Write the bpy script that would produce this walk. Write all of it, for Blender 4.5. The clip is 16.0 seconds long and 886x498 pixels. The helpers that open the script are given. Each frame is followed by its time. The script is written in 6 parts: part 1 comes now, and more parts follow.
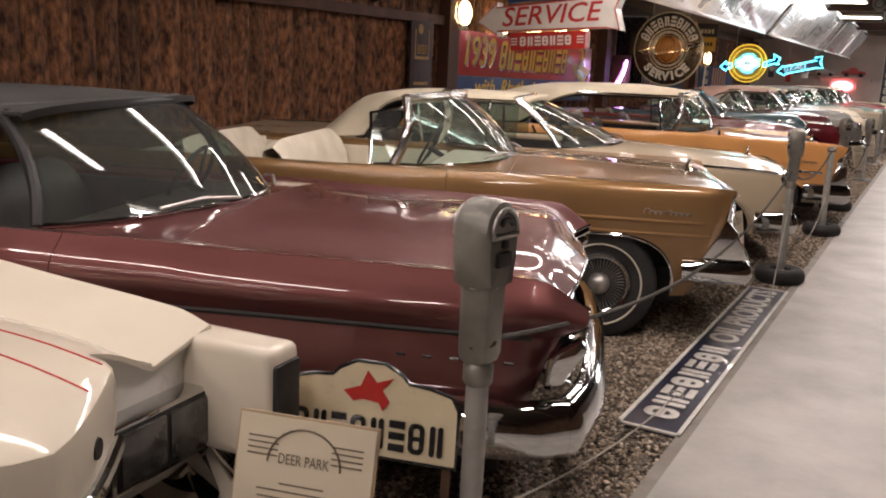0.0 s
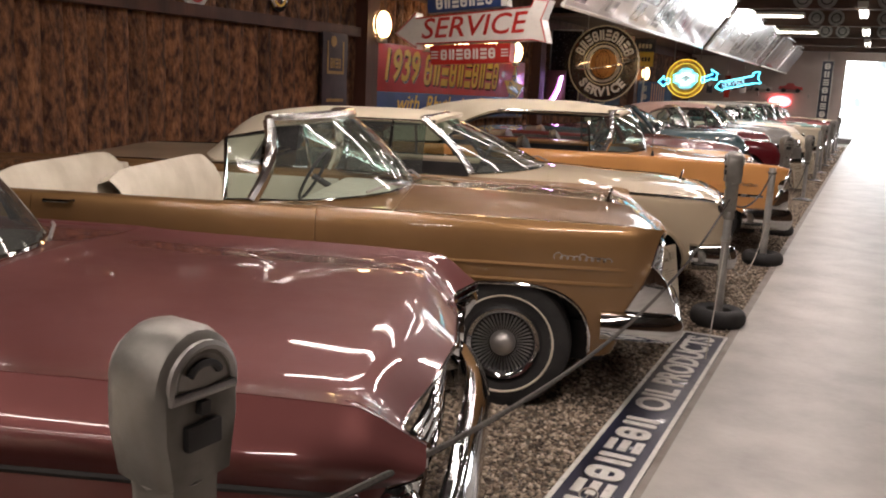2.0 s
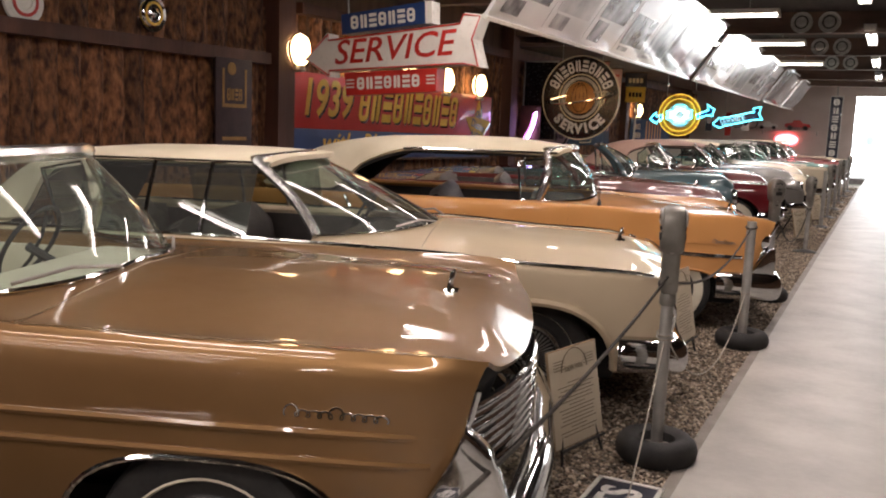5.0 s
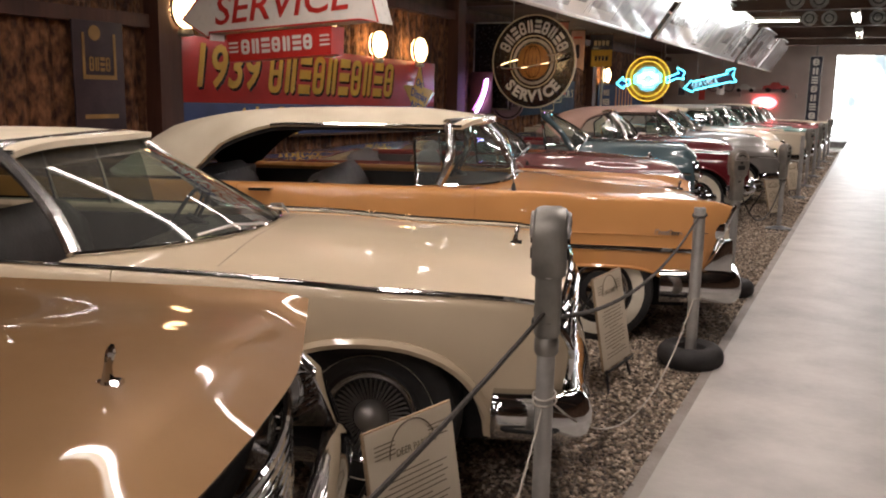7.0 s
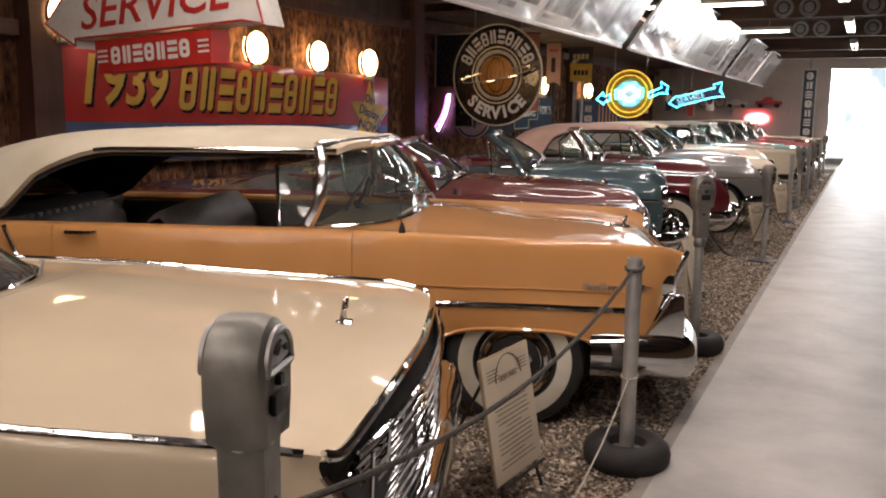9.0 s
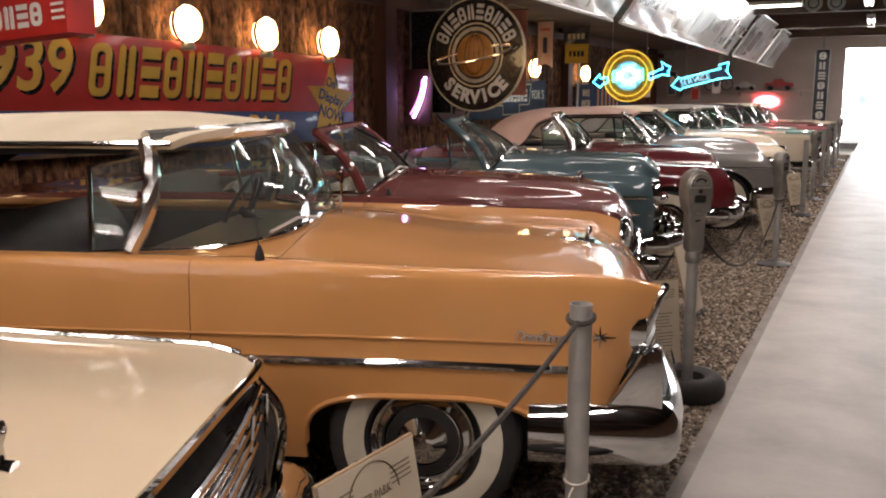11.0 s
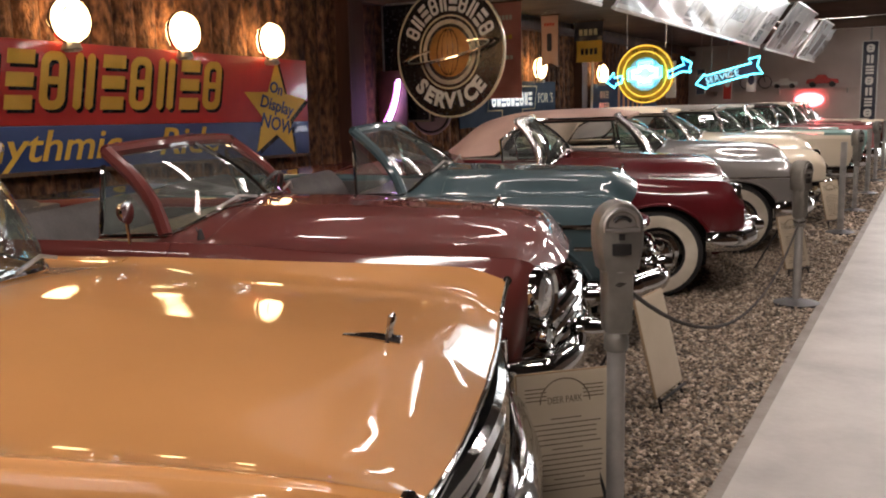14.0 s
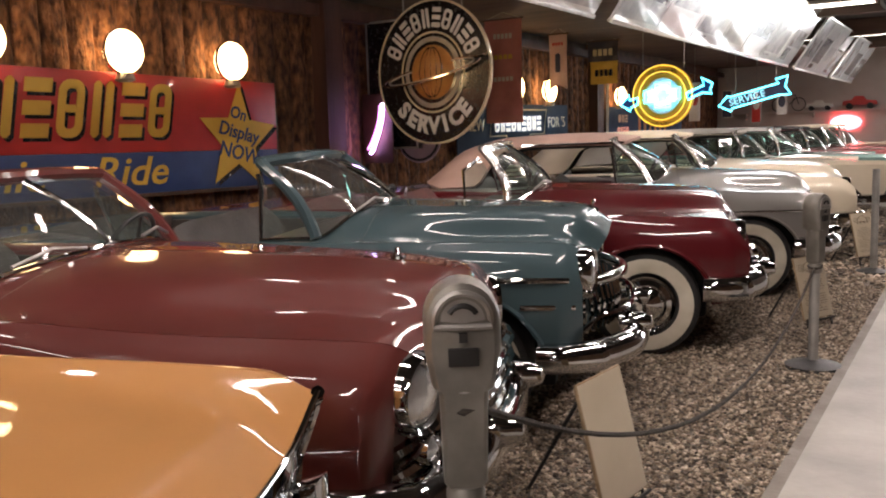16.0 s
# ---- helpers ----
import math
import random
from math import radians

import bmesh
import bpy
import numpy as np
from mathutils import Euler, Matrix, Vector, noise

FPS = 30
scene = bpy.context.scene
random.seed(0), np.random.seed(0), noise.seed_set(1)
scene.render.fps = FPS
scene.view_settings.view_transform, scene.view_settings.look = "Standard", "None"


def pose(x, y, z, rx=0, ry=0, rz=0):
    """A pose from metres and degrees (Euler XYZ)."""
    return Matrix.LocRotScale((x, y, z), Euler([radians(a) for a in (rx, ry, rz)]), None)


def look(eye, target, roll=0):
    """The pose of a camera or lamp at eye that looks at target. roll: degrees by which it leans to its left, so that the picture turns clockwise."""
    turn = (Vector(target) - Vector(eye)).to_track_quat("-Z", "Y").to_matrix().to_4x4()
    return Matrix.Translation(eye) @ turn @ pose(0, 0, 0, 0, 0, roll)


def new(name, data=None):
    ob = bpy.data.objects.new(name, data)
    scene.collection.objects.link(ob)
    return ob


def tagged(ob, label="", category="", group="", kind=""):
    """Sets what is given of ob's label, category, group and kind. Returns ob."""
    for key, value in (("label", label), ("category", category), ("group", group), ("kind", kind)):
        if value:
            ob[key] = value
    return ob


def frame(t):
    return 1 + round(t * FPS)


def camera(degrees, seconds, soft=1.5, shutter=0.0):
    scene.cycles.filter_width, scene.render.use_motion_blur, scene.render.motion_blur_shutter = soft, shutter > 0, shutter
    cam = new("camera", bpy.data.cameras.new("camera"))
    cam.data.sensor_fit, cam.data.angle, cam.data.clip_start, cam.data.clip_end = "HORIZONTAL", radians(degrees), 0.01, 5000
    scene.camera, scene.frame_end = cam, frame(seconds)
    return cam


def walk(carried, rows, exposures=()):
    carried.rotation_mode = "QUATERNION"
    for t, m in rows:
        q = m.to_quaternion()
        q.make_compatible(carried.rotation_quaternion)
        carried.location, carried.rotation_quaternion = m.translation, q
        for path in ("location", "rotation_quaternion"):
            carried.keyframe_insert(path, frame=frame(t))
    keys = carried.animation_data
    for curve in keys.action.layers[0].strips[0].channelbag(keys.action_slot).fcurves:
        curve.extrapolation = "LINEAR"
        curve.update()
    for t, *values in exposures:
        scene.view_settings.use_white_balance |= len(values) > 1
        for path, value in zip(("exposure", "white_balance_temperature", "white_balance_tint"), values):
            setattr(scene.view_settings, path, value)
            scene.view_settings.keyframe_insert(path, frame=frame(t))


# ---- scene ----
cam = camera(53.6, 16.0, 2.0)
PATH = [
    (0, (0.286, -1.172, 1.652), (-0.6, 0.44, 1.261), 2.7),
    (0.5, (0.246, -1.007, 1.642), (-0.602, 0.627, 1.26), 2.4),
    (1, (0.283, -0.724, 1.661), (-0.573, 0.909, 1.295), 3.2),
    (1.5, (0.269, -0.474, 1.67), (-0.567, 1.172, 1.312), 3.5),
    (2, (0.16, -0.115, 1.666), (-0.633, 1.553, 1.311), 2.7),
    (2.5, (0.155, 0.259, 1.647), (-0.628, 1.93, 1.283), 2.4),
    (3, (0.164, 0.616, 1.668), (-0.637, 2.279, 1.311), 3.1),
    (3.5, (0.072, 1.057, 1.67), (-0.724, 2.733, 1.366), 1.9),
    (4, (0.133, 1.421, 1.664), (-0.683, 3.093, 1.388), 1.4),
    (4.2, (0.133, 1.591, 1.604), (-0.684, 3.264, 1.343), 2.4),
    (6.3, (0.341, 3.135, 1.659), (-0.503, 4.786, 1.35), 1.6),
    (6.5, (0.306, 3.331, 1.661), (-0.524, 4.989, 1.345), 1.4),
    (7, (0.196, 3.784, 1.611), (-0.602, 5.453, 1.282), 1.0),
    (7.5, (0.315, 4.176, 1.651), (-0.506, 5.835, 1.316), 2.0),
    (8, (0.263, 4.473, 1.636), (-0.538, 6.148, 1.339), 1.3),
    (8.5, (0.237, 4.88, 1.619), (-0.56, 6.557, 1.33), 0.6),
    (10.8, (0.124, 6.532, 1.559), (-0.702, 8.189, 1.235), 1.2),
    (11, (0.08, 6.694, 1.556), (-0.738, 8.357, 1.239), -0.0),
    (11.5, (0.064, 7.041, 1.543), (-0.774, 8.696, 1.235), -0.8),
    (12, (0.12, 7.374, 1.545), (-0.765, 9.007, 1.254), -0.1),
    (12.5, (0.079, 7.693, 1.534), (-0.797, 9.334, 1.265), -1.2),
    (13, (0.07, 7.991, 1.529), (-0.795, 9.64, 1.265), -2.0),
    (13.5, (0.149, 8.303, 1.527), (-0.743, 9.934, 1.242), -1.2),
    (14, (0.127, 8.632, 1.504), (-0.782, 10.25, 1.205), -1.4),
    (14.5, (0.117, 8.944, 1.502), (-0.807, 10.554, 1.208), -1.9),
    (15, (0.189, 9.258, 1.504), (-0.775, 10.847, 1.218), -1.0),
    (15.5, (0.187, 9.523, 1.496), (-0.805, 11.098, 1.226), -0.9),
    (16, (0.138, 9.82, 1.484), (-0.843, 11.405, 1.241), -1.8),
]
walk(cam, [(t, look(eye, target, roll)) for t, eye, target, roll in PATH], [(0, 0.0), (4, 0.0), (7, -0.06), (11.5, -0.10), (14, 0.0), (16, 0.14)])

# ---- world and lamps ----
world = bpy.data.worlds.new("daylight")
scene.world = world
world.use_nodes = True
wn = world.node_tree
sky = wn.nodes.new("ShaderNodeTexSky")
sky.sky_type, sky.sun_disc = "NISHITA", False
sky.sun_elevation, sky.sun_rotation = radians(48), radians(200)
wn.links.new(sky.outputs[0], wn.nodes["Background"].inputs[0])
wn.nodes["Background"].inputs[1].default_value = 0.12
sun = new("sun", bpy.data.lights.new("sun", "SUN"))
sun.data.energy, sun.data.angle, sun.data.color = 3.5, radians(0.5), (1, 0.95, 0.88)
sun.matrix_world = look((4, 50, 12), (1, 40, 0))
scene.view_settings.exposure = 0.0


def strip_lamp(x, y, z, length, along_x, watts, color=(1.0, 0.845, 0.80)):
    """The light of one fluorescent batten, shining down."""
    d = bpy.data.lights.new("tube_light", "AREA")
    d.shape, d.size, d.size_y = "RECTANGLE", length, 0.10
    d.energy, d.color = watts, color
    ob = new("tube_light", d)
    ob.matrix_world = pose(x, y, z, 0, 0, 0 if along_x else 90)
    return ob


TUBE_Z = 3.32
CAR_TUBES = [(-2.6, -4.65 + 2.05 * k, TUBE_Z, 28) for k in range(11)] + [(-2.6, y, TUBE_Z, 80) for y in (20.2, 25.2, 31.0)]
AISLE_TUBES = [(-0.25, y, TUBE_Z, 61) for y in (-3.0, 2.5, 8.0, 13.5, 19.0, 24.5, 30.0)]
for x, y, z, watts in CAR_TUBES:
    strip_lamp(x, y, z - 0.06, 2.4, True, watts)
for x, y, z, watts in AISLE_TUBES:
    strip_lamp(x, y, z - 0.06, 2.4, False, watts)
doorway_light = new("doorway_daylight", bpy.data.lights.new("doorway_daylight", "AREA"))
doorway_light.data.shape, doorway_light.data.size, doorway_light.data.size_y = "RECTANGLE", 3.6, 2.9
doorway_light.data.energy, doorway_light.data.color = 230, (0.93, 0.97, 1.0)
doorway_light.matrix_world = look((1.6, 36.6, 1.6), (1.6, 20, 1.0))

# ---- materials ----
def node_mat(name):
    m = bpy.data.materials.new(name)
    m.use_nodes = True
    return m, m.node_tree, m.node_tree.nodes["Principled BSDF"]


def surface(name, c1, c2, scale=6.0, rough=0.6, metal=0.0, bump=0.0, bump_scale=40.0, stretch=(1, 1, 1), coat=0.0, spec=0.5,
            detail=6.0, rough_var=0.12, contrast=(0.3, 0.7), island=0.0):
    """A surface of two colours mingled by noise, with a second, finer noise in roughness and relief."""
    m, t, b = node_mat(name)
    n, l = t.nodes, t.links
    co = n.new("ShaderNodeTexCoord")
    mp = n.new("ShaderNodeMapping")
    mp.inputs["Scale"].default_value = stretch
    l.new(co.outputs["Object"], mp.inputs["Vector"])
    src = mp.outputs[0]
    if island:
        oi = n.new("ShaderNodeObjectInfo")
        off = n.new("ShaderNodeVectorMath")
        off.operation = "SCALE"
        off.inputs[0].default_value = (37.0, 51.0, 23.0)
        l.new(oi.outputs["Random"], off.inputs["Scale"])
        add = n.new("ShaderNodeVectorMath")
        l.new(mp.outputs[0], add.inputs[0])
        l.new(off.outputs[0], add.inputs[1])
        src = add.outputs[0]
    big = n.new("ShaderNodeTexNoise")
    big.inputs["Scale"].default_value, big.inputs["Detail"].default_value = scale, detail
    l.new(src, big.inputs["Vector"])
    ramp = n.new("ShaderNodeValToRGB")
    ramp.color_ramp.elements[0].position, ramp.color_ramp.elements[1].position = contrast
    ramp.color_ramp.elements[0].color, ramp.color_ramp.elements[1].color = (*c1, 1), (*c2, 1)
    l.new(big.outputs["Fac"], ramp.inputs["Fac"])
    col = ramp.outputs["Color"]
    if island:
        hsv = n.new("ShaderNodeHueSaturation")
        mr = n.new("ShaderNodeMapRange")
        mr.inputs["To Min"].default_value, mr.inputs["To Max"].default_value = 1 - island, 1 + island
        l.new(oi.outputs["Random"], mr.inputs["Value"])
        l.new(mr.outputs[0], hsv.inputs["Value"])
        l.new(col, hsv.inputs["Color"])
        col = hsv.outputs["Color"]
    l.new(col, b.inputs["Base Color"])
    fine = n.new("ShaderNodeTexNoise")
    fine.inputs["Scale"].default_value, fine.inputs["Detail"].default_value = bump_scale, 4
    l.new(src, fine.inputs["Vector"])
    rr = n.new("ShaderNodeMapRange")
    rr.inputs["To Min"].default_value, rr.inputs["To Max"].default_value = max(0.0, rough - rough_var), min(1.0, rough + rough_var)
    l.new(fine.outputs["Fac"], rr.inputs["Value"])
    l.new(rr.outputs[0], b.inputs["Roughness"])
    if bump:
        bp = n.new("ShaderNodeBump")
        bp.inputs["Strength"].default_value, bp.inputs["Distance"].default_value = 1.0, bump
        l.new(fine.outputs["Fac"], bp.inputs["Height"])
        l.new(bp.outputs[0], b.inputs["Normal"])
    b.inputs["Metallic"].default_value = metal
    b.inputs["Coat Weight"].default_value, b.inputs["Coat Roughness"].default_value = coat, 0.04
    b.inputs["Specular IOR Level"].default_value = spec
    return m


def paint(name, c, flake=0.15, dust_sheen=0.06):
    """Old polished car paint under a clear coat, a little dusty."""
    d = tuple(min(1, v * 1.12 + 0.006) for v in c)
    m = surface(name, c, d, scale=2.3, rough=0.42, metal=flake, bump_scale=9.0, coat=0.9, rough_var=dust_sheen, contrast=(0.35, 0.75), spec=0.12)
    return m


def glow(name, color, strength, base=None):
    m, t, b = node_mat(name)
    b.inputs["Base Color"].default_value = (*(base or color), 1)
    b.inputs["Emission Color"].default_value = (*color, 1)
    b.inputs["Emission Strength"].default_value = strength
    b.inputs["Roughness"].default_value = 0.35
    return m


def pane(name, tint, gloss=1.0):
    """Thin window glass: see-through, with a mirror share that grows at a glancing angle."""
    m = bpy.data.materials.new(name)
    m.use_nodes = True
    n, l = m.node_tree.nodes, m.node_tree.links
    n.remove(n["Principled BSDF"])
    tr, gl, mx, fr = n.new("ShaderNodeBsdfTransparent"), n.new("ShaderNodeBsdfGlossy"), n.new("ShaderNodeMixShader"), n.new("ShaderNodeLayerWeight")
    tr.inputs[0].default_value = (*tint, 1)
    gl.inputs["Roughness"].default_value = 0.02
    gl.inputs["Color"].default_value = (gloss, gloss, gloss, 1)
    fr.inputs[0].default_value = 0.5
    steep, share = n.new("ShaderNodeMath"), n.new("ShaderNodeMath")
    steep.operation, steep.inputs[1].default_value = "POWER", 4.5
    share.operation, share.inputs[1].default_value, share.inputs[2].default_value = "MULTIPLY_ADD", 0.72, 0.045
    l.new(fr.outputs["Facing"], steep.inputs[0])
    l.new(steep.outputs[0], share.inputs[0])
    l.new(share.outputs[0], mx.inputs[0])
    # Pale dust-like film, also standing in for reflections the glass lacks.
    dust_sheen, film = n.new("ShaderNodeBsdfDiffuse"), n.new("ShaderNodeMixShader")
    dust_sheen.inputs[0].default_value = (0.75, 0.74, 0.70, 1)
    film.inputs[0].default_value = 0.045
    l.new(tr.outputs[0], film.inputs[1])
    l.new(dust_sheen.outputs[0], film.inputs[2])
    l.new(film.outputs[0], mx.inputs[1])
    l.new(gl.outputs[0], mx.inputs[2])
    l.new(mx.outputs[0], n["Material Output"].inputs[0])
    return m


CHROME = surface("chrome", (0.55, 0.55, 0.55), (0.66, 0.66, 0.66), scale=5, rough=0.06, metal=1.0, bump=0.0012, bump_scale=9, rough_var=0.04)
SATIN = surface("satin_chrome", (0.66, 0.65, 0.63), (0.78, 0.77, 0.75), scale=5, rough=0.24, metal=1.0, bump_scale=14, rough_var=0.08)
STEEL = surface("worn_steel", (0.30, 0.29, 0.27), (0.48, 0.46, 0.43), scale=7, rough=0.42, metal=0.75, bump=0.0008, bump_scale=60)
GALV = surface("galvanised_pipe", (0.34, 0.33, 0.31), (0.50, 0.49, 0.46), scale=9, rough=0.5, metal=0.6, bump=0.0006, bump_scale=90)
CAST = surface("cast_grey_metal", (0.18, 0.172, 0.152), (0.31, 0.295, 0.265), scale=9, rough=0.45, metal=0.55, bump=0.001, bump_scale=70)
RUBBER = surface("tyre_rubber", (0.012, 0.012, 0.012), (0.032, 0.03, 0.028), scale=8, rough=0.72, bump=0.001, bump_scale=80)
WHITEWALL = surface("whitewall_rubber", (0.50, 0.45, 0.34), (0.66, 0.61, 0.50), scale=6, rough=0.6, bump=0.0004, bump_scale=60)
BLACK = surface("black_satin", (0.010, 0.010, 0.010), (0.022, 0.021, 0.02), scale=10, rough=0.5, bump_scale=50)
DARK = surface("dark_underbody", (0.006, 0.006, 0.006), (0.016, 0.015, 0.014), scale=6, rough=0.85, bump=0.002, bump_scale=30)
GLASS = pane("window_glass", (0.66, 0.80, 0.76))
GLASS_DARK = pane("tinted_glass", (0.42, 0.52, 0.47))
LENS = surface("headlamp_glass", (0.62, 0.64, 0.64), (0.78, 0.79, 0.78), scale=20, rough=0.1, metal=0.7, bump=0.002, bump_scale=55, coat=1.0)
LEATHER_CREAM = surface("cream_leather", (0.55, 0.49, 0.38), (0.70, 0.64, 0.52), scale=5, rough=0.45, bump=0.0015, bump_scale=70)
LEATHER_DARK = surface("dark_leather", (0.03, 0.025, 0.022), (0.06, 0.05, 0.045), scale=5, rough=0.45, bump=0.0015, bump_scale=70)
LEATHER_RED = surface("maroon_leather", (0.09, 0.02, 0.018), (0.15, 0.035, 0.03), scale=5, rough=0.45, bump=0.0015, bump_scale=70)
CLOTH_CREAM = surface("cream_canvas", (0.60, 0.52, 0.38), (0.72, 0.64, 0.49), scale=3, rough=0.85, bump=0.0012, bump_scale=220)
CLOTH_BLACK = surface("black_canvas", (0.015, 0.014, 0.013), (0.03, 0.028, 0.026), scale=3, rough=0.85, bump=0.001, bump_scale=220)
CLOTH_PINK = surface("faded_pink_canvas", (0.52, 0.34, 0.28), (0.62, 0.43, 0.36), scale=3, rough=0.85, bump=0.001, bump_scale=220)
CLOTH_GREY = surface("grey_canvas", (0.30, 0.29, 0.26), (0.40, 0.38, 0.34), scale=3, rough=0.85, bump=0.001, bump_scale=220)
CARPET = surface("car_carpet", (0.05, 0.04, 0.03), (0.09, 0.07, 0.055), scale=12, rough=0.95, bump=0.002, bump_scale=160)
PAPER = surface("cream_paper", (0.58, 0.50, 0.36), (0.68, 0.60, 0.46), scale=3, rough=0.5, bump_scale=30, coat=0.5)
INK = surface("brown_ink", (0.12, 0.09, 0.06), (0.18, 0.14, 0.09), scale=30, rough=0.6)
BOARD_WOOD = surface("plywood", (0.30, 0.21, 0.12), (0.42, 0.31, 0.19), scale=3, stretch=(1, 1, 12), rough=0.6, bump=0.0006, bump_scale=40)
ROPE = surface("dark_rope", (0.03, 0.027, 0.022), (0.07, 0.06, 0.05), scale=60, rough=0.9, bump=0.002, bump_scale=160)
CORD = surface("pale_cord", (0.34, 0.31, 0.26), (0.46, 0.43, 0.37), scale=60, rough=0.9, bump=0.001, bump_scale=200)
CONCRETE = surface("sealed_concrete", (0.31, 0.29, 0.265), (0.50, 0.475, 0.435), scale=2.2, rough=0.46, bump=0.0012, bump_scale=26, rough_var=0.14, contrast=(0.25, 0.75), detail=9)
EDGE = surface("slab_edge", (0.20, 0.175, 0.15), (0.30, 0.27, 0.235), scale=5, rough=0.7, bump=0.003, bump_scale=35)
SOIL = surface("dark_fine_gravel", (0.05, 0.042, 0.035), (0.34, 0.29, 0.23), scale=75, rough=0.9, bump=0.014, bump_scale=80, detail=3, contrast=(0.35, 0.68))
BARK = surface("bark_slab", (0.042, 0.015, 0.008), (0.31, 0.138, 0.060), scale=7.5, stretch=(2.0, 2.0, 1.1), rough=0.85, bump=0.05, bump_scale=12, detail=14, contrast=(0.36, 0.74), island=0.4)
BATTEN = surface("rough_dark_timber", (0.05, 0.026, 0.014), (0.13, 0.07, 0.038), scale=4, stretch=(1, 1, 0.15), rough=0.8, bump=0.004, bump_scale=30)
REDWOOD = surface("dark_red_stained_timber", (0.042, 0.015, 0.009), (0.10, 0.036, 0.021), scale=4, stretch=(1, 1, 0.15), rough=0.65, bump=0.003, bump_scale=30)
CEIL = surface("dark_ceiling_boards", (0.020, 0.016, 0.014), (0.05, 0.040, 0.034), scale=3, stretch=(1, 0.15, 1), rough=0.85, bump=0.003, bump_scale=30)
BEAM = surface("brown_roof_beam", (0.06, 0.036, 0.026), (0.14, 0.085, 0.06), scale=4, stretch=(0.2, 1, 1), rough=0.75, bump=0.003, bump_scale=30)
PLASTER = surface("pale_plaster", (0.56, 0.47, 0.43), (0.66, 0.57, 0.53), scale=1.5, rough=0.8, bump=0.002, bump_scale=40)
WHITE = surface("white_enamel", (0.70, 0.68, 0.63), (0.80, 0.78, 0.73), scale=4, rough=0.3, bump_scale=20, coat=0.5)
CREAM_SIGN = surface("cream_enamel", (0.64, 0.55, 0.36), (0.74, 0.65, 0.45), scale=4, rough=0.3, bump_scale=20, coat=0.5)
SIGN_RED = surface("red_enamel", (0.42, 0.020, 0.016), (0.54, 0.032, 0.024), scale=3, rough=0.4, bump_scale=20, coat=0.3)
SIGN_BLUE = surface("blue_enamel", (0.010, 0.032, 0.12), (0.02, 0.05, 0.17), scale=3, rough=0.45, bump_scale=20, coat=0.2)
SIGN_NAVY = surface("navy_enamel", (0.014, 0.016, 0.034), (0.03, 0.033, 0.06), scale=4, rough=0.35, bump_scale=20, coat=0.4)
SIGN_YELLOW = surface("yellow_paint", (0.62, 0.36, 0.035), (0.74, 0.46, 0.06), scale=3, rough=0.5, bump_scale=20)
SIGN_BLACK = surface("black_enamel", (0.008, 0.008, 0.010), (0.018, 0.018, 0.02), scale=4, rough=0.25, bump_scale=20, coat=0.5)
SIGN_ORANGE = surface("orange_bronze_paint", (0.45, 0.17, 0.035), (0.60, 0.27, 0.06), scale=9, rough=0.35, bump_scale=20)

# ---- shapes ----
def part(name, bm, material, parent, label="", smooth=True):
    """One mesh object under a thing or under a part."""
    me = bpy.data.meshes.new(name)
    bmesh.ops.recalc_face_normals(bm, faces=bm.faces)
    bm.to_mesh(me)
    bm.free()
    me.materials.append(material)
    if smooth:
        me.shade_smooth()
        me.set_sharp_from_angle(angle=radians(38))
    ob = new(name, me)
    if parent:
        ob.parent = parent
    if label:
        tagged(ob, label)
    return ob


def thing(name, label, category, m=None, group="", kind=""):
    ob = new(name)
    ob.empty_display_size = 0.1
    if m is not None:
        ob.matrix_world = m
    return tagged(ob, label, category, group, kind)


def raw(verts, faces):
    bm = bmesh.new()
    vs = [bm.verts.new(v) for v in verts]
    for f in faces:
        try:
            bm.faces.new([vs[i] for i in f])
        except ValueError:
            pass
    return bm


def box(x0, x1, y0, y1, z0, z1, bevel=0.0, seg=2, bm=None):
    own = bmesh.new() if bm is None else bm
    made = bmesh.ops.create_cube(own, size=1, matrix=Matrix.Translation(((x0 + x1) / 2, (y0 + y1) / 2, (z0 + z1) / 2)) @ Matrix.Diagonal((x1 - x0, y1 - y0, z1 - z0, 1)))
    if bevel:
        es = {e for v in made["verts"] for e in v.link_edges}
        bmesh.ops.bevel(own, geom=list(es), offset=bevel, segments=seg, profile=0.6, affect="EDGES")
    return own


def grid_bm(rows, close_u=False, close_v=False, bm=None):
    """A skin over rows of points."""
    bm = bmesh.new() if bm is None else bm
    vs = [[bm.verts.new(p) for p in r] for r in rows]
    nu, nv = len(vs), len(vs[0])
    for i in range(nu if close_u else nu - 1):
        for j in range(nv if close_v else nv - 1):
            q = (vs[i][j], vs[(i + 1) % nu][j], vs[(i + 1) % nu][(j + 1) % nv], vs[i][(j + 1) % nv])
            if len({v.co.to_tuple(6) for v in q}) >= 3:
                bm.faces.new(q)
    return bm


def lathe(profile, n=32, axis="Z", bm=None):
    """Points (radius, height) turned round an axis."""
    rows = []
    for k in range(n):
        a = 2 * math.pi * k / n
        c, s = math.cos(a), math.sin(a)
        rows.append([{"Z": (r * c, r * s, h), "Y": (r * c, h, r * s), "X": (h, r * c, r * s)}[axis] for r, h in profile])
    b = grid_bm(rows, close_u=True, bm=bm)
    bmesh.ops.remove_doubles(b, verts=b.verts, dist=1e-5)
    return b


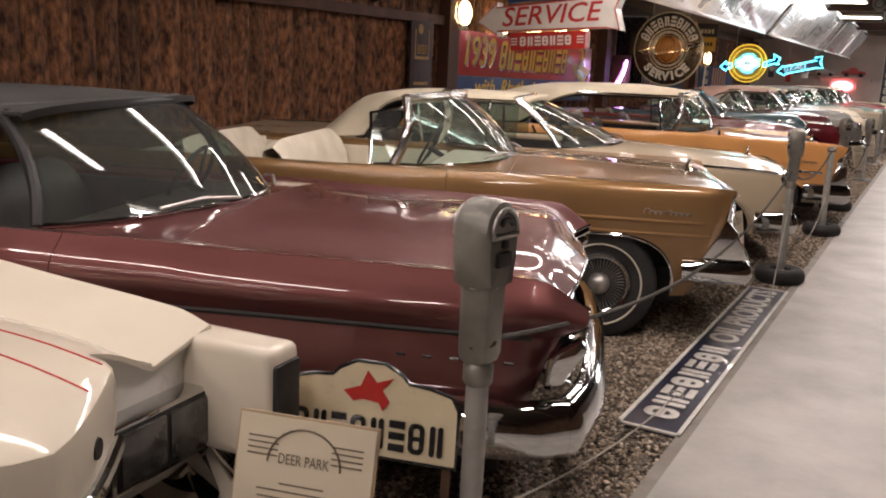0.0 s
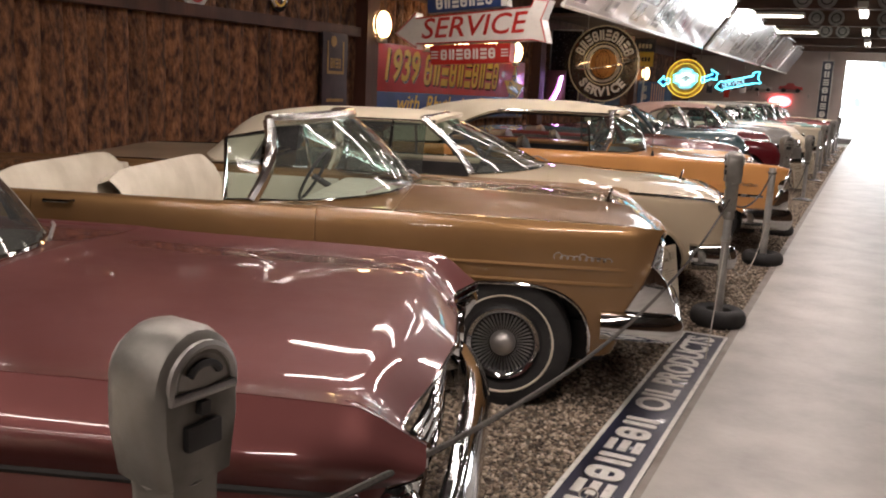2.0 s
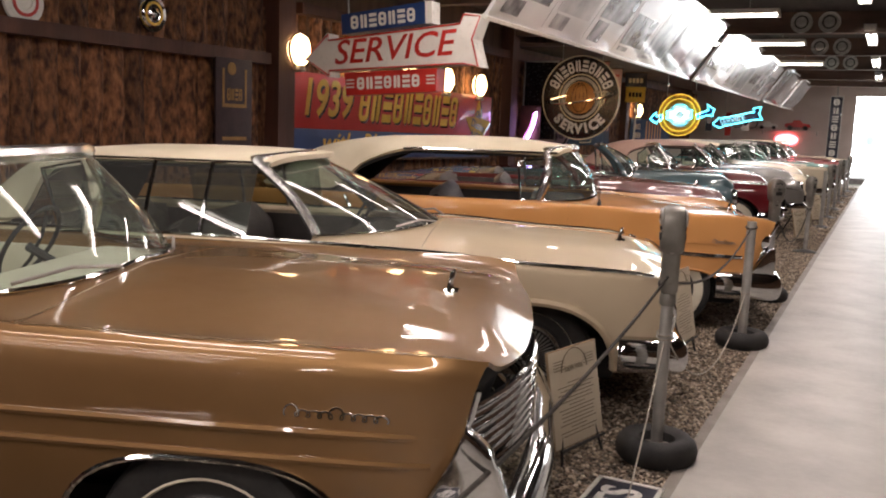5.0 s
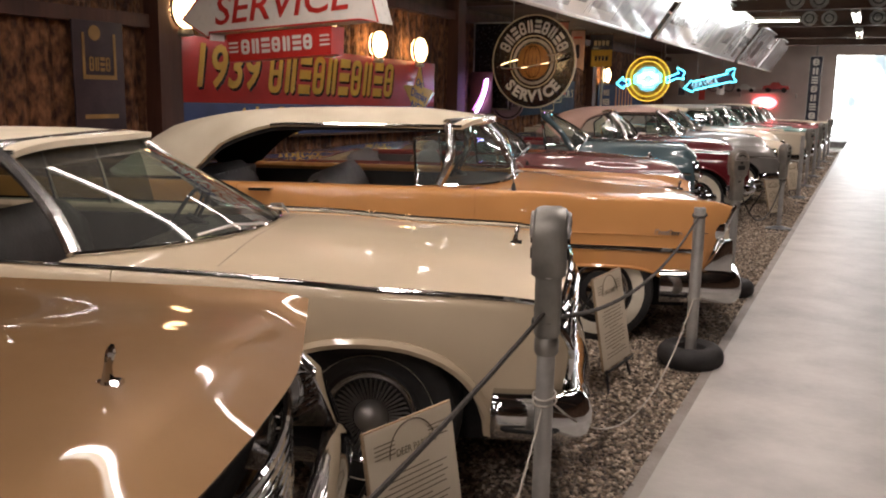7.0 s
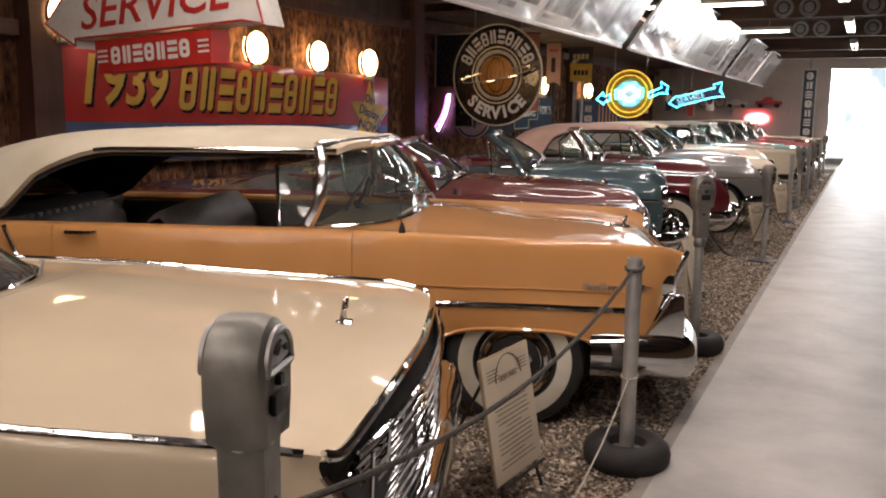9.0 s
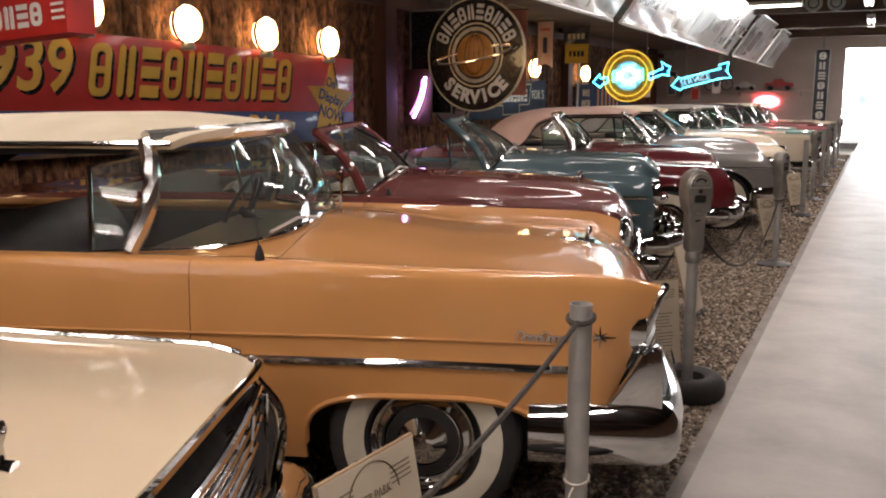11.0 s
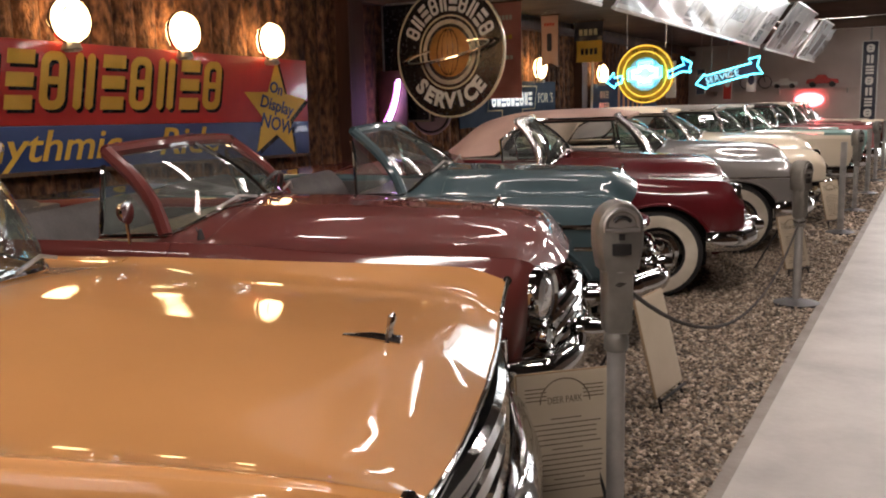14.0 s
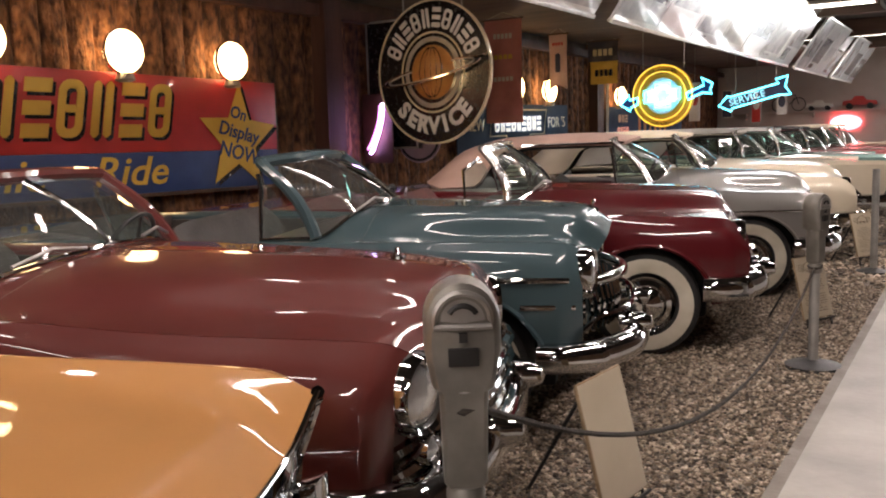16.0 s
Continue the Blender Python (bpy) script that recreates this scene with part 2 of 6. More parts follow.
def tube(points, r, n=8, closed=False, bm=None, flat=1.0):
    """A round bar along a line of points; flat squeezes it in its own second direction."""
    pts = [Vector(p) for p in points]
    rows, last = [], None
    for i, p in enumerate(pts):
        a = pts[i - 1] if (i or closed) else p
        b = pts[(i + 1) % len(pts)] if (i + 1 < len(pts) or closed) else p
        d = (b - a).normalized()
        side = d.cross(Vector((0, 0, 1)))
        if side.length < 0.05:
            side = last if last is not None else Vector((1, 0, 0))
        side = (side - d * side.dot(d)).normalized()
        if last is not None and side.dot(last) < 0:
            side = -side
        last = side
        up = d.cross(side)
        rr = r[i] if isinstance(r, (list, tuple)) else r
        rows.append([p + side * math.cos(2 * math.pi * k / n) * rr * flat + up * math.sin(2 * math.pi * k / n) * rr for k in range(n)])
    b = grid_bm(rows, close_u=closed, close_v=True, bm=bm)
    if not closed:
        b.verts.ensure_lookup_table()
        m = len(pts) * n
        tail = b.verts[-m:] if bm is not None else b.verts[:]
        try:
            b.faces.new([tail[k] for k in range(n)])
            b.faces.new([tail[m - n + k] for k in range(n)])
        except (ValueError, IndexError):
            pass
    return b


def pchip(xs, ys, q):
    """Smooth curve through knots with no overshoot (xs rising)."""
    xs, ys, q = np.asarray(xs, float), np.asarray(ys, float), np.asarray(q, float)
    h, d = np.diff(xs), np.diff(ys) / np.diff(xs)
    m = np.zeros(len(xs))
    for i in range(1, len(xs) - 1):
        if d[i - 1] * d[i] > 0:
            w1, w2 = 2 * h[i] + h[i - 1], h[i] + 2 * h[i - 1]
            m[i] = (w1 + w2) / (w1 / d[i - 1] + w2 / d[i])
    m[0], m[-1] = d[0], d[-1]
    k = np.clip(np.searchsorted(xs, q) - 1, 0, len(h) - 1)
    s = (q - xs[k]) / h[k]
    return ((1 + 2 * s) * (1 - s) ** 2 * ys[k] + s * (1 - s) ** 2 * h[k] * m[k] + s * s * (3 - 2 * s) * ys[k + 1] + s * s * (s - 1) * h[k] * m[k + 1])


def spline(points, n, corners=()):
    """Points along a smooth line through the given ones; it bends sharply at the corners."""
    P = [np.array(p, float) for p in points]
    out = []
    for i in range(len(P) - 1):
        p1, p2 = P[i], P[i + 1]
        m1 = (p2 - p1) if (i == 0 or i in corners) else (p2 - P[i - 1]) / 2
        m2 = (p2 - p1) if (i + 2 == len(P) or i + 1 in corners) else (P[i + 2] - p1) / 2
        for k in range(n):
            s = k / n
            out.append((2 * s**3 - 3 * s**2 + 1) * p1 + (s**3 - 2 * s**2 + s) * m1 + (3 * s**2 - 2 * s**3) * p2 + (s**3 - s**2) * m2)
    out.append(P[-1])
    return out


def text_bm(body, size, depth=0.004, shear=0.0, width=None, bold=0.0):
    """Raised lettering in the built-in font, in the x-y plane, centred."""
    cu = bpy.data.curves.new("lettering", "FONT")
    cu.body, cu.size, cu.extrude, cu.shear, cu.offset = body, size, depth / 2, shear, bold
    cu.align_x, cu.align_y, cu.resolution_u = "CENTER", "CENTER", 3
    ob = bpy.data.objects.new("lettering", cu)
    scene.collection.objects.link(ob)
    me = bpy.data.meshes.new_from_object(ob.evaluated_get(bpy.context.evaluated_depsgraph_get()))
    bpy.data.objects.remove(ob)
    bm = bmesh.new()
    bm.from_mesh(me)
    bpy.data.meshes.remove(me)
    if width:
        xs = [v.co.x for v in bm.verts]
        f, c = width / (max(xs) - min(xs)), (max(xs) + min(xs)) / 2
        for v in bm.verts:
            v.co.x = (v.co.x - c) * f
    return bm


def moved(bm, m):
    bmesh.ops.transform(bm, matrix=m, verts=bm.verts)
    return bm


def bars_bm(count, width, height, depth=0.004, shear=0.0, fill=0.72, taper=0.0):
    """A row of plain bars in place of a name, in the x-y plane, centred."""
    bm = bmesh.new()
    step = width / count
    for i in range(count):
        x0 = -width / 2 + i * step + step * (1 - fill) / 2
        x1 = x0 + step * fill
        h = height * (1 - taper * abs(i - (count - 1) / 2) / count)
        b = h * 0.06
        ring = [(x0 + b, -h / 2), (x1 - b, -h / 2), (x1, -h / 2 + b), (x1, h / 2 - b), (x1 - b, h / 2), (x0 + b, h / 2), (x0, h / 2 - b), (x0, -h / 2 + b)]
        if x1 - x0 < 2.2 * b:
            ring = [(x0, -h / 2), (x1, -h / 2), (x1, h / 2), (x0, h / 2)]
        lo = [bm.verts.new((x + shear * y, y, 0)) for x, y in ring]
        hi = [bm.verts.new((x + shear * y, y, depth)) for x, y in ring]
        bm.faces.new(hi)
        for k in range(len(ring)):
            bm.faces.new((lo[k], lo[(k + 1) % len(ring)], hi[(k + 1) % len(ring)], hi[k]))
    return bm


def loop_bm(w, h, stroke, depth=0.004, shear=0.0, n=6):
    """A rounded upright loop, a plain shape in place of one character, in the x-y plane, centred."""
    def ring(a, b, r):
        pts = []
        for cx, cy, a0 in ((a - r, b - r, 0), (r - a, b - r, 90), (r - a, r - b, 180), (a - r, r - b, 270)):
            for k in range(n + 1):
                t = radians(a0 + 90 * k / n)
                pts.append((cx + r * math.cos(t), cy + r * math.sin(t)))
        return pts
    outer, inner = ring(w / 2, h / 2, w * 0.40), ring(w / 2 - stroke, h / 2 - stroke, max(0.001, w * 0.40 - stroke * 0.8))
    rows = [[(x + shear * y, y, z) for x, y in pts] for pts, z in ((outer, 0), (outer, depth), (inner, depth), (inner, 0))]
    return grid_bm(rows, close_v=True)


def plate_bm(outline, depth):
    """A flat plate with that outline in the x-y plane, from z = 0 to depth."""
    bm = bmesh.new()
    lo, hi = [bm.verts.new((x, y, 0)) for x, y in outline], [bm.verts.new((x, y, depth)) for x, y in outline]
    bm.faces.new(lo[::-1])
    bm.faces.new(hi)
    for k in range(len(outline)):
        bm.faces.new((lo[k], lo[(k + 1) % len(outline)], hi[(k + 1) % len(outline)], hi[k]))
    return bm


def disc_outline(r, n=48, cx=0.0, cy=0.0):
    return [(cx + r * math.cos(2 * math.pi * k / n), cy + r * math.sin(2 * math.pi * k / n)) for k in range(n)]


def ring_bm(r0, r1, z0, z1, n=48):
    return lathe([(r0, z0), (r1, z0), (r1, z1), (r0, z1), (r0, z0)], n)

# ---- cars ----
# A car stands on z = 0 with its front axle at x = 0 and its nose towards +x; y is to its left.
LINES = "SABCDEFG"  # sill, lower side, mid side, shoulder, fender top, valley, hood, centre line
ANGULAR = dict(
    y=dict(S=(.82, .90, .94, .95, .95, .95, .88), A=(.90, .96, .985, .985, .985, .985, .92), B=(.93, .98, 1, 1, 1, 1, .94), C=(.93, .98, .99, .985, .98, .98, .93),
           D=(.90, .94, .945, .93, .92, .92, .88), E=(.74, .77, .78, .80, .80, .80, .74), F=(.42,) * 7, G=(0,) * 7),
    z=dict(S=(.38, .31, .27, .26, .26, .30, .38), A=(.48, .46, .45, .45, .45, .46, .50), B=(.68,) * 7, C=(.93, .94, .95, .96, .96, .96, .93),
           D=(.98, .99, 1.0, 1.0, 1.0, 1.0, .97), E=(.92, .95, .97, .99, .99, .98, .93), F=(.90, .95, .99, 1.01, 1.0, .98, .92), G=(.91, .96, 1.01, 1.03, 1.0, .98, .92)))
ROUNDED = dict(
    y=dict(S=(.74, .87, .93, .93, .93, .95, .70), A=(.85, .97, 1, .97, .97, 1, .75), B=(.88, .985, 1.01, .99, .99, 1.02, .78), C=(.85, .95, .975, .985, .985, .99, .76),
           D=(.75, .84, .87, .93, .93, .92, .70), E=(.46, .56, .62, .80, .80, .80, .58), F=(.24, .34, .40, .46, .46, .45, .34), G=(0,) * 7),
    z=dict(S=(.42, .34, .29, .28, .28, .32, .42), A=(.52, .48, .47, .47, .47, .48, .55), B=(.68, .70, .70, .70, .70, .70, .70), C=(.80, .87, .90, .93, .94, .92, .80),
           D=(.86, .96, .97, .99, 1.0, .98, .84), E=(.88, .97, .98, 1.02, 1.01, .98, .84), F=(.94, 1.06, 1.12, 1.10, 1.02, .98, .84), G=(.98, 1.09, 1.17, 1.15, 1.03, 1.0, .85)))


class Body:
    """The skin of a car body as a set of smooth long lines."""

    def __init__(self, spec):
        self.s = spec
        self.u = [spec["tail"], spec["raxle"], spec.get("mid", -2.0), spec["cowl"], 0.0, spec["nose"] - 0.16, spec["nose"]]
        shape = spec["shape"]
        own_y, own_z = spec.get("ys", {}), spec.get("zs", {})
        self.y = {k: [v * spec["W"] for v in own_y.get(k, shape["y"][k])][::-1] for k in LINES}
        self.z = {k: [v + spec.get("dz", {}).get(k, 0) for v in own_z.get(k, shape["z"][k])][::-1] for k in LINES}

    def point(self, k, u):
        s = self.s
        x = u + s.get("rake", {}).get(k, 0.0) * math.exp(-(s["nose"] - u) / 0.22) - s.get("tail_rake", {}).get(k, 0.0) * math.exp(-(u - s["tail"]) / 0.25)
        return (x, float(pchip(self.u, self.y[k], [u])[0]), float(pchip(self.u, self.z[k], [u])[0]))

    def profile(self, u, keys, n=5):
        idx = [i for i, k in enumerate(keys) if k in self.s.get("corners", "")]
        return [tuple(p) for p in spline([self.point(k, u) for k in keys], n, idx)]

    def height(self, u, y):
        """The skin's height at a place on hood or deck."""
        p = self.profile(u, "DEFG", 8)[::-1]
        return float(np.interp(abs(y), [q[1] for q in p], [q[2] for q in p]))


def stations(a, b, step=0.05):
    n = max(2, int(abs(b - a) / step))
    return [a + (b - a) * i / n for i in range(n + 1)]


def lipped(bm, depth=0.014, gap=0.0018):
    """Turns the free edges of a panel inwards, which gives a shut line beside the next panel."""
    bmesh.ops.remove_doubles(bm, verts=bm.verts, dist=1e-5)
    bmesh.ops.recalc_face_normals(bm, faces=bm.faces)
    bm.normal_update()
    free = [e for e in bm.edges if e.is_boundary]
    dirs = {}
    for e in free:
        f = e.link_faces[0]
        inward = f.calc_center_median() - (e.verts[0].co + e.verts[1].co) / 2
        inward -= f.normal * inward.dot(f.normal)
        for v in e.verts:
            dirs[v] = dirs.get(v, Vector()) + inward.normalized()
    inner = {}
    for v, d in dirs.items():
        if d.length > 0:
            v.co += d.normalized() * gap
        inner[v] = bm.verts.new(v.co - v.normal * depth)
    for e in free:
        a, b = e.verts
        bm.faces.new((a, b, inner[b], inner[a]))
    return bm


def cut_arch(rows, axle, rx, rz, zc, e=2.0):
    """Faces of a side skin, without those inside a wheel arch; the arch's edge is drawn onto its curve."""
    def inside(p):
        return abs((p[0] - axle) / rx) ** e + (max(p[2] - zc, 0) / rz) ** e < 1 if p[2] > zc else abs(p[0] - axle) < rx
    nu, nv = len(rows), len(rows[0])
    drop = set()
    for i in range(nu - 1):
        for j in range(nv - 1):
            q = [rows[i][j], rows[i + 1][j], rows[i + 1][j + 1], rows[i][j + 1]]
            if sum(inside(p) for p in q) >= 2:
                drop.add((i, j))
    keep = set()
    for i in range(nu - 1):
        for j in range(nv - 1):
            if (i, j) not in drop:
                keep |= {(i, j), (i + 1, j), (i + 1, j + 1), (i, j + 1)}
    edge = set()
    for i, j in drop:
        edge |= {(i, j), (i + 1, j), (i + 1, j + 1), (i, j + 1)}
    edge &= keep
    out = [list(r) for r in rows]
    for i, j in edge:
        x, y, z = rows[i][j]
        if z > zc:
            dx, dz = (x - axle) / rx, (z - zc) / rz
            k = 1 / max(1e-6, (abs(dx) ** e + abs(dz) ** e) ** (1 / e))
            if 0.6 < k < 1.6:
                out[i][j] = (axle + dx * k * rx, y, zc + dz * k * rz)
        elif abs(abs(x - axle) - rx) < 0.08:
            out[i][j] = (axle + math.copysign(rx, x - axle), y, z)
    return out, drop


def skin(rows, drop=(), side=1):
    bm = bmesh.new()
    vs = {}
    for i in range(len(rows) - 1):
        for j in range(len(rows[0]) - 1):
            if (i, j) in drop:
                continue
            q = []
            for a, b in ((i, j), (i + 1, j), (i + 1, j + 1), (i, j + 1)):
                if (a, b) not in vs:
                    x, y, z = rows[a][b]
                    vs[a, b] = bm.verts.new((x, y * side, z))
                q.append(vs[a, b])
            bm.faces.new(q)
    return bm


def swept(path, profile):
    """A profile (out, up) carried along a level line of (x, y, z); out is square to the line."""
    rows = []
    for i, p in enumerate(path):
        a, b = Vector(path[max(i - 1, 0)]), Vector(path[min(i + 1, len(path) - 1)])
        d = (b - a)
        out = Vector((d.y, -d.x, 0)).normalized()
        rows.append([tuple(Vector(p) + out * o + Vector((0, 0, h))) for o, h in profile])
    bm = grid_bm(rows, close_v=True)
    bm.verts.ensure_lookup_table()
    n = len(profile)
    bm.faces.new([bm.verts[k] for k in range(n)])
    bm.faces.new([bm.verts[len(bm.verts) - n + k] for k in range(n)])
    return bm


def wheel_parts(car, x, y, r, spec, side):
    """One wheel: tyre with tread shoulder, whitewall, rim and cap with its ribs; its outer face looks to the given side."""
    hub = new("wheel")
    hub.parent = car
    hub.matrix_local = pose(x, y, r - 0.012, 0, 0, 0 if side < 0 else 180)
    rim = r * 0.56
    w = 0.20
    prof = [(rim, 0.05), (rim, -0.02), (rim + 0.03, -0.035), (r * 0.84, -0.045), (r * 0.95, -0.028), (r * 0.99, 0.0), (r, 0.03), (r, w - 0.03), (r * 0.97, w), (r * 0.85, w + 0.03), (rim, w)]
    part("tyre", lathe(prof, 40, "Y"), RUBBER, hub)
    wall = spec.get("wall", (0.60, 0.83))
    a, b = r * wall[0], r * wall[1]
    part("whitewall", lathe([(a, -0.040), ((a + b) / 2, -0.0495), (b, -0.047)], 40, "Y"), WHITEWALL, hub, "cream whitewall band")
    cap = spec.get("cap", "ribbed")
    mat = spec.get("rim", CHROME)
    part("rim", lathe([(rim + 0.004, -0.022), (rim - 0.012, -0.044), (rim - 0.03, -0.034), (rim - 0.045, -0.02), (rim - 0.05, 0.06)], 40, "Y"), mat if cap != "dish" else spec.get("rim_paint", mat), hub)
    rc = rim - 0.035
    if cap == "ribbed":
        part("cap_face", lathe([(rc, -0.03), (rc - 0.02, -0.012), (rc * 0.42, -0.006)], 40, "Y"), BLACK, hub)
        part("cap_hub", lathe([(rc * 0.42, -0.006), (rc * 0.40, -0.03), (rc * 0.30, -0.06), (rc * 0.12, -0.075), (0, -0.077)], 32, "Y"), STEEL, hub)
        bm = bmesh.new()
        for k in range(44):
            a = 2 * math.pi * k / 44
            c, s = math.cos(a), math.sin(a)
            pts = [(rc * 0.44, 0.004), (rc * 0.97, 0.007)]
            q = [bm.verts.new((rr * c - t * s * f, -0.026 + dz, rr * s + t * c * f)) for rr, t in pts for f, dz in ((-1, 0.018), (0, 0), (1, 0.018))]
            bm.faces.new((q[0], q[1], q[4], q[3]))
            bm.faces.new((q[1], q[2], q[5], q[4]))
        part("cap_ribs", bm, STEEL, hub)
    elif cap == "dish":
        part("cap_face", lathe([(rc + 0.02, -0.02), (rc * 0.8, -0.04), (rc * 0.72, -0.035), (rc * 0.6, -0.055), (rc * 0.3, -0.085), (0, -0.095)], 40, "Y"), CHROME, hub)
    else:
        part("cap_face", lathe([(rc + 0.01, -0.03), (rc * 0.9, -0.05), (rc * 0.82, -0.03), (rc * 0.5, -0.04), (rc * 0.3, -0.07), (0, -0.075)], 40, "Y"), CHROME, hub)
        part("cap_ring", lathe([(rc * 0.80, -0.034), (rc * 0.55, -0.042)], 40, "Y"), BLACK, hub)
    return hub


def headlamp(car, x, y, z, r, yaw=0.0, pitch=0.0, pod=0.0):
    lamp = new("headlight")
    lamp.parent = car
    lamp.matrix_local = pose(x, y, z, 0, pitch, yaw)
    part("bezel", lathe([(r * 0.92, -0.05), (r * 1.22, -0.05), (r * 1.25, 0.0), (r * 1.12, 0.03), (r * 0.98, 0.02), (r * 0.96, -0.02)], 28, "X"), CHROME, lamp)
    if pod:
        part("pod", lathe([(r * 1.0, -pod), (r * 1.18, -pod * 0.6), (r * 1.24, -0.05), (r * 1.22, -0.002)], 28, "X"), CHROME, lamp, "chrome pod behind the lamp")
    part("lens", lathe([(r * 0.98, -0.005), (r * 0.85, 0.014), (r * 0.5, 0.03), (0, 0.038)], 28, "X"), LENS, lamp)
    return lamp


def bench(car, x, w, z, depth, back, material, name="seat"):
    """A sofa-like car seat: cushion and backrest with rounded edges and pleats."""
    b = box(x - depth, x, -w, w, z - 0.16, z, 0.05, 3)
    part(name + "_cushion", b, material, car)
    rows = []
    for k in range(29):
        y = -w + 2 * w * k / 28
        dip = 0.008 * (1 if k % 2 else -1)
        edge = 0.05 * (abs(y) / w) ** 8
        rows.append([(x - depth + 0.10 - dip, y, z - 0.05), (x - depth + 0.04 - dip, y, z + back * 0.6), (x - depth - 0.01 - dip, y, z + back - 0.05 - edge), (x - depth - 0.06, y, z + back - edge),
                     (x - depth - 0.13, y, z + back - 0.03 - edge), (x - depth - 0.14, y, z - 0.10)])
    bm = grid_bm(rows)
    part(name + "_backrest", bm, material, car)


def steering(car, x, y, z, material=None):
    bm = tube([(0.19 * math.cos(a), 0.19 * math.sin(a), 0) for a in [2 * math.pi * k / 28 for k in range(28)]], 0.011, 8, True)
    tube([(-0.19, 0, 0), (-0.06, 0, -0.03), (0.06, 0, -0.03), (0.19, 0, 0)], 0.008, 6, bm=bm)
    moved(bm, pose(x, y, z, 0, -62, 0))
    part("steering_wheel", bm, material or BLACK, car)
    part("steering_column", tube([(x - 0.01, y, z - 0.01), (x + 0.45, y, z - 0.26)], 0.022, 8), BLACK, car)


def bumper(car, spec, front=True):
    """A wrap-round chrome bumper, with guards."""
    z, h, out, wrap = spec["bumper"]
    W, s = spec["W"], 1 if front else -1
    end = spec["nose"] if front else spec["tail"]
    blunt = spec.get("blunt", -0.02)
    half = [(end - s * wrap, W * 0.985), (end - s * 0.20, W * 0.99), (end + s * (blunt - 0.03), W * (0.97 if blunt > 0 else 0.92)), (end + s * blunt, W * 0.88), (end + s * max(blunt, out * 0.75), W * 0.62), (end + s * out, W * 0.3), (end + s * out, 0)]
    pts = spline([(x - s * spec.get("bumper_bow", 0.0) * (y / W) ** 2, y, z) for x, y in half], 6)
    full = [tuple(p) for p in pts] + [(p[0], -p[1], p[2]) for p in pts[-2::-1]]
    if not front:
        full = full[::-1]
    prof = [(-0.035, -h * 0.46), (-0.005, -h / 2), (0.026, -h * 0.44), (0.048, -h * 0.30), (0.058, -h * 0.10), (0.056, h * 0.10), (0.044, h * 0.28), (0.022, h * 0.42), (-0.006, h / 2), (-0.035, h * 0.48), (-0.045, h * 0.3), (-0.045, -h * 0.3)]
    prof = [(-a, b) for a, b in prof]
    name = "front_bumper" if front else "rear_bumper"
    part(name, swept(full, prof), CHROME, car, "chrome bumper")
    if front and spec.get("guards"):
        for y in spec["guards"]:
            bm = lathe([(0.05, 0), (0.06, 0.06), (0.055, 0.12), (0.035, 0.17), (0, 0.185)], 20, "X")
            moved(bm, pose(end + s * out * 0.72 - 0.06, y, z + h * 0.42))
            part("bumper_guard", bm, CHROME, car)


def windscreen(car, b, spec):
    """The curved windscreen, its bright frame, the panel at its foot and two wipers."""
    xs, yb, xt, yt, zt, p = spec["screen"]
    cowl = spec["cowl"]
    n = 24
    base, top = [], []
    for k in range(n + 1):
        s = -1 + 2 * k / n
        y = yb * s
        x = cowl - 0.03 - (cowl - xs) * abs(s) ** p
        base.append((x, y, b.height(max(x, xs), y) + 0.012))
        top.append((xt + (spec.get("bow", 0.18)) * (1 - abs(s) ** 2.2) , yt * s, zt + 0.02 * (1 - s * s)))
    rows = []
    for i in range(7):
        f = i / 6
        rows.append([tuple((1 - f) * np.array(a) + f * np.array(c) + np.array((0.05 * math.sin(math.pi * f), 0, 0))) for a, c in zip(base, top)])
    glass = part("windscreen", grid_bm(rows), spec.get("glass", GLASS), car, "curved windscreen glass")
    glass.visible_shadow = False
    fr = spec.get("frame", SATIN)
    part("windscreen_header", tube(top, spec.get("frame_r", 0.024), 8, flat=1.2), fr, car)
    part("windscreen_sill", tube(base, 0.010, 6), CHROME, car)
    for e in (0, -1):
        part("windscreen_pillar", tube([r[e] for r in rows], spec.get("frame_r", 0.026), 8), fr, car)
    if spec.get("split"):
        part("windscreen_divider", tube([r[n // 2] for r in rows], 0.012, 6), CHROME, car)
    cowl_rows = []
    for x, y, z in base:
        cowl_rows.append([(cowl + 0.0, y, b.height(cowl, y) + 0.001), ((cowl + x) / 2, y, (b.height(cowl, y) + z) / 2), (x - 0.02, y, z - 0.012)])
    outer = []
    for side in (-1, 1):
        strip = []
        for q in range(4):
            x = cowl + (xs - 0.06 - cowl) * q / 3
            d = b.point("D", x)
            strip.append((x, side * (d[1] - 0.03), d[2] - 0.003))
        outer.append(strip)
    mid = [[r[0], tuple((2 * np.array(r[0]) + np.array(r[2])) / 3), tuple((np.array(r[0]) + 2 * np.array(r[2])) / 3), r[2]] for r in cowl_rows]
    cowl_rows = [outer[0]] + mid + [outer[1]]
    part("cowl_panel", grid_bm(cowl_rows), spec["paint"], car)
    for s in (-1, 1):
        a, e = base[n // 2 + s * 3], base[n // 2 + s * 8]
        part("wiper", tube([(a[0] + 0.04, a[1], a[2] + 0.02), ((a[0] + e[0]) / 2 + 0.05, (a[1] + e[1]) / 2, a[2] + 0.04), (e[0] + 0.035, e[1], e[2] + 0.03)], 0.007, 6), STEEL, car)
    return base, top


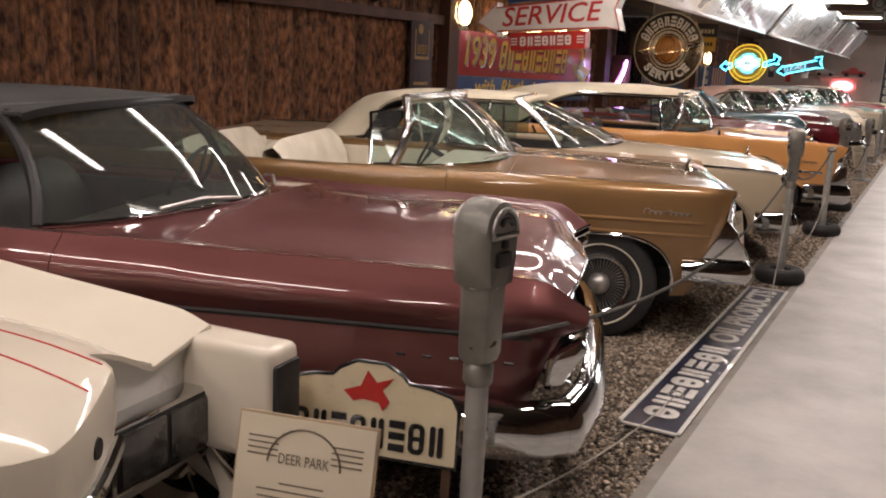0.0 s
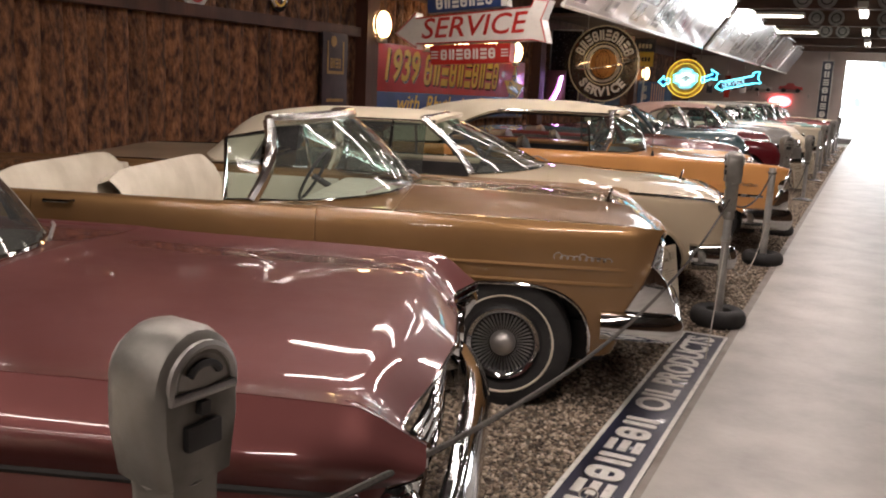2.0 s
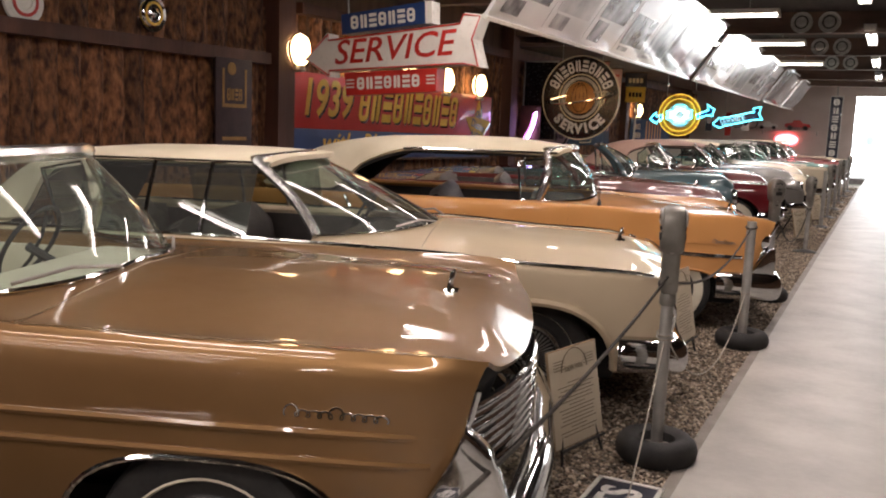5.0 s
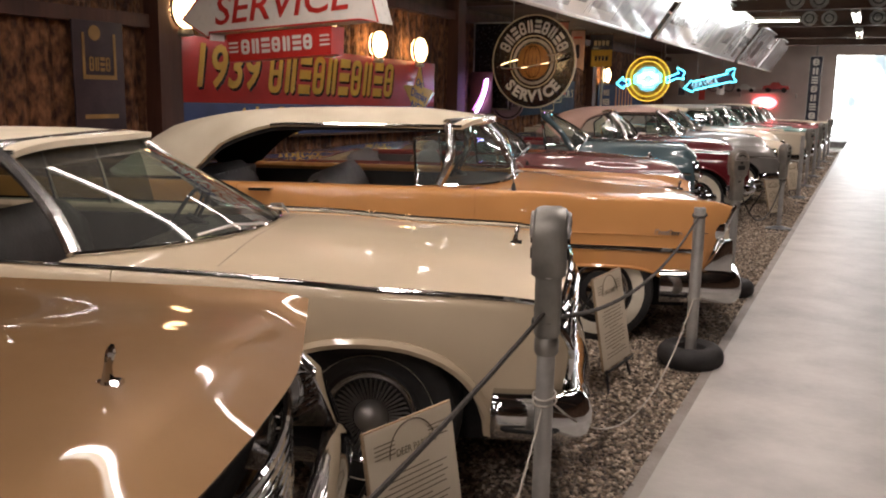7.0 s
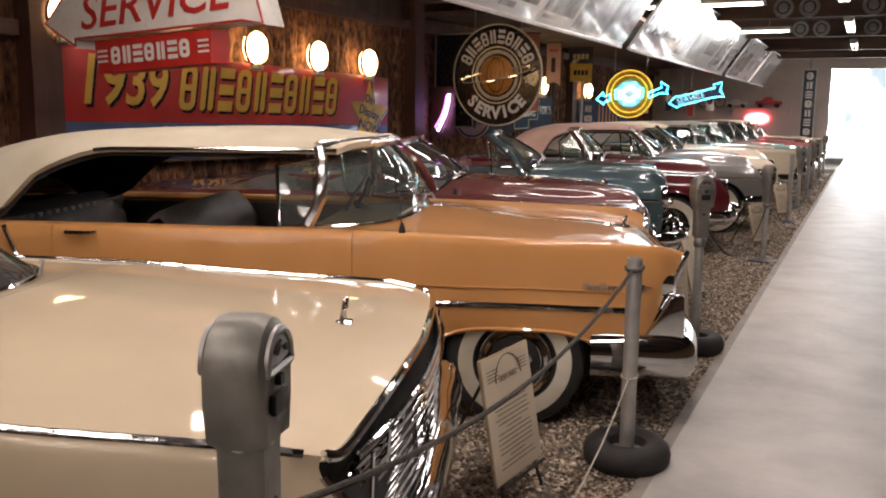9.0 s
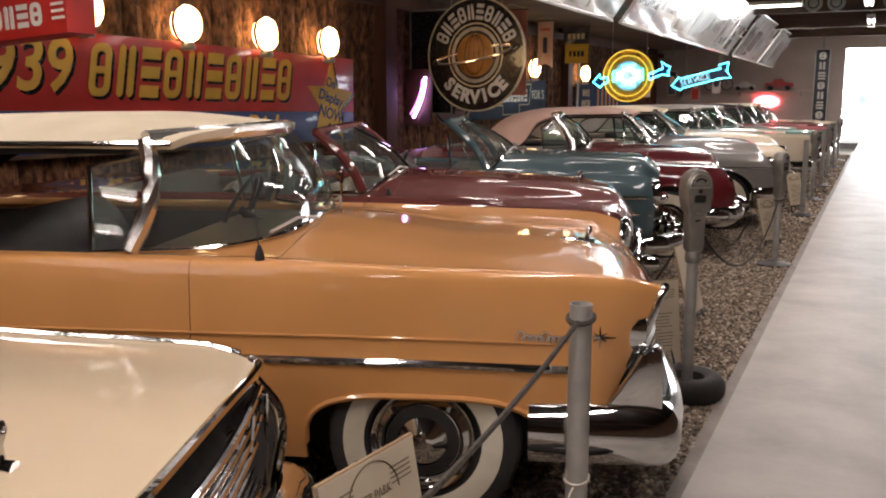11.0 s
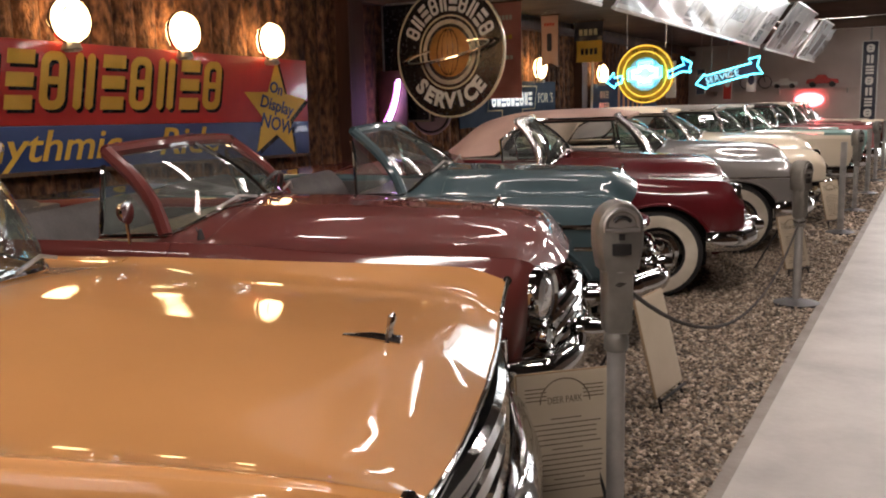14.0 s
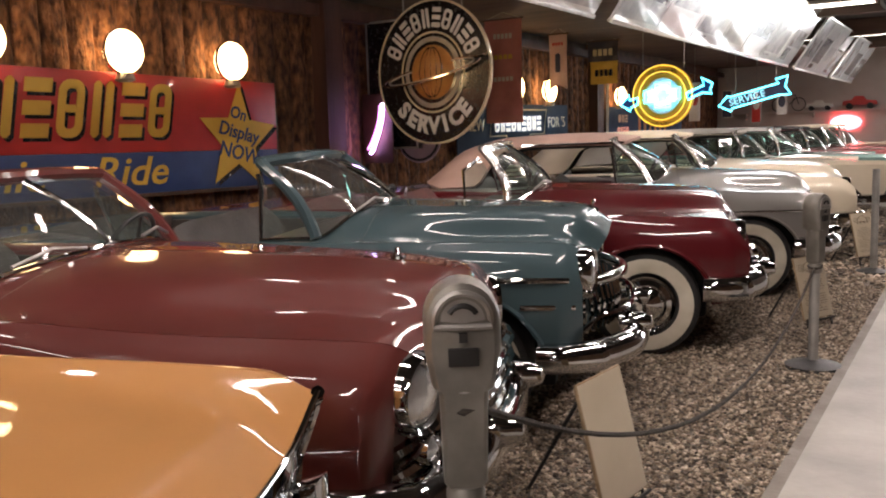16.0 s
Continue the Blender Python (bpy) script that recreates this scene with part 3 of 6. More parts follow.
def roof(car, b, spec, top):
    """A canvas or steel roof, with the openings of its side windows."""
    r = spec["roof"]
    W, xt, yt, zt = spec["W"], spec["screen"][2], spec["screen"][3], spec["screen"][4]
    x1 = r["end"]
    rows = []
    N = 26
    for i in range(N + 1):
        f = i / N
        x = xt + 0.10 + (x1 - xt - 0.10) * f
        zc = float(pchip([0, .25, .6, .82, 1], [zt + 0.035, zt + r["crown"], zt + r["crown"] * 0.75, zt - r["drop"] * 0.35, b.height(x1, 0) + 0.03], [f])[0])
        ze = float(pchip([0, r["open"], r["open"] + (1 - r["open"]) * 0.35, r["open"] + (1 - r["open"]) * 0.62, 1], [zt - 0.01, zt - 0.015, zt - r["cut"], b.point("D", x1)[2] + 0.02, b.point("D", x1)[2] + 0.01], [f])[0])
        ze = min(ze, zc - 0.01)
        ye = float(pchip([0, .3, r["open"], 1], [yt + 0.01, yt + 0.04, yt + 0.07, W * 0.80], [f])[0])
        row = []
        for k in range(17):
            s = -1 + 2 * k / 16
            row.append((x + (r.get("bow", 0.16) * (1 - s * s) * (1 - f) if f < 0.3 else 0) - r.get("tail_bow", 0.25) * (1 - s * s) * f ** 4, ye * (math.copysign(1 - (1 - abs(s)) ** 1.35, s)), ze + (zc - ze) * (1 - abs(s) ** r.get("square", 3.2))))
        rows.append(row)
    bm = grid_bm(rows)
    part("roof", lipped(bm, 0.03, 0), r["cloth"], car, r["label"])
    for s, e in ((-1, 0), (1, -1)):
        part("drip_rail", tube([(q[e][0], q[e][1] * 1.004, q[e][2] - 0.004) for q in rows[: int(N * (r["open"] + 0.1))]], 0.011, 6), CHROME if r.get("bright", True) else r["cloth"], car)
    if r.get("lining", True):
        part("roof_lining", grid_bm([[(x, y * 0.96, z - 0.045) for x, y, z in q] for q in rows[2:-2]]), r.get("lining_cloth", CLOTH_BLACK), car)
    if r.get("glass"):
        for e in (0, -1):
            sec = rows[1: int(N * r["glass"])]
            g = []
            for q in sec:
                x, y, z = q[e]
                d = b.point("D", x)
                yy = math.copysign(d[1] * 0.92, y)
                g.append([(x, yy, d[2]), (x, (yy + y) / 2 * 1.01, (d[2] + z) / 2), (x, y, z - 0.01)])
            w = part("side_window", grid_bm(g), GLASS_DARK, car)
            w.visible_shadow = False
            for at in r.get("posts", ()):
                q = g[min(len(g) - 1, int(at * len(g)))]
                part("window_post", tube(q, 0.013, 6), CHROME, car)
    return rows


def vent_window(car, b, spec, base, top, side):
    """The quarter window beside the screen pillar, in its bright frame."""
    e = 0 if side < 0 else -1
    foot, head = Vector(base[e]), Vector(top[e])
    back = foot + Vector((-spec.get("vent", 0.30), 0, -0.005))
    up = Vector((back.x - 0.03, head.y * 1.02, head.z - 0.10 if spec.get("vent_full", True) else foot.z + 0.24))
    tip = head + Vector((-0.02, 0, -0.06))
    part("vent_frame", tube([foot, back, up, tip], 0.013, 6), CHROME, car)
    g = part("vent_glass", raw([foot, back, up, tip], [(0, 1, 2, 3)]), GLASS, car, smooth=False)
    g.visible_shadow = False


def front_fittings(car, b, spec):
    """Grille bars, bright edge of the nose, ornament, mirrors, aerial."""
    nose, W = spec["nose"], spec["W"]
    kind, half, z0, z1, n, x = spec.get("bars", ("", 0, 0, 0, 0, 0))
    if kind == "level":
        for k in range(n):
            z = z0 + (z1 - z0) * k / max(1, n - 1)
            line = [(nose + x + spec.get("bar_bow", 0.05) * (1 - (q / 6) ** 2), half * q / 6, z) for q in range(-6, 7)]
            part("grille_bar", tube(line, spec.get("bar_r", 0.016), 8), CHROME, car, "chrome grille bar")
    elif kind == "upright":
        for k in range(n):
            y = -half + 2 * half * k / (n - 1)
            bow = spec.get("bar_bow", 0.06) * (1 - (y / half) ** 2)
            line = [(nose + x + bow - 0.03 * abs(q - 3) / 3, y, z0 + (z1 - z0) * q / 6) for q in range(7)]
            part("grille_bar", tube(line, spec.get("bar_r", 0.014), 6), CHROME, car, "chrome grille bar")
        if spec.get("header_bar"):
            line = [(nose + x + 0.02 + spec.get("bar_bow", 0.06) * (1 - (q / 8) ** 2), half * 1.08 * q / 8, z1 + 0.01) for q in range(-8, 9)]
            part("grille_header", tube(line, spec["header_bar"], 10), CHROME, car, "heavy chrome bar over the grille")
    for line in spec.get("nerf", ()):
        pts = [tuple(p) for p in spline(line, 5)]
        pts = pts + [(px, -py, pz) for px, py, pz in pts[::-1]]
        part("bumper_rail", tube(pts, spec.get("nerf_r", 0.016), 8), CHROME, car, "chrome rail above the bumper")
    if spec.get("nose_edge"):
        for side in (-1, 1):
            keys, r = spec["nose_edge"]
            part("nose_trim", tube([(px + 0.004, side * py, pz) for px, py, pz in b.profile(nose, keys, 5)], r, 8), CHROME, car, "chrome edge of the nose")
    if spec.get("lip_bar"):
        line = b.profile(nose, "DEFG", 6)
        line = [(px + 0.004, -py, pz + 0.002) for px, py, pz in line] + [(px + 0.004, py, pz + 0.002) for px, py, pz in line[-2::-1]]
        part("hood_lip_trim", tube(line, spec["lip_bar"], 8), CHROME, car, "chrome lip along the hood edge")
    if spec.get("ornament"):
        x, h = spec["ornament"]
        z = b.height(x, 0)
        o = tube([(x - 0.012, 0, z), (x - 0.008, 0, z + h * 0.5), (x, 0, z + h * 0.85), (x + 0.004, 0, z + h)], [0.016, 0.009, 0.012, 0.004], 8)
        part("hood_ornament", o, CHROME, car, "chrome hood ornament")
        back = 0.13 if spec.get("dart") else 0.035
        part("ornament_base", tube([(x - back, 0, b.height(x - back, 0) + 0.003), (x - back * 0.4, 0, b.height(x - back * 0.4, 0) + 0.006), (x + 0.02, 0, b.height(x + 0.02, 0) + 0.004)], [0.004, 0.012, 0.016], 8), CHROME, car)
    if spec.get("wings"):
        for side in (-1, 1):
            plate = moved(plate_bm(spec["wings"], 0.09), pose(0, side * W * 0.93 + 0.045, 0, 90, 0, 0))
            bmesh.ops.bevel(plate, geom=plate.edges[:], offset=0.012, segments=2, profile=0.6, affect="EDGES")
            part("bumper_wing", plate, CHROME, car, "chrome wing above the bumper end")
    for x0, x1, z, n in spec.get("dashes", ()):
        for side in (-1, 1):
            for k in range(n):
                x = x0 + (x1 - x0) * k / (n - 1)
                pr = b.profile(x, "SABC", 6)
                y = float(np.interp(z, [q[2] for q in pr], [q[1] for q in pr])) + 0.004
                part("badge_stroke", tube([(x, side * y, z), (x + 0.032, side * y, z)], 0.006, 6), CHROME, car)
    if spec.get("star"):
        x, z = spec["star"]
        for side in (-1, 1):
            pr = b.profile(x, "SABC", 6)
            y = float(np.interp(z, [q[2] for q in pr], [q[1] for q in pr])) + 0.004
            rays = bmesh.new()
            for k in range(8):
                a, r = math.pi * k / 4, 0.03 + 0.025 * (k % 2 == 0)
                tube([(x, side * y, z), (x + r * math.cos(a), side * y, z + r * 0.7 * math.sin(a))], [0.006, 0.0015], 5, bm=rays)
            part("star_badge", rays, CHROME, car, "small chrome star badge")
    if spec.get("slash"):
        for side in (-1, 1):
            line = []
            for k in range(6):
                x, z = -2.72 + 0.17 * k / 5, 0.99 - 0.33 * k / 5
                pr = b.profile(x, "SABCD", 6)
                line.append((x, side * (float(np.interp(z, [q[2] for q in pr], [q[1] for q in pr])) + 0.004), z))
            part("quarter_trim", tube(line, 0.014, 6), CHROME, car, "slanting chrome strip")
    for k in range(spec.get("studs", 0)):
        y = W * 0.78 * (2 * k / (spec["studs"] - 1) - 1)
        part("grille_stud", tube([(nose + 0.02, y, 0.545), (nose + 0.075 * (1 - (y / W) ** 2), y, 0.80)], 0.006, 5), CHROME, car)
    for x, y in spec.get("mirrors", ()):
        z = b.height(x, abs(y)) if abs(y) < W * 0.9 else b.point("D", x)[2]
        part("mirror_stem", tube([(x, y, z - 0.005), (x, y - math.copysign(0.02, -y), z + 0.11)], 0.008, 6), CHROME, car)
        part("mirror_head", moved(lathe([(0, -0.03), (0.03, -0.025), (0.048, 0.0), (0.05, 0.012), (0, 0.014)], 18, "X"), pose(x, y - math.copysign(0.02, -y), z + 0.13)), CHROME, car)
    for x, y, h in spec.get("aerial", ()):
        z = b.point("D", x)[2]
        part("aerial", tube([(x, y, z), (x - 0.02, y, z + h)], 0.0028, 5), BLACK, car)
        part("aerial_base", tube([(x, y, z - 0.03), (x, y, z - 0.01), (x, y, z + 0.02), (x, y, z + 0.05)], [0.012, 0.019, 0.016, 0.006], 8), BLACK, car)
    for keys, x0, x1, dz, n in spec.get("script", ()):
        for side in (-1, 1):
            for k in range(n):
                x = x0 + (x1 - x0) * k / n
                px, py, pz = b.point(keys, x)
                w = (x1 - x0) / n
                high = 0.034 if k in (0, n // 2) else 0.020
                loop = [(px + w * (a / 8) - 0.38 * w * math.sin(a / 4 * math.pi), side * (py + 0.006), pz + dz + high * (1 - math.cos(a / 4 * math.pi)) / 2) for a in range(9)]
                part("badge_stroke", tube(loop, 0.0036, 5), CHROME, car)


def build_car(label, spec, m, group="classic cars parked in a row"):
    """A whole car of its kind; the spec gives lines, colours and fittings."""
    car = thing("car", label, "car", m, group)
    b = Body(spec)
    W, nose, tail, cowl, deck = spec["W"], spec["nose"], spec["tail"], spec["cowl"], spec["deck"]
    df, dr, ra = spec["doors"][0], spec["doors"][1], spec["raxle"]
    step, n = spec.get("step", 0.045), spec.get("n", 5)
    rx, rz, zc = spec["arch"]
    col = spec["paint"]
    side_keys = "SABCD"

    def side_rows(a, c, ledge):
        rows = []
        for u in stations(a, c, step):
            r = b.profile(u, side_keys, n)
            if ledge:
                x, y, z = r[-1]
                r += [(x, y - 0.05, z - 0.004), (x, y - 0.085, z - 0.03), (x, y - 0.10, z - 0.18), (x, y - 0.10, 0.42)]
            rows.append(r)
        return rows
    for side in (-1, 1):
        for name, a, c, axle in (("front_fender", nose, df, 0.0), ("door", df, dr, None), ("rear_quarter", dr, tail, ra)):
            if name == "rear_quarter":
                pieces = [(dr, deck, True), (deck, tail, False)]
            elif name == "front_fender" and df < cowl:
                pieces = [(nose, cowl, False), (cowl, df, True)]
            else:
                pieces = [(a, c, name == "door")]
            bm = bmesh.new()
            for pa, pc, ledge in pieces:
                rows, drop = side_rows(pa, pc, ledge), ()
                if axle is not None:
                    rows, drop = cut_arch(rows, axle, rx if axle == 0.0 else rx * spec.get("rear_arch", 1.0), rz, zc, spec.get("arch_e", 2.0))
                tmp = skin(rows, drop, side)
                me = bpy.data.meshes.new("tmp")
                tmp.to_mesh(me)
                tmp.free()
                bm.from_mesh(me)
                bpy.data.meshes.remove(me)
            panel = part(name, lipped(bm), col, car)
            if name == "door" and spec.get("handle", True):
                x, y, z = b.profile(dr + 0.16, side_keys, n)[-int(n * 1.2)]
                part("door_handle", tube([(x + 0.08, side * (y - 0.005), z), (x + 0.07, side * (y + 0.03), z), (x - 0.07, side * (y + 0.03), z), (x - 0.08, side * (y - 0.005), z)], 0.011, 6), CHROME, panel)
        lip = []
        for k in range(21):
            a = math.pi * (0.0 + k / 20)
            e = 2 / spec.get("arch_e", 2.0)
            x, z = math.copysign(rx * abs(math.cos(a)) ** e, math.cos(a)), zc + rz * max(0.0, math.sin(a)) ** e
            pr = b.profile(x, side_keys, n)
            y = float(np.interp(z, [q[2] for q in pr], [q[1] for q in pr]))
            lip.append((x, side * (y + 0.002), z))
        part("wheel_arch_trim", tube(lip, spec.get("lip", 0.010), 6), spec.get("lip_mat", CHROME), car)
        wheel_parts(car, 0, side * (W - spec.get("inset", 0.07)), spec["r"], spec, side)
        wheel_parts(car, ra, side * (W - spec.get("inset", 0.07) - 0.01), spec["r"], spec, side)
    for name, a, c in (("hood", nose, cowl), ("trunk_lid", deck, tail)):
        rows = []
        for u in stations(a, c, step):
            r = b.profile(u, "DEFG", n)
            rows.append([(x, -y, z) for x, y, z in r] + r[-2::-1])
        part(name, lipped(grid_bm(rows)), col, car)
    # ends of the body
    for name, u, mat in (("grille_panel", nose, spec.get("grille", DARK)), ("tail_panel", tail, col)):
        s = 1 if u == nose else -1
        upper = b.profile(u, "DEFG", n)
        side_edge = b.profile(u, "SABCD", n)[::-1]
        low = side_edge[-1]
        cols = []
        for x, y, z in upper:
            f = y / upper[0][1]
            col_pts = []
            for q in range(9):
                zz = z - 0.004 + (low[2] - z) * q / 8
                ex, ey = np.interp(zz, [p[2] for p in side_edge][::-1], [p[0] for p in side_edge][::-1]), np.interp(zz, [p[2] for p in side_edge][::-1], [p[1] for p in side_edge][::-1])
                body_x = ex + (x - upper[0][0]) * (1 - q / 12) if q else x
                col_pts.append((float(body_x) - s * (0.012 if q == 0 else 0.03 if q < 8 else 0.05), f * float(ey), zz))
            cols.append(col_pts)
        rows = [[(x, -y, z) for x, y, z in c] for c in cols] + cols[-2::-1]
        part(name, grid_bm(rows), mat, car)
    # underbody and cabin
    part("underbody", box(tail + 0.25, nose - 0.25, -W * 0.70, W * 0.70, 0.20, 0.44, 0.04), DARK, car)
    part("engine_bay", box(cowl - 0.25, nose - 0.22, -W * 0.66, W * 0.66, 0.40, 0.80, 0.05), DARK, car)
    part("cabin_floor", box(deck, cowl, -W * 0.84, W * 0.84, 0.40, 0.455, 0.01), CARPET, car)
    top_z = b.point("D", -2.0)[2]
    for side in (-1, 1):
        yy = b.point("D", -2.0)[1] - 0.125
        part("inner_trim", box(deck + 0.02, spec["screen"][0] + 0.05, min(side * yy, side * (yy + 0.02)), max(side * yy, side * (yy + 0.02)), 0.46, top_z - 0.05, 0.006), spec.get("seats", LEATHER_DARK), car)
    part("dashboard", box(cowl - 0.62, cowl - 0.10, -W * 0.80, W * 0.80, top_z - 0.26, top_z - 0.03, 0.05, 3), spec.get("dash", LEATHER_DARK), car)
    seat = spec.get("seats", LEATHER_DARK)
    xs = spec["screen"][0]
    bench(car, xs - 0.32, W * 0.74, 0.62, 0.52, top_z - 0.62 + spec.get("seat_up", 0.06), seat, "front_seat")
    bench(car, deck + 0.85, W * 0.70, 0.64, 0.55, top_z - 0.64 + spec.get("seat_up", 0.06) - 0.02, seat, "rear_seat")
    part("rear_shelf", box(deck - 0.02, deck + 0.30, -W * 0.82, W * 0.82, top_z - 0.10, top_z - 0.015, 0.02), spec.get("boot", seat), car)
    steering(car, xs - 0.02, W * 0.38, top_z + 0.02, spec.get("wheel_mat"))
    base, top = windscreen(car, b, spec)
    if spec.get("roof"):
        roof(car, b, spec, top)
    if spec.get("vent", 0.3):
        for side in (-1, 1):
            vent_window(car, b, spec, base, top, side)
    if spec.get("bumper"):
        bumper(car, spec)
        bumper(car, spec, False)
    for x, y, z, r in spec.get("lamps", ()):
        for side in (-1, 1):
            headlamp(car, x, side * y, z, r, side * spec.get("lamp_yaw", 6), 0, spec.get("pod", 0.0))
    # long strips on the sides: real trim, and the burgundy car's painted groove shade
    for key, dy, r0, x0, x1, mat in spec.get("trims_and_grooves", ()):
        for side in (-1, 1):
            line = []
            for u in stations(x0, x1, 0.12):
                x, y, z = b.point(key, u)
                line.append((x, side * (y + 0.004), z + dy))
            part("side_trim_or_groove", tube(line, r0, 6, flat=0.6), mat, car, "side trim in chrome or body paint, or painted groove shade")
    front_fittings(car, b, spec)
    return car, b

# ---- the hall ----
KERB_X, WALL_X, HALL_Y0, HALL_Y1, RIGHT_X, CEIL_Z = -0.508, -6.50, -6.0, 36.0, 4.2, 3.62


def slab(name, x0, x1, y0, y1, z0, z1, mat, label, category):
    ob = part(name, box(x0, x1, y0, y1, z0, z1), mat, None, smooth=False)
    return tagged(ob, label, category, kind="structure")


slab("floor", KERB_X, RIGHT_X, HALL_Y0, HALL_Y1 + 6, -0.20, 0.012, CONCRETE, "smooth grey sealed concrete walkway slab", "floor")
slab("ground", WALL_X - 0.3, KERB_X - 0.06, HALL_Y0, HALL_Y1, -0.30, -0.012, SOIL, "loose brown and grey gravel bed under the cars", "gravel")
slab("trim", KERB_X - 0.06, KERB_X - 0.001, HALL_Y0, HALL_Y1, -0.2, 0.006, EDGE, "worn dark edge board along the walkway slab", "edging")
slab("ceiling", WALL_X - 0.3, RIGHT_X + 0.3, HALL_Y0 - 0.3, HALL_Y1 + 0.3, CEIL_Z, CEIL_Z + 0.15, CEIL, "dark boarded ceiling", "ceiling")
slab("wall_south", WALL_X - 0.3, RIGHT_X + 0.3, HALL_Y0 - 0.2, HALL_Y0, -0.2, CEIL_Z, BATTEN, "dark timber wall behind the walker", "wall")
slab("wall_east", RIGHT_X, RIGHT_X + 0.2, HALL_Y0, HALL_Y1, -0.2, CEIL_Z, BATTEN, "plain dark timber wall beyond the walkway", "wall")
wall_west = slab("wall_west", WALL_X - 0.25, WALL_X - 0.04, HALL_Y0, HALL_Y1, -0.2, CEIL_Z, BATTEN, "rough brown wall of upright bark-faced slabs", "wall")
DOOR_X0, DOOR_X1, DOOR_Z = -0.95, 3.6, 3.05
slab("wall_north", WALL_X - 0.3, DOOR_X0, HALL_Y1, HALL_Y1 + 0.2, -0.2, CEIL_Z, PLASTER, "pale pinkish plaster end wall", "wall")
slab("wall_north", DOOR_X1, RIGHT_X + 0.2, HALL_Y1, HALL_Y1 + 0.2, -0.2, CEIL_Z, PLASTER, "pale plaster end wall beside the doorway", "wall")
slab("wall_north", DOOR_X0, DOOR_X1, HALL_Y1, HALL_Y1 + 0.2, DOOR_Z, CEIL_Z, PLASTER, "pale plaster above the open doorway", "wall")
yard = slab("ground_yard", -40, 60, HALL_Y1 + 6, 160, -0.25, -0.02, EDGE, "sunlit pale yard outside the doorway", "yard")
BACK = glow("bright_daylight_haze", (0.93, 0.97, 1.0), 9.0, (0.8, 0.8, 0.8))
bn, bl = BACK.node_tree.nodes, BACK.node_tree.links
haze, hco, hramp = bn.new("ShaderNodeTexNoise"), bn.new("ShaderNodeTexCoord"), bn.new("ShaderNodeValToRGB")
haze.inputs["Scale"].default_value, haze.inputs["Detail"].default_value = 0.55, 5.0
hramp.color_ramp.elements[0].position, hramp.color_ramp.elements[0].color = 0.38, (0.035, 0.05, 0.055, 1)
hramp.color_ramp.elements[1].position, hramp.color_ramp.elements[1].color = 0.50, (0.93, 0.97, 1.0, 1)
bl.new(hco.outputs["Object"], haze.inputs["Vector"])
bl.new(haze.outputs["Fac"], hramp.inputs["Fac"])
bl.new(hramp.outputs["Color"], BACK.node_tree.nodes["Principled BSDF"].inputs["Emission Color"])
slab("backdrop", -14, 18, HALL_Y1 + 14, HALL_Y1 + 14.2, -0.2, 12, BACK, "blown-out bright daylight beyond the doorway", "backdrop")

# ---- the row of cars ----
TURN = 20.0


def parked(hub_x, hub_y, W, turn=TURN, z=-0.012):
    """The pose of a car whose right front wheel stands there."""
    return pose(hub_x, hub_y, z, 0, 0, turn) @ pose(0, W - 0.02, 0)


P_WHITE = paint("old_white_paint", (0.66, 0.60, 0.49), 0.0)
P_BURGUNDY = paint("burgundy_paint", (0.130, 0.044, 0.041), 0.45)
P_BROWN = paint("bronze_paint", (0.235, 0.133, 0.055), 0.55)
P_CREAM = paint("cream_paint", (0.56, 0.46, 0.32), 0.05)
P_PEACH = paint("peach_paint", (0.52, 0.25, 0.085), 0.05)
P_MAROON = paint("maroon_paint", (0.115, 0.024, 0.020), 0.0)
P_TEAL = paint("teal_paint", (0.043, 0.074, 0.083), 0.0)
P_RED = paint("dark_red_paint", (0.085, 0.004, 0.007), 0.0)
P_GREY = paint("warm_grey_paint", (0.21, 0.20, 0.185), 0.1)
P_IVORY = paint("ivory_paint", (0.62, 0.55, 0.42), 0.0)
P_MINT = paint("mint_paint", (0.20, 0.33, 0.30), 0.0)
P_ROSE = paint("rose_paint", (0.45, 0.16, 0.16), 0.0)


def top(cloth, label, end, crown=0.06, open_=0.6, cut=0.1, **more):
    """The settings of a raised roof."""
    return dict(dict(end=end, crown=crown, drop=0.1, open=open_, cut=cut, cloth=cloth, label=label), **more)


BIG = dict(shape=ANGULAR, W=1.0, nose=0.86, cowl=-0.62, deck=-3.15, raxle=-3.3, tail=-4.75, doors=(-1.0, -2.55), r=0.36, arch=(0.50, 0.40, 0.33), corners="CD",
           screen=(-1.28, 0.80, -1.42, 0.66, 1.40, 2.6), bumper=(0.46, 0.20, 0.10, 0.50))
white70 = dict(BIG, paint=P_WHITE, corners="BCDE", nose=0.68, rake=dict(S=-.05), grille=WHITE,
               ys=dict(E=(.66, .66, .66, .70, .80, .80, .74), F=(.44, .46, .48, .50, .42, .42, .42)),
               zs=dict(D=(.86, .88, .91, .95, .96, .96, .93), C=(.82, .84, .87, .91, .92, .92, .90), E=(.80, .81, .84, .92, .95, .94, .90), F=(.90, .915, .93, .96, .96, .95, .90), G=(.93, .945, .96, .98, .96, .95, .90)),
               roof=top(CLOTH_CREAM, "cream vinyl roof", -3.2, glass=0.6), bars=("upright", 0.36, 0.46, 0.70, 15, 0.08), bar_r=0.009, bar_bow=0.22, cap="disc")
white70["bumper"] = (0.42, 0.16, 0.40, 0.50)
DARK_LENS = surface("dark_lens", (0.03, 0.03, 0.03), (0.10, 0.095, 0.09), scale=14, rough=0.12, coat=1.0, bump=0.001, bump_scale=60)
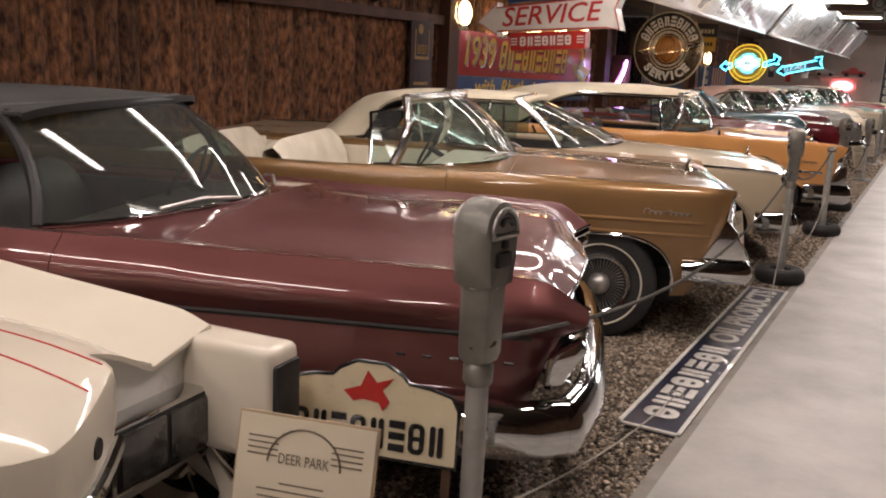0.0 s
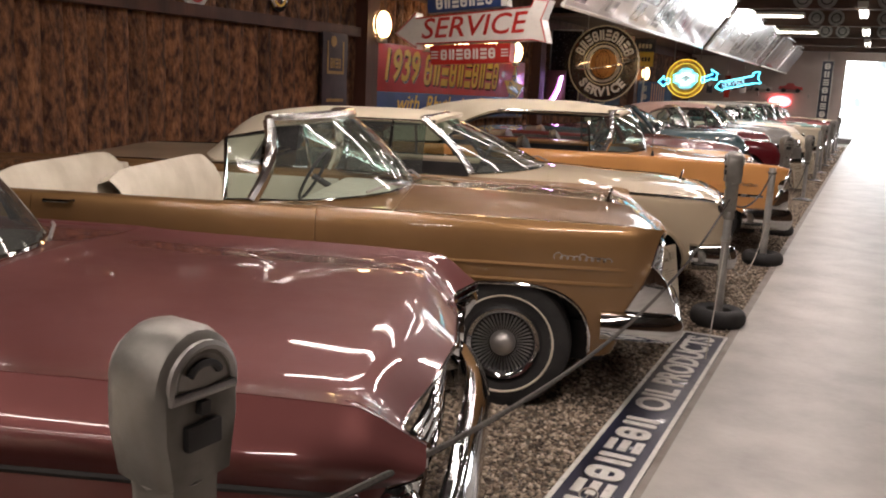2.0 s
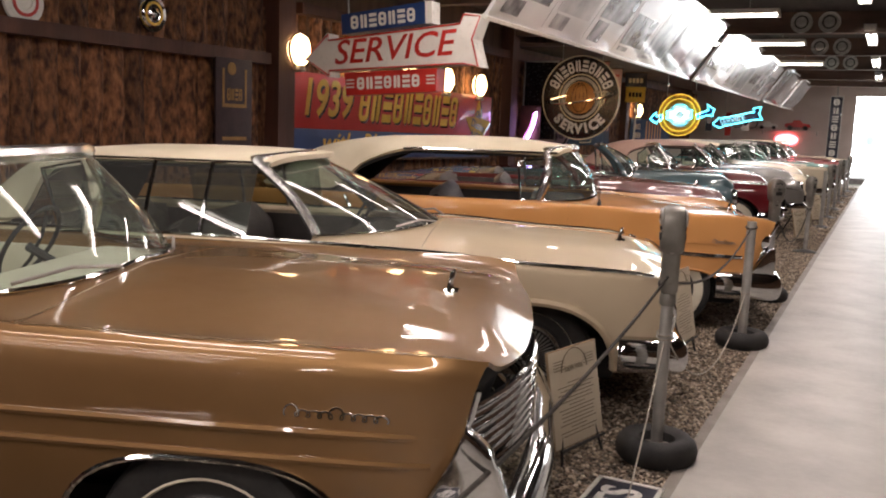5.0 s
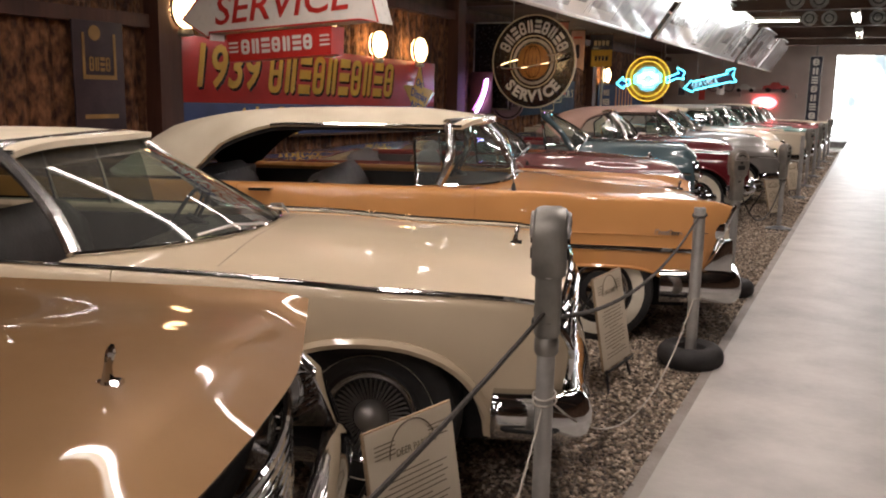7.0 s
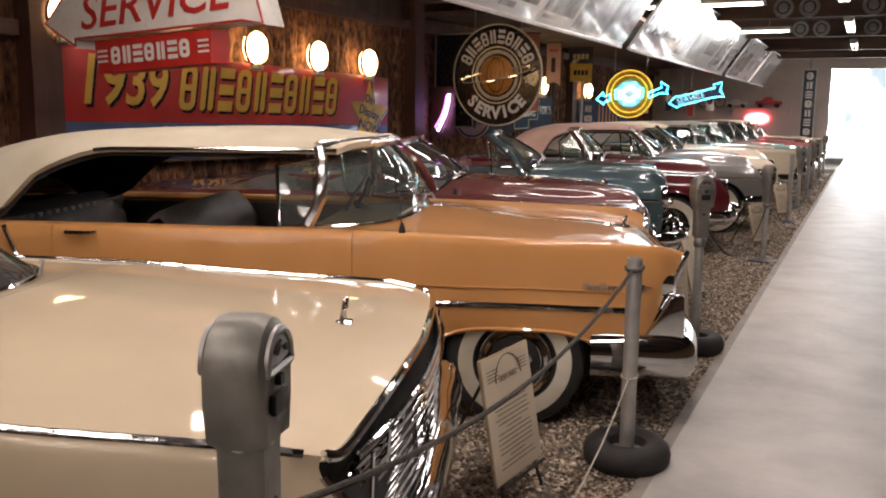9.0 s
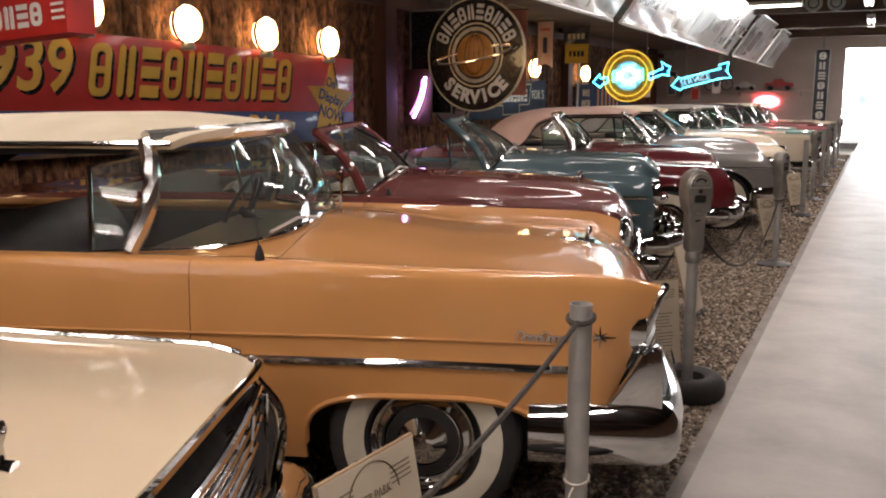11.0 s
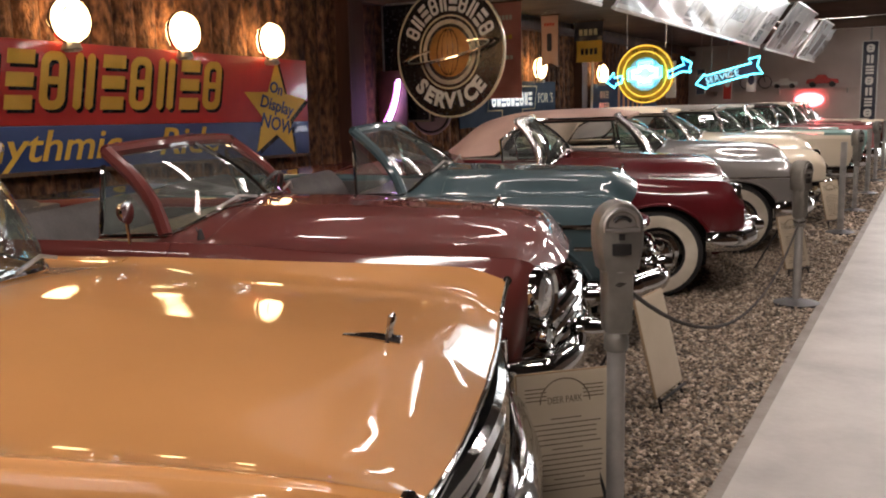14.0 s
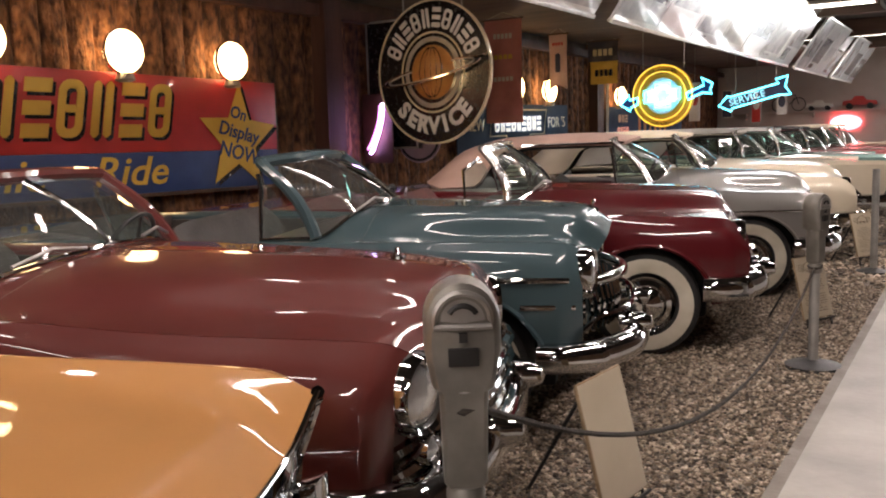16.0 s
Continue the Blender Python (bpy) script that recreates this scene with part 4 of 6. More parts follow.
burgundy = dict(BIG, paint=P_BURGUNDY, grille=DARK, corners="B", nose=1.32, frame=BLACK, frame_r=0.022, glass=GLASS_DARK, cowl=-0.10, deck=-2.65, raxle=-3.1, tail=-4.3, doors=(-0.5, -2.0), arch=(0.46, 0.24, 0.33), arch_e=2.6, screen=(-0.60, 0.84, -0.86, 0.70, 1.42, 2.2), bow=0.24, vent=0,
                rake=dict(S=-.16, A=-.13, B=-.06, C=.02, D=.02, E=-.06, F=-.02, G=.01),
                ys=dict(S=(.78, .88, .92, .93, .93, .93, .88), A=(.86, .935, .955, .96, .96, .96, .92), B=(.86, .92, .935, .94, .94, .94, .90), C=(.88, .965, .985, .985, .98, .98, .93), D=(.82, .87, .885, .89, .89, .89, .85), E=(.66, .71, .74, .76, .78, .78, .72), F=(.36, .40, .42, .42, .42, .42, .42)),
                zs=dict(S=(.50, .44, .40, .38, .36, .38, .42), A=(.64, .63, .62, .62, .62, .62, .62), B=(.80, .80, .80, .80, .80, .80, .80), C=(.845, .885, .905, .91, .915, .915, .90), D=(.885, .985, 1.01, 1.015, 1.02, 1.0, .95), E=(.86, .965, .995, 1.01, 1.01, .98, .93), F=(.87, .985, 1.02, 1.035, 1.02, .98, .92), G=(.875, .99, 1.03, 1.045, 1.02, .98, .92)),
                roof=top(CLOTH_BLACK, "raised black canvas top", -3.0, crown=0.05, glass=0.6, bright=False), bars=("level", 0.70, 0.56, 0.74, 5, -0.10), bar_bow=0.06, bar_r=0.012, lamps=((1.27, .77, .70, .080), (1.27, .56, .70, .080)), pod=0.14,
                # the black strip on line B paints in the shade of the fender groove
                trims_and_grooves=(("B", 0.0, 0.010, 1.20, -4.0, BLACK),), dashes=((0.72, 1.08, 0.715, 5),), nose_edge=("BC", 0.008), lip_bar=0.006, bumper=(0.50, 0.20, 0.06, 0.62), blunt=-0.01, cap="ribbed", wall=(0.60, 0.86), wings=((1.21, .66), (1.225, .755), (1.325, .82), (1.345, .79), (1.27, .665)))
brown = dict(BIG, paint=P_BROWN, nose=0.80, corners="D", screen=(-1.33, 0.90, -1.31, 0.79, 1.425, 3.2), bow=0.24, vent=0.15, rake=dict(S=-.20, A=-.16, B=-.10, C=-.05, D=-.02, E=.01, F=.07, G=.09), seats=LEATHER_CREAM, boot=LEATHER_CREAM, dash=LEATHER_CREAM, wall=(0.70, 0.735),
             zs=dict(C=(.91, .93, .94, .955, .96, .96, .93), D=(.985, .998, 1.003, 1.005, 1.0, 1.0, .97), E=(.93, .97, .988, .995, .99, .98, .93), F=(.90, .985, 1.01, 1.02, 1.0, .98, .92), G=(.90, .99, 1.02, 1.04, 1.0, .98, .92)), arch=(0.44, 0.35, 0.33), arch_e=2.8, frame_r=0.034, seat_up=0.10,
             trims_and_grooves=(("B", 0.10, 0.012, 0.72, -4.5, P_BROWN), ("B", 0.02, 0.012, 0.70, -4.5, P_BROWN)), script=(("C", 0.24, 0.53, -0.115, 9),), bars=("level", 0.80, 0.56, 0.80, 9, -0.10), bar_bow=0.20, bar_r=0.012,
             nose_edge=("BC", 0.010), ornament=(0.58, 0.09), bumper=(0.49, 0.15, 0.13, 0.31), blunt=0.06, wings=((0.60, .56), (0.68, .70), (0.725, .81), (0.80, .74), (0.87, .57)), lamps=((0.70, .80, .66, .085), (0.72, .60, .66, .085)), grille=DARK)
cream = dict(BIG, inset=0.15, paint=P_CREAM, glass=GLASS_DARK, vent=0, corners="D", nose=0.75, screen=(-1.20, 0.82, -1.66, 0.64, 1.36, 2.6), bow=0.12, rake=dict(S=-.06, A=.0, B=.02, C=-.06, D=-.06, E=-.02, F=.03, G=.05),
             zs=dict(C=(.80, .82, .845, .88, .90, .90, .89), D=(.845, .868, .888, .922, .94, .94, .92), E=(.84, .87, .892, .93, .945, .945, .91), F=(.87, .91, .94, .97, .96, .95, .90), G=(.87, .915, .95, .98, .96, .95, .90)),
             ys=dict(D=(.93, .965, .97, .96, .95, .95, .90), E=(.86, .89, .89, .86, .84, .82, .76)), arch=(0.47, 0.36, 0.33), arch_e=2.3, frame_r=0.032, lip_mat=P_CREAM, lip=0.022,
             roof=top(CLOTH_CREAM, "cream vinyl roof", -3.35, crown=0.05, open_=0.62, glass=0.66, posts=(0.30, 0.62), square=4.0), trims_and_grooves=(("D", 0.004, 0.011, 0.70, -4.6, CHROME),),
             bars=("level", 0.82, 0.55, 0.80, 8, -0.005), bar_bow=0.09, bar_r=0.011, lip_bar=0.014, studs=11, grille=DARK, bumper=(0.43, 0.20, 0.09, 0.26), blunt=0.06, lamps=((0.71, .78, .68, .085), (0.73, .58, .68, .085)), wall=(0.72, 0.73), nose_edge=("ABC", 0.014), ornament=(0.55, 0.09))
peach = dict(BIG, W=0.94, paint=P_PEACH, corners="", nose=0.86, cowl=-0.55, screen=(-1.06, 0.85, -1.05, 0.76, 1.42, 4.0), bow=0.26, rake=dict(S=-.24, A=-.20, B=-.14, C=-.04, D=-.02, E=-.03, F=-.01, G=.0),
             zs=dict(B=(.64, .64, .65, .65, .65, .66, .68), C=(.89, .93, .945, .96, .965, .97, .95), D=(.93, .966, .987, 1.002, 1.01, 1.01, .99), E=(.845, .91, .95, .992, 1.005, 1.0, .96), F=(.825, .918, .968, 1.025, 1.0, 1.0, .95), G=(.825, .928, .985, 1.045, 1.0, 1.0, .95)),
             roof=top(CLOTH_CREAM, "raised cream canvas top", -3.35, crown=0.09, open_=0.50, cut=0.14, square=4.2, tail_bow=0.3), wall=(0.60, 0.81), cap="plain", doors=(-0.84, -2.45), dart=True, star=(0.62, 0.76), slash=True, wings=((0.62, .47), (0.70, .58), (0.765, .70), (0.835, .72), (0.845, .48)), trims_and_grooves=(("B", 0.0, 0.016, 0.62, -4.6, CHROME), ("B", 0.09, 0.006, 0.62, -4.6, P_PEACH)),
             script=(("B", 0.35, 0.53, 0.10, 8),), nose_edge=("BCD", 0.016), bars=("level", 0.80, 0.60, 0.76, 3, -0.10), bar_bow=0.12, bar_r=0.030, bumper=(0.405, 0.22, 0.07, 0.48), blunt=0.005, grille=DARK, lip_bar=0.007, ornament=(0.63, 0.075),
             aerial=((-0.59, -0.885, 0.34),), seats=LEATHER_DARK, lamps=((0.76, .80, .77, .085),), vent=0.15, frame_r=0.034, lip_mat=P_PEACH, lip=0.012, arch=(0.43, 0.195, 0.33), arch_e=3.2, handle=True)
OLD = dict(shape=ROUNDED, W=0.94, nose=0.76, cowl=-0.58, deck=-2.70, raxle=-3.05, tail=-4.35, doors=(-0.85, -2.1), r=0.355, arch=(0.43, 0.40, 0.34), corners="",
           screen=(-0.80, 0.80, -1.16, 0.68, 1.39, 1.8), bow=0.07, bumper=(0.45, 0.17, 0.13, 0.30), cap="dish", wall=(0.60, 0.86), lip=0.014, frame_r=0.032, vent=0.30, vent_full=False)
maroon = dict(OLD, nose=0.82, cowl=-0.72, screen=(-0.88, 0.80, -1.22, 0.68, 1.36, 1.8), rake=dict(S=-.24, A=-.20, B=-.18, C=-.16, D=-.13, E=-.06, F=-.03, G=-.03), bar_bow=0.12, bumper=(0.44, 0.15, 0.03, 0.42), bumper_bow=0.10, zs=dict(C=(.75, .81, .84, .90, .94, .92, .80), D=(.84, .905, .925, .98, 1.0, .98, .84), E=(.82, .925, .95, .995, 1.01, .98, .84), F=(.82, .98, 1.035, 1.06, 1.02, .98, .84), G=(.84, 1.0, 1.062, 1.09, 1.03, 1.0, .85)), paint=P_MAROON, grille=P_MAROON, frame=P_MAROON, lip_mat=P_MAROON, lamps=((0.69, .72, .735, .105), (0.70, .69, .56, .048)), lamp_yaw=18, bars=("level", 0.50, 0.36, 0.62, 4, -0.16), bar_r=0.034, nerf_r=0.027,
              nerf=tuple(((.58, .76, .40 + k), (.67, .70, .45 + k), (.77, .52, .525 + k), (.83, .22, .56 + k)) for k in (-0.01, 0.06, 0.13)), guards=(-0.34, 0.34), split=True, aerial=((-0.75, -0.80, 0.06),), mirrors=((-1.02, -0.90),), ornament=(0.45, 0.05))
FLOW = dict(C=(.71, .81, .84, .89, .94, .92, .80), D=(.78, .90, .92, .96, 1.0, .98, .84), E=(.80, .93, .955, 1.0, 1.0, .98, .84), F=(.83, 1.01, 1.045, 1.07, 1.02, .98, .84), G=(.86, 1.045, 1.085, 1.11, 1.03, 1.0, .85))
teal = dict(OLD, zs=dict(C=(.82, .87, .885, .90, .94, .92, .80), D=(.905, .958, .968, .975, 1.0, .98, .84), E=(.85, .935, .95, .985, 1.0, .98, .84), F=(.93, 1.05, 1.075, 1.085, 1.02, .98, .84), G=(.99, 1.09, 1.115, 1.13, 1.03, 1.0, .85)), rake=dict(S=-.12, A=-.11, B=-.11, C=-.11, D=-.10, E=-.06, F=0, G=.02),
            bar_bow=0.18, header_bar=0.03, bumper=(0.42, 0.15, 0.16, 0.32), nerf=(((.58, .62, .49), (.66, .58, .55), (.78, .44, .57), (.83, .20, .57)),), ys=dict(E=(.40, .52, .58, .78, .80, .80, .58), F=(.26, .38, .45, .50, .46, .45, .34)), paint=P_TEAL, grille=P_TEAL, frame=P_TEAL, lip_mat=P_TEAL, nose=0.70, cowl=-0.52, screen=(-0.72, 0.80, -1.08, 0.68, 1.38, 1.8), lamps=((0.615, .70, .80, .105),), bars=("upright", 0.50, 0.44, 0.71, 19, -0.12), bar_r=0.013, guards=(-0.36, 0.36), split=True,
            trims_and_grooves=(("B", 0.10, 0.015, 0.60, -0.45, CHROME), ("B", -0.03, 0.014, 0.64, 0.32, CHROME)), ornament=(0.62, 0.06))
red = dict(OLD, zs=FLOW, nose=0.66, cowl=-0.66, screen=(-0.88, 0.80, -1.10, 0.68, 1.39, 1.8), paint=P_RED, grille=P_RED, lip_mat=P_RED, lamps=((0.62, .68, .76, .095),), bars=("level", 0.55, 0.46, 0.62, 3, 0.02), bar_r=0.028, guards=(-0.5, -0.3, 0.3, 0.5), split=True, trims_and_grooves=(("B", -0.06, 0.010, -0.5, -2.2, CHROME),), seats=LEATHER_RED)
grey = dict(OLD, zs=FLOW, nose=0.66, paint=P_GREY, grille=P_GREY, lip_mat=P_GREY, lamps=((0.62, .68, .76, .095),), bars=("level", 0.5, 0.46, 0.66, 5, 0.02), guards=(-0.34, 0.34), trims_and_grooves=(("B", 0.06, 0.010, 0.60, -2.2, CHROME),),
            roof=top(CLOTH_PINK, "raised faded pink canvas top", -2.75, crown=0.08, open_=0.5, bright=True))
FAR = dict(BIG, step=0.09, n=3, nose=0.80, cowl=-0.55, screen=(-1.0, 0.78, -1.15, 0.64, 1.40, 2.4), cap="plain", wall=(0.60, 0.86), lamps=((0.78, .82, .74, .09),), bars=("level", 0.70, 0.50, 0.68, 4, -0.04), rake=dict(S=-.2, A=-.12, B=-.04, C=.03, D=.03))
OLD_FAR = dict(OLD, zs=FLOW, step=0.09, n=3, lamps=((0.69, .64, .78, .095),), bars=("level", 0.5, 0.46, 0.62, 3, 0.02))
ROW = [
    ("old white seventies coupe with red pinstripes on its hood", white70, -2.05, -1.22), ("burgundy finned convertible with its black top raised", burgundy, -1.837, 0.91),
    ("bronze-brown open convertible with cream leather seats", brown, -1.42, 3.98), ("cream slab-sided sedan with a cream vinyl roof", cream, -1.45, 6.56),
    ("peach fifties convertible with its cream canvas top raised", peach, -1.31, 9.35), ("maroon rounded forties convertible with its top down", maroon, -1.84, 11.50),
    ("teal rounded forties convertible with its top down", teal, -2.00, 13.40), ("dark red rounded convertible with wide whitewall tyres", red, -1.72, 15.34), ("warm grey convertible with a faded pink canvas top", grey, -1.56, 17.6),
    ("ivory convertible with a cream canvas top", dict(OLD_FAR, paint=P_IVORY, grille=P_IVORY, lip_mat=P_IVORY, roof=top(CLOTH_CREAM, "raised cream canvas top", -2.75, crown=0.08, open_=0.5)), -1.70, 19.9),
    ("ivory and mint fifties convertible with a grey canvas top", dict(FAR, paint=P_IVORY, roof=top(CLOTH_GREY, "raised grey canvas top", -3.2, crown=0.07, open_=0.5)), -1.60, 22.2),
    ("mint green fifties sedan", dict(FAR, paint=P_MINT, roof=top(CLOTH_GREY, "grey steel roof", -3.2, crown=0.06, glass=0.6)), -1.60, 24.6),
    ("rose pink fifties sedan", dict(FAR, paint=P_ROSE, roof=top(CLOTH_BLACK, "dark roof", -3.2, crown=0.06, glass=0.6)), -1.55, 27.0),
    ("dark maroon fifties sedan", dict(FAR, paint=P_MAROON, roof=top(CLOTH_CREAM, "pale roof", -3.2, crown=0.06, glass=0.6)), -1.55, 29.4),
    ("ivory fifties sedan near the doorway", dict(FAR, paint=P_IVORY, roof=top(CLOTH_CREAM, "ivory roof", -3.2, crown=0.06, glass=0.6)), -1.55, 31.8)]


def bulge_top(body, u, y):
    """The height of the white car's raised hood middle."""
    if u < 0.45:
        return body.height(u, y) + 0.022 * min(1.0, (u + 0.55) / 0.5)
    f = (u - 0.45) / 0.58
    return (body.height(0.45, y) + 0.022) * (1 - f * f * 0.07) - 0.004 * f


def bulge_front(y):
    return 1.03 - 0.22 * (abs(y) / 0.38) ** 1.3


def white_front(car, body):
    """Raised hood middle with a vee-shaped front, lamps in dark frames and pinstripes."""
    rows = []
    across = [-0.388, -0.38, -0.365] + [-0.34 + 0.068 * k for k in range(11)] + [0.365, 0.38, 0.388]
    for y in across:
        end, low = bulge_front(y), 0.016 if abs(y) > 0.37 else 0.0
        line = [(u, y, bulge_top(body, u, y) - low) for u in [-0.54 + (end - 0.02 + 0.54) * k / 16 for k in range(17)]]
        x, _, z = line[-1]
        line += [(end, y, z - 0.012), (end + 0.006, y, z - 0.035), (end - 0.005, y, 0.73), (end - 0.05, y, 0.70)]
        if abs(y) > 0.385:
            line = [(u, y, min(v, max(0.70, body.height(min(u, 0.66), y) - 0.12))) for u, _, v in line]
        rows.append(line)
    part("hood_bulge", grid_bm(rows), P_WHITE, car, "raised white middle of the hood")
    line = [(bulge_front(y) + 0.008, y, 0.715) for y in across]
    part("grille_surround", tube(line, 0.018, 8), CHROME, car, "chrome rim over the grille")
    part("hood_badge", moved(lathe([(0.026, 0), (0.024, 0.006), (0, 0.007)], 16, "X"), pose(bulge_front(0.2), 0.2, 0.80, 0, 0, 25)), BLACK, car, "small dark badge")
    for s in (-1, 1):
        part("headlight_frame", box(0.64, 0.725, s * 0.655 - 0.205, s * 0.655 + 0.205, 0.50, 0.70, 0.012), CHROME, car, "chrome frame round square headlights")
        part("headlight_box", box(0.66, 0.730, s * 0.655 - 0.192, s * 0.655 + 0.192, 0.513, 0.687, 0.008), BLACK, car, "dark surround of the headlights")
        for q in (-0.094, 0.094):
            part("headlight", box(0.70, 0.738, s * 0.655 + q - 0.088, s * 0.655 + q + 0.088, 0.522, 0.678, 0.016), DARK_LENS, car)
        part("fender_tip", box(0.55, 0.96, s * 0.89 - 0.075, s * 0.89 + 0.075, 0.50, 0.845, 0.035, 3), P_WHITE, car)
        part("side_marker", box(0.86, 0.972, s * 0.89 - 0.06, s * 0.89 + 0.06, 0.54, 0.80, 0.012), BLACK, car, "dark marker lamp in a chrome frame")
        for y in (0.22, 0.345):
            part("pinstripe", tube([(u, s * y, bulge_top(body, u, y) + 0.0015) for u in stations(bulge_front(y) - 0.025, -0.50, 0.08)], 0.0022, 5), SIGN_RED, car, "thin red pinstripe")


for lab, sp, hx, hy in ROW:
    made, body = build_car(lab, sp, parked(hx, hy, sp["W"], 5.0 if sp is white70 else TURN))
    if sp is white70:
        white_front(made, body)

# ---- wall, roof and end of the hall ----
def wall_frame(y, z, x=WALL_X + 0.12, turn=0.0):
    """Local x along the west wall (+y), local y up, local z into the hall."""
    return Matrix(((0, 0, 1, x), (1, 0, 0, y), (0, 1, 0, z), (0, 0, 0, 1))) @ pose(0, 0, 0, 0, 0, turn)


def across(x, y, z, turn=0.0, roll=0.0):
    """Local x across the hall (+x), local y up, local z towards the walker (-y)."""
    return Matrix.Translation((x, y, z)) @ pose(0, 0, 0, 0, 0, turn) @ pose(0, 0, 0, 90, 0, 0) @ pose(0, 0, 0, 0, 0, roll)


def slab_mesh(w, z0, z1, seed):
    """One upright bark-faced slab: a shallow, uneven half-round."""
    rnd = random.Random(seed)
    rows = []
    for i in range(7):
        z = z0 + (z1 - z0) * i / 6
        f = 1 + rnd.uniform(-.12, .12)
        d = 0.075 * (1 + rnd.uniform(-.25, .25))
        rows.append([(0, -w / 2 * f, z), (d * 0.75, -w * 0.30 * f, z), (d, rnd.uniform(-.02, .02), z), (d * 0.75, w * 0.30 * f, z), (0, w / 2 * f, z)])
    bm = grid_bm(rows)
    me = bpy.data.meshes.new("slab")
    bmesh.ops.recalc_face_normals(bm, faces=bm.faces)
    bm.to_mesh(me)
    bm.free()
    me.shade_smooth()
    me.materials.append(BARK)
    return me


# purlins and posts of the west wall
for y0, y1, z in ((HALL_Y0, 10.6, 2.20), (11.2, HALL_Y1, 2.86)):
    slab("trim", WALL_X - 0.03, WALL_X + 0.16, y0, y1, z, z + 0.13, REDWOOD, "dark red-brown timber rail along the wall", "rail")
for y in (10.82, 17.95, 26.2):
    slab("trim", WALL_X - 0.02, WALL_X + 0.22, y - 0.16, y + 0.16, -0.1, CEIL_Z, REDWOOD, "dark red-brown upright timber post", "post")

# roof beams across the hall, and the low lining over the back of the row
for k, y in enumerate((-3.0, 1.2, 5.4, 9.6, 13.8, 18.0, 22.2, 26.4, 30.6, 34.2)):
    slab("trim", WALL_X + 0.05, RIGHT_X, y - 0.11, y + 0.11, CEIL_Z - 0.34, CEIL_Z - 0.001, BEAM, "dark brown roof beam", "beam")
slab("ceiling_low", WALL_X, -3.3, 18.3, HALL_Y1, 3.12, 3.18, BEAM, "low brown board ceiling over the back of the row", "ceiling")


def hub_plate(m, r, label, mat=CHROME, ring=None):
    t = thing("hubcap", label, "hubcap", m, "hubcaps hung on beams and wall")
    part("dish", lathe([(r, 0), (r * 0.96, 0.02), (r * 0.78, 0.012), (r * 0.66, 0.03), (r * 0.34, 0.045), (r * 0.28, 0.03), (0, 0.05)], 24), mat, t)
    if ring:
        part("ring", ring_bm(r * 0.50, r * 0.64, 0.028, 0.040, 24), ring, t)


for y in (13.8, 18.0, 22.2, 26.4):
    for k in range(6):
        hub_plate(across(0.15 + k * 0.42 - (3.1 if k > 3 else 0), y - 0.115, CEIL_Z - 0.17), 0.17, "dull steel hubcap hung on a roof beam", STEEL, BLACK)
for k, (y, z) in enumerate(((4.9, 2.60), (6.1, 2.54), (7.36, 2.48), (8.82, 2.56))):
    hub_plate(wall_frame(y, z, WALL_X + 0.06), 0.20 - 0.015 * (k % 2), "bright round hubcap with a coloured centre on the upper wall", WHITE if k % 2 == 0 else CHROME, SIGN_RED if k % 2 == 0 else SIGN_YELLOW)


def batten_lamp(x, y, z, along_x):
    """A two-tube fluorescent fitting under the ceiling."""
    t = thing("fluorescent_light", "white fluorescent batten light with two lit tubes", "ceiling light", pose(x, y, z, 0, 0, 0 if along_x else 90), "fluorescent lights under the ceiling")
    part("housing", box(-1.22, 1.22, -0.09, 0.09, 0.02, 0.09, 0.015), WHITE, t)
    for s in (-1, 1):
        part("tube", tube([(-1.19, s * 0.05, 0), (1.19, s * 0.05, 0)], 0.016, 8), TUBE_GLOW, t, "lit white tube")
        part("end_cap", box(s * 1.215 - 0.02, s * 1.215 + 0.02, -0.08, 0.08, -0.025, 0.03, 0.006), WHITE, t)
    part("hanger", tube([(0.8, 0, 0.08), (0.8, 0, CEIL_Z - z)], 0.006, 6), STEEL, t)
    part("hanger", tube([(-0.8, 0, 0.08), (-0.8, 0, CEIL_Z - z)], 0.006, 6), STEEL, t)


TUBE_GLOW = glow("lit_tube", (1.0, 0.94, 0.86), 9.0)
for x, y, z, watts in CAR_TUBES:
    batten_lamp(x, y, z, True)
for x, y, z, watts in AISLE_TUBES:
    batten_lamp(x, y, z, False)

# slanting display boards over the noses of the cars
PHOTO = [surface("photo_print_%s" % n, a, b, scale=s, rough=0.12, bump_scale=8, coat=0.6, contrast=(0.35, 0.65)) for n, a, b, s in (
    ("grey", (0.22, 0.22, 0.24), (0.65, 0.65, 0.66), 3.5), ("pale", (0.42, 0.43, 0.46), (0.75, 0.75, 0.76), 2.5), ("dark", (0.10, 0.10, 0.11), (0.40, 0.40, 0.42), 4.5))]
BOARD_WHITE = surface("glossy_white_board", (0.82, 0.83, 0.84), (0.90, 0.90, 0.90), scale=2, rough=0.10, bump_scale=6, coat=0.8, rough_var=0.05)


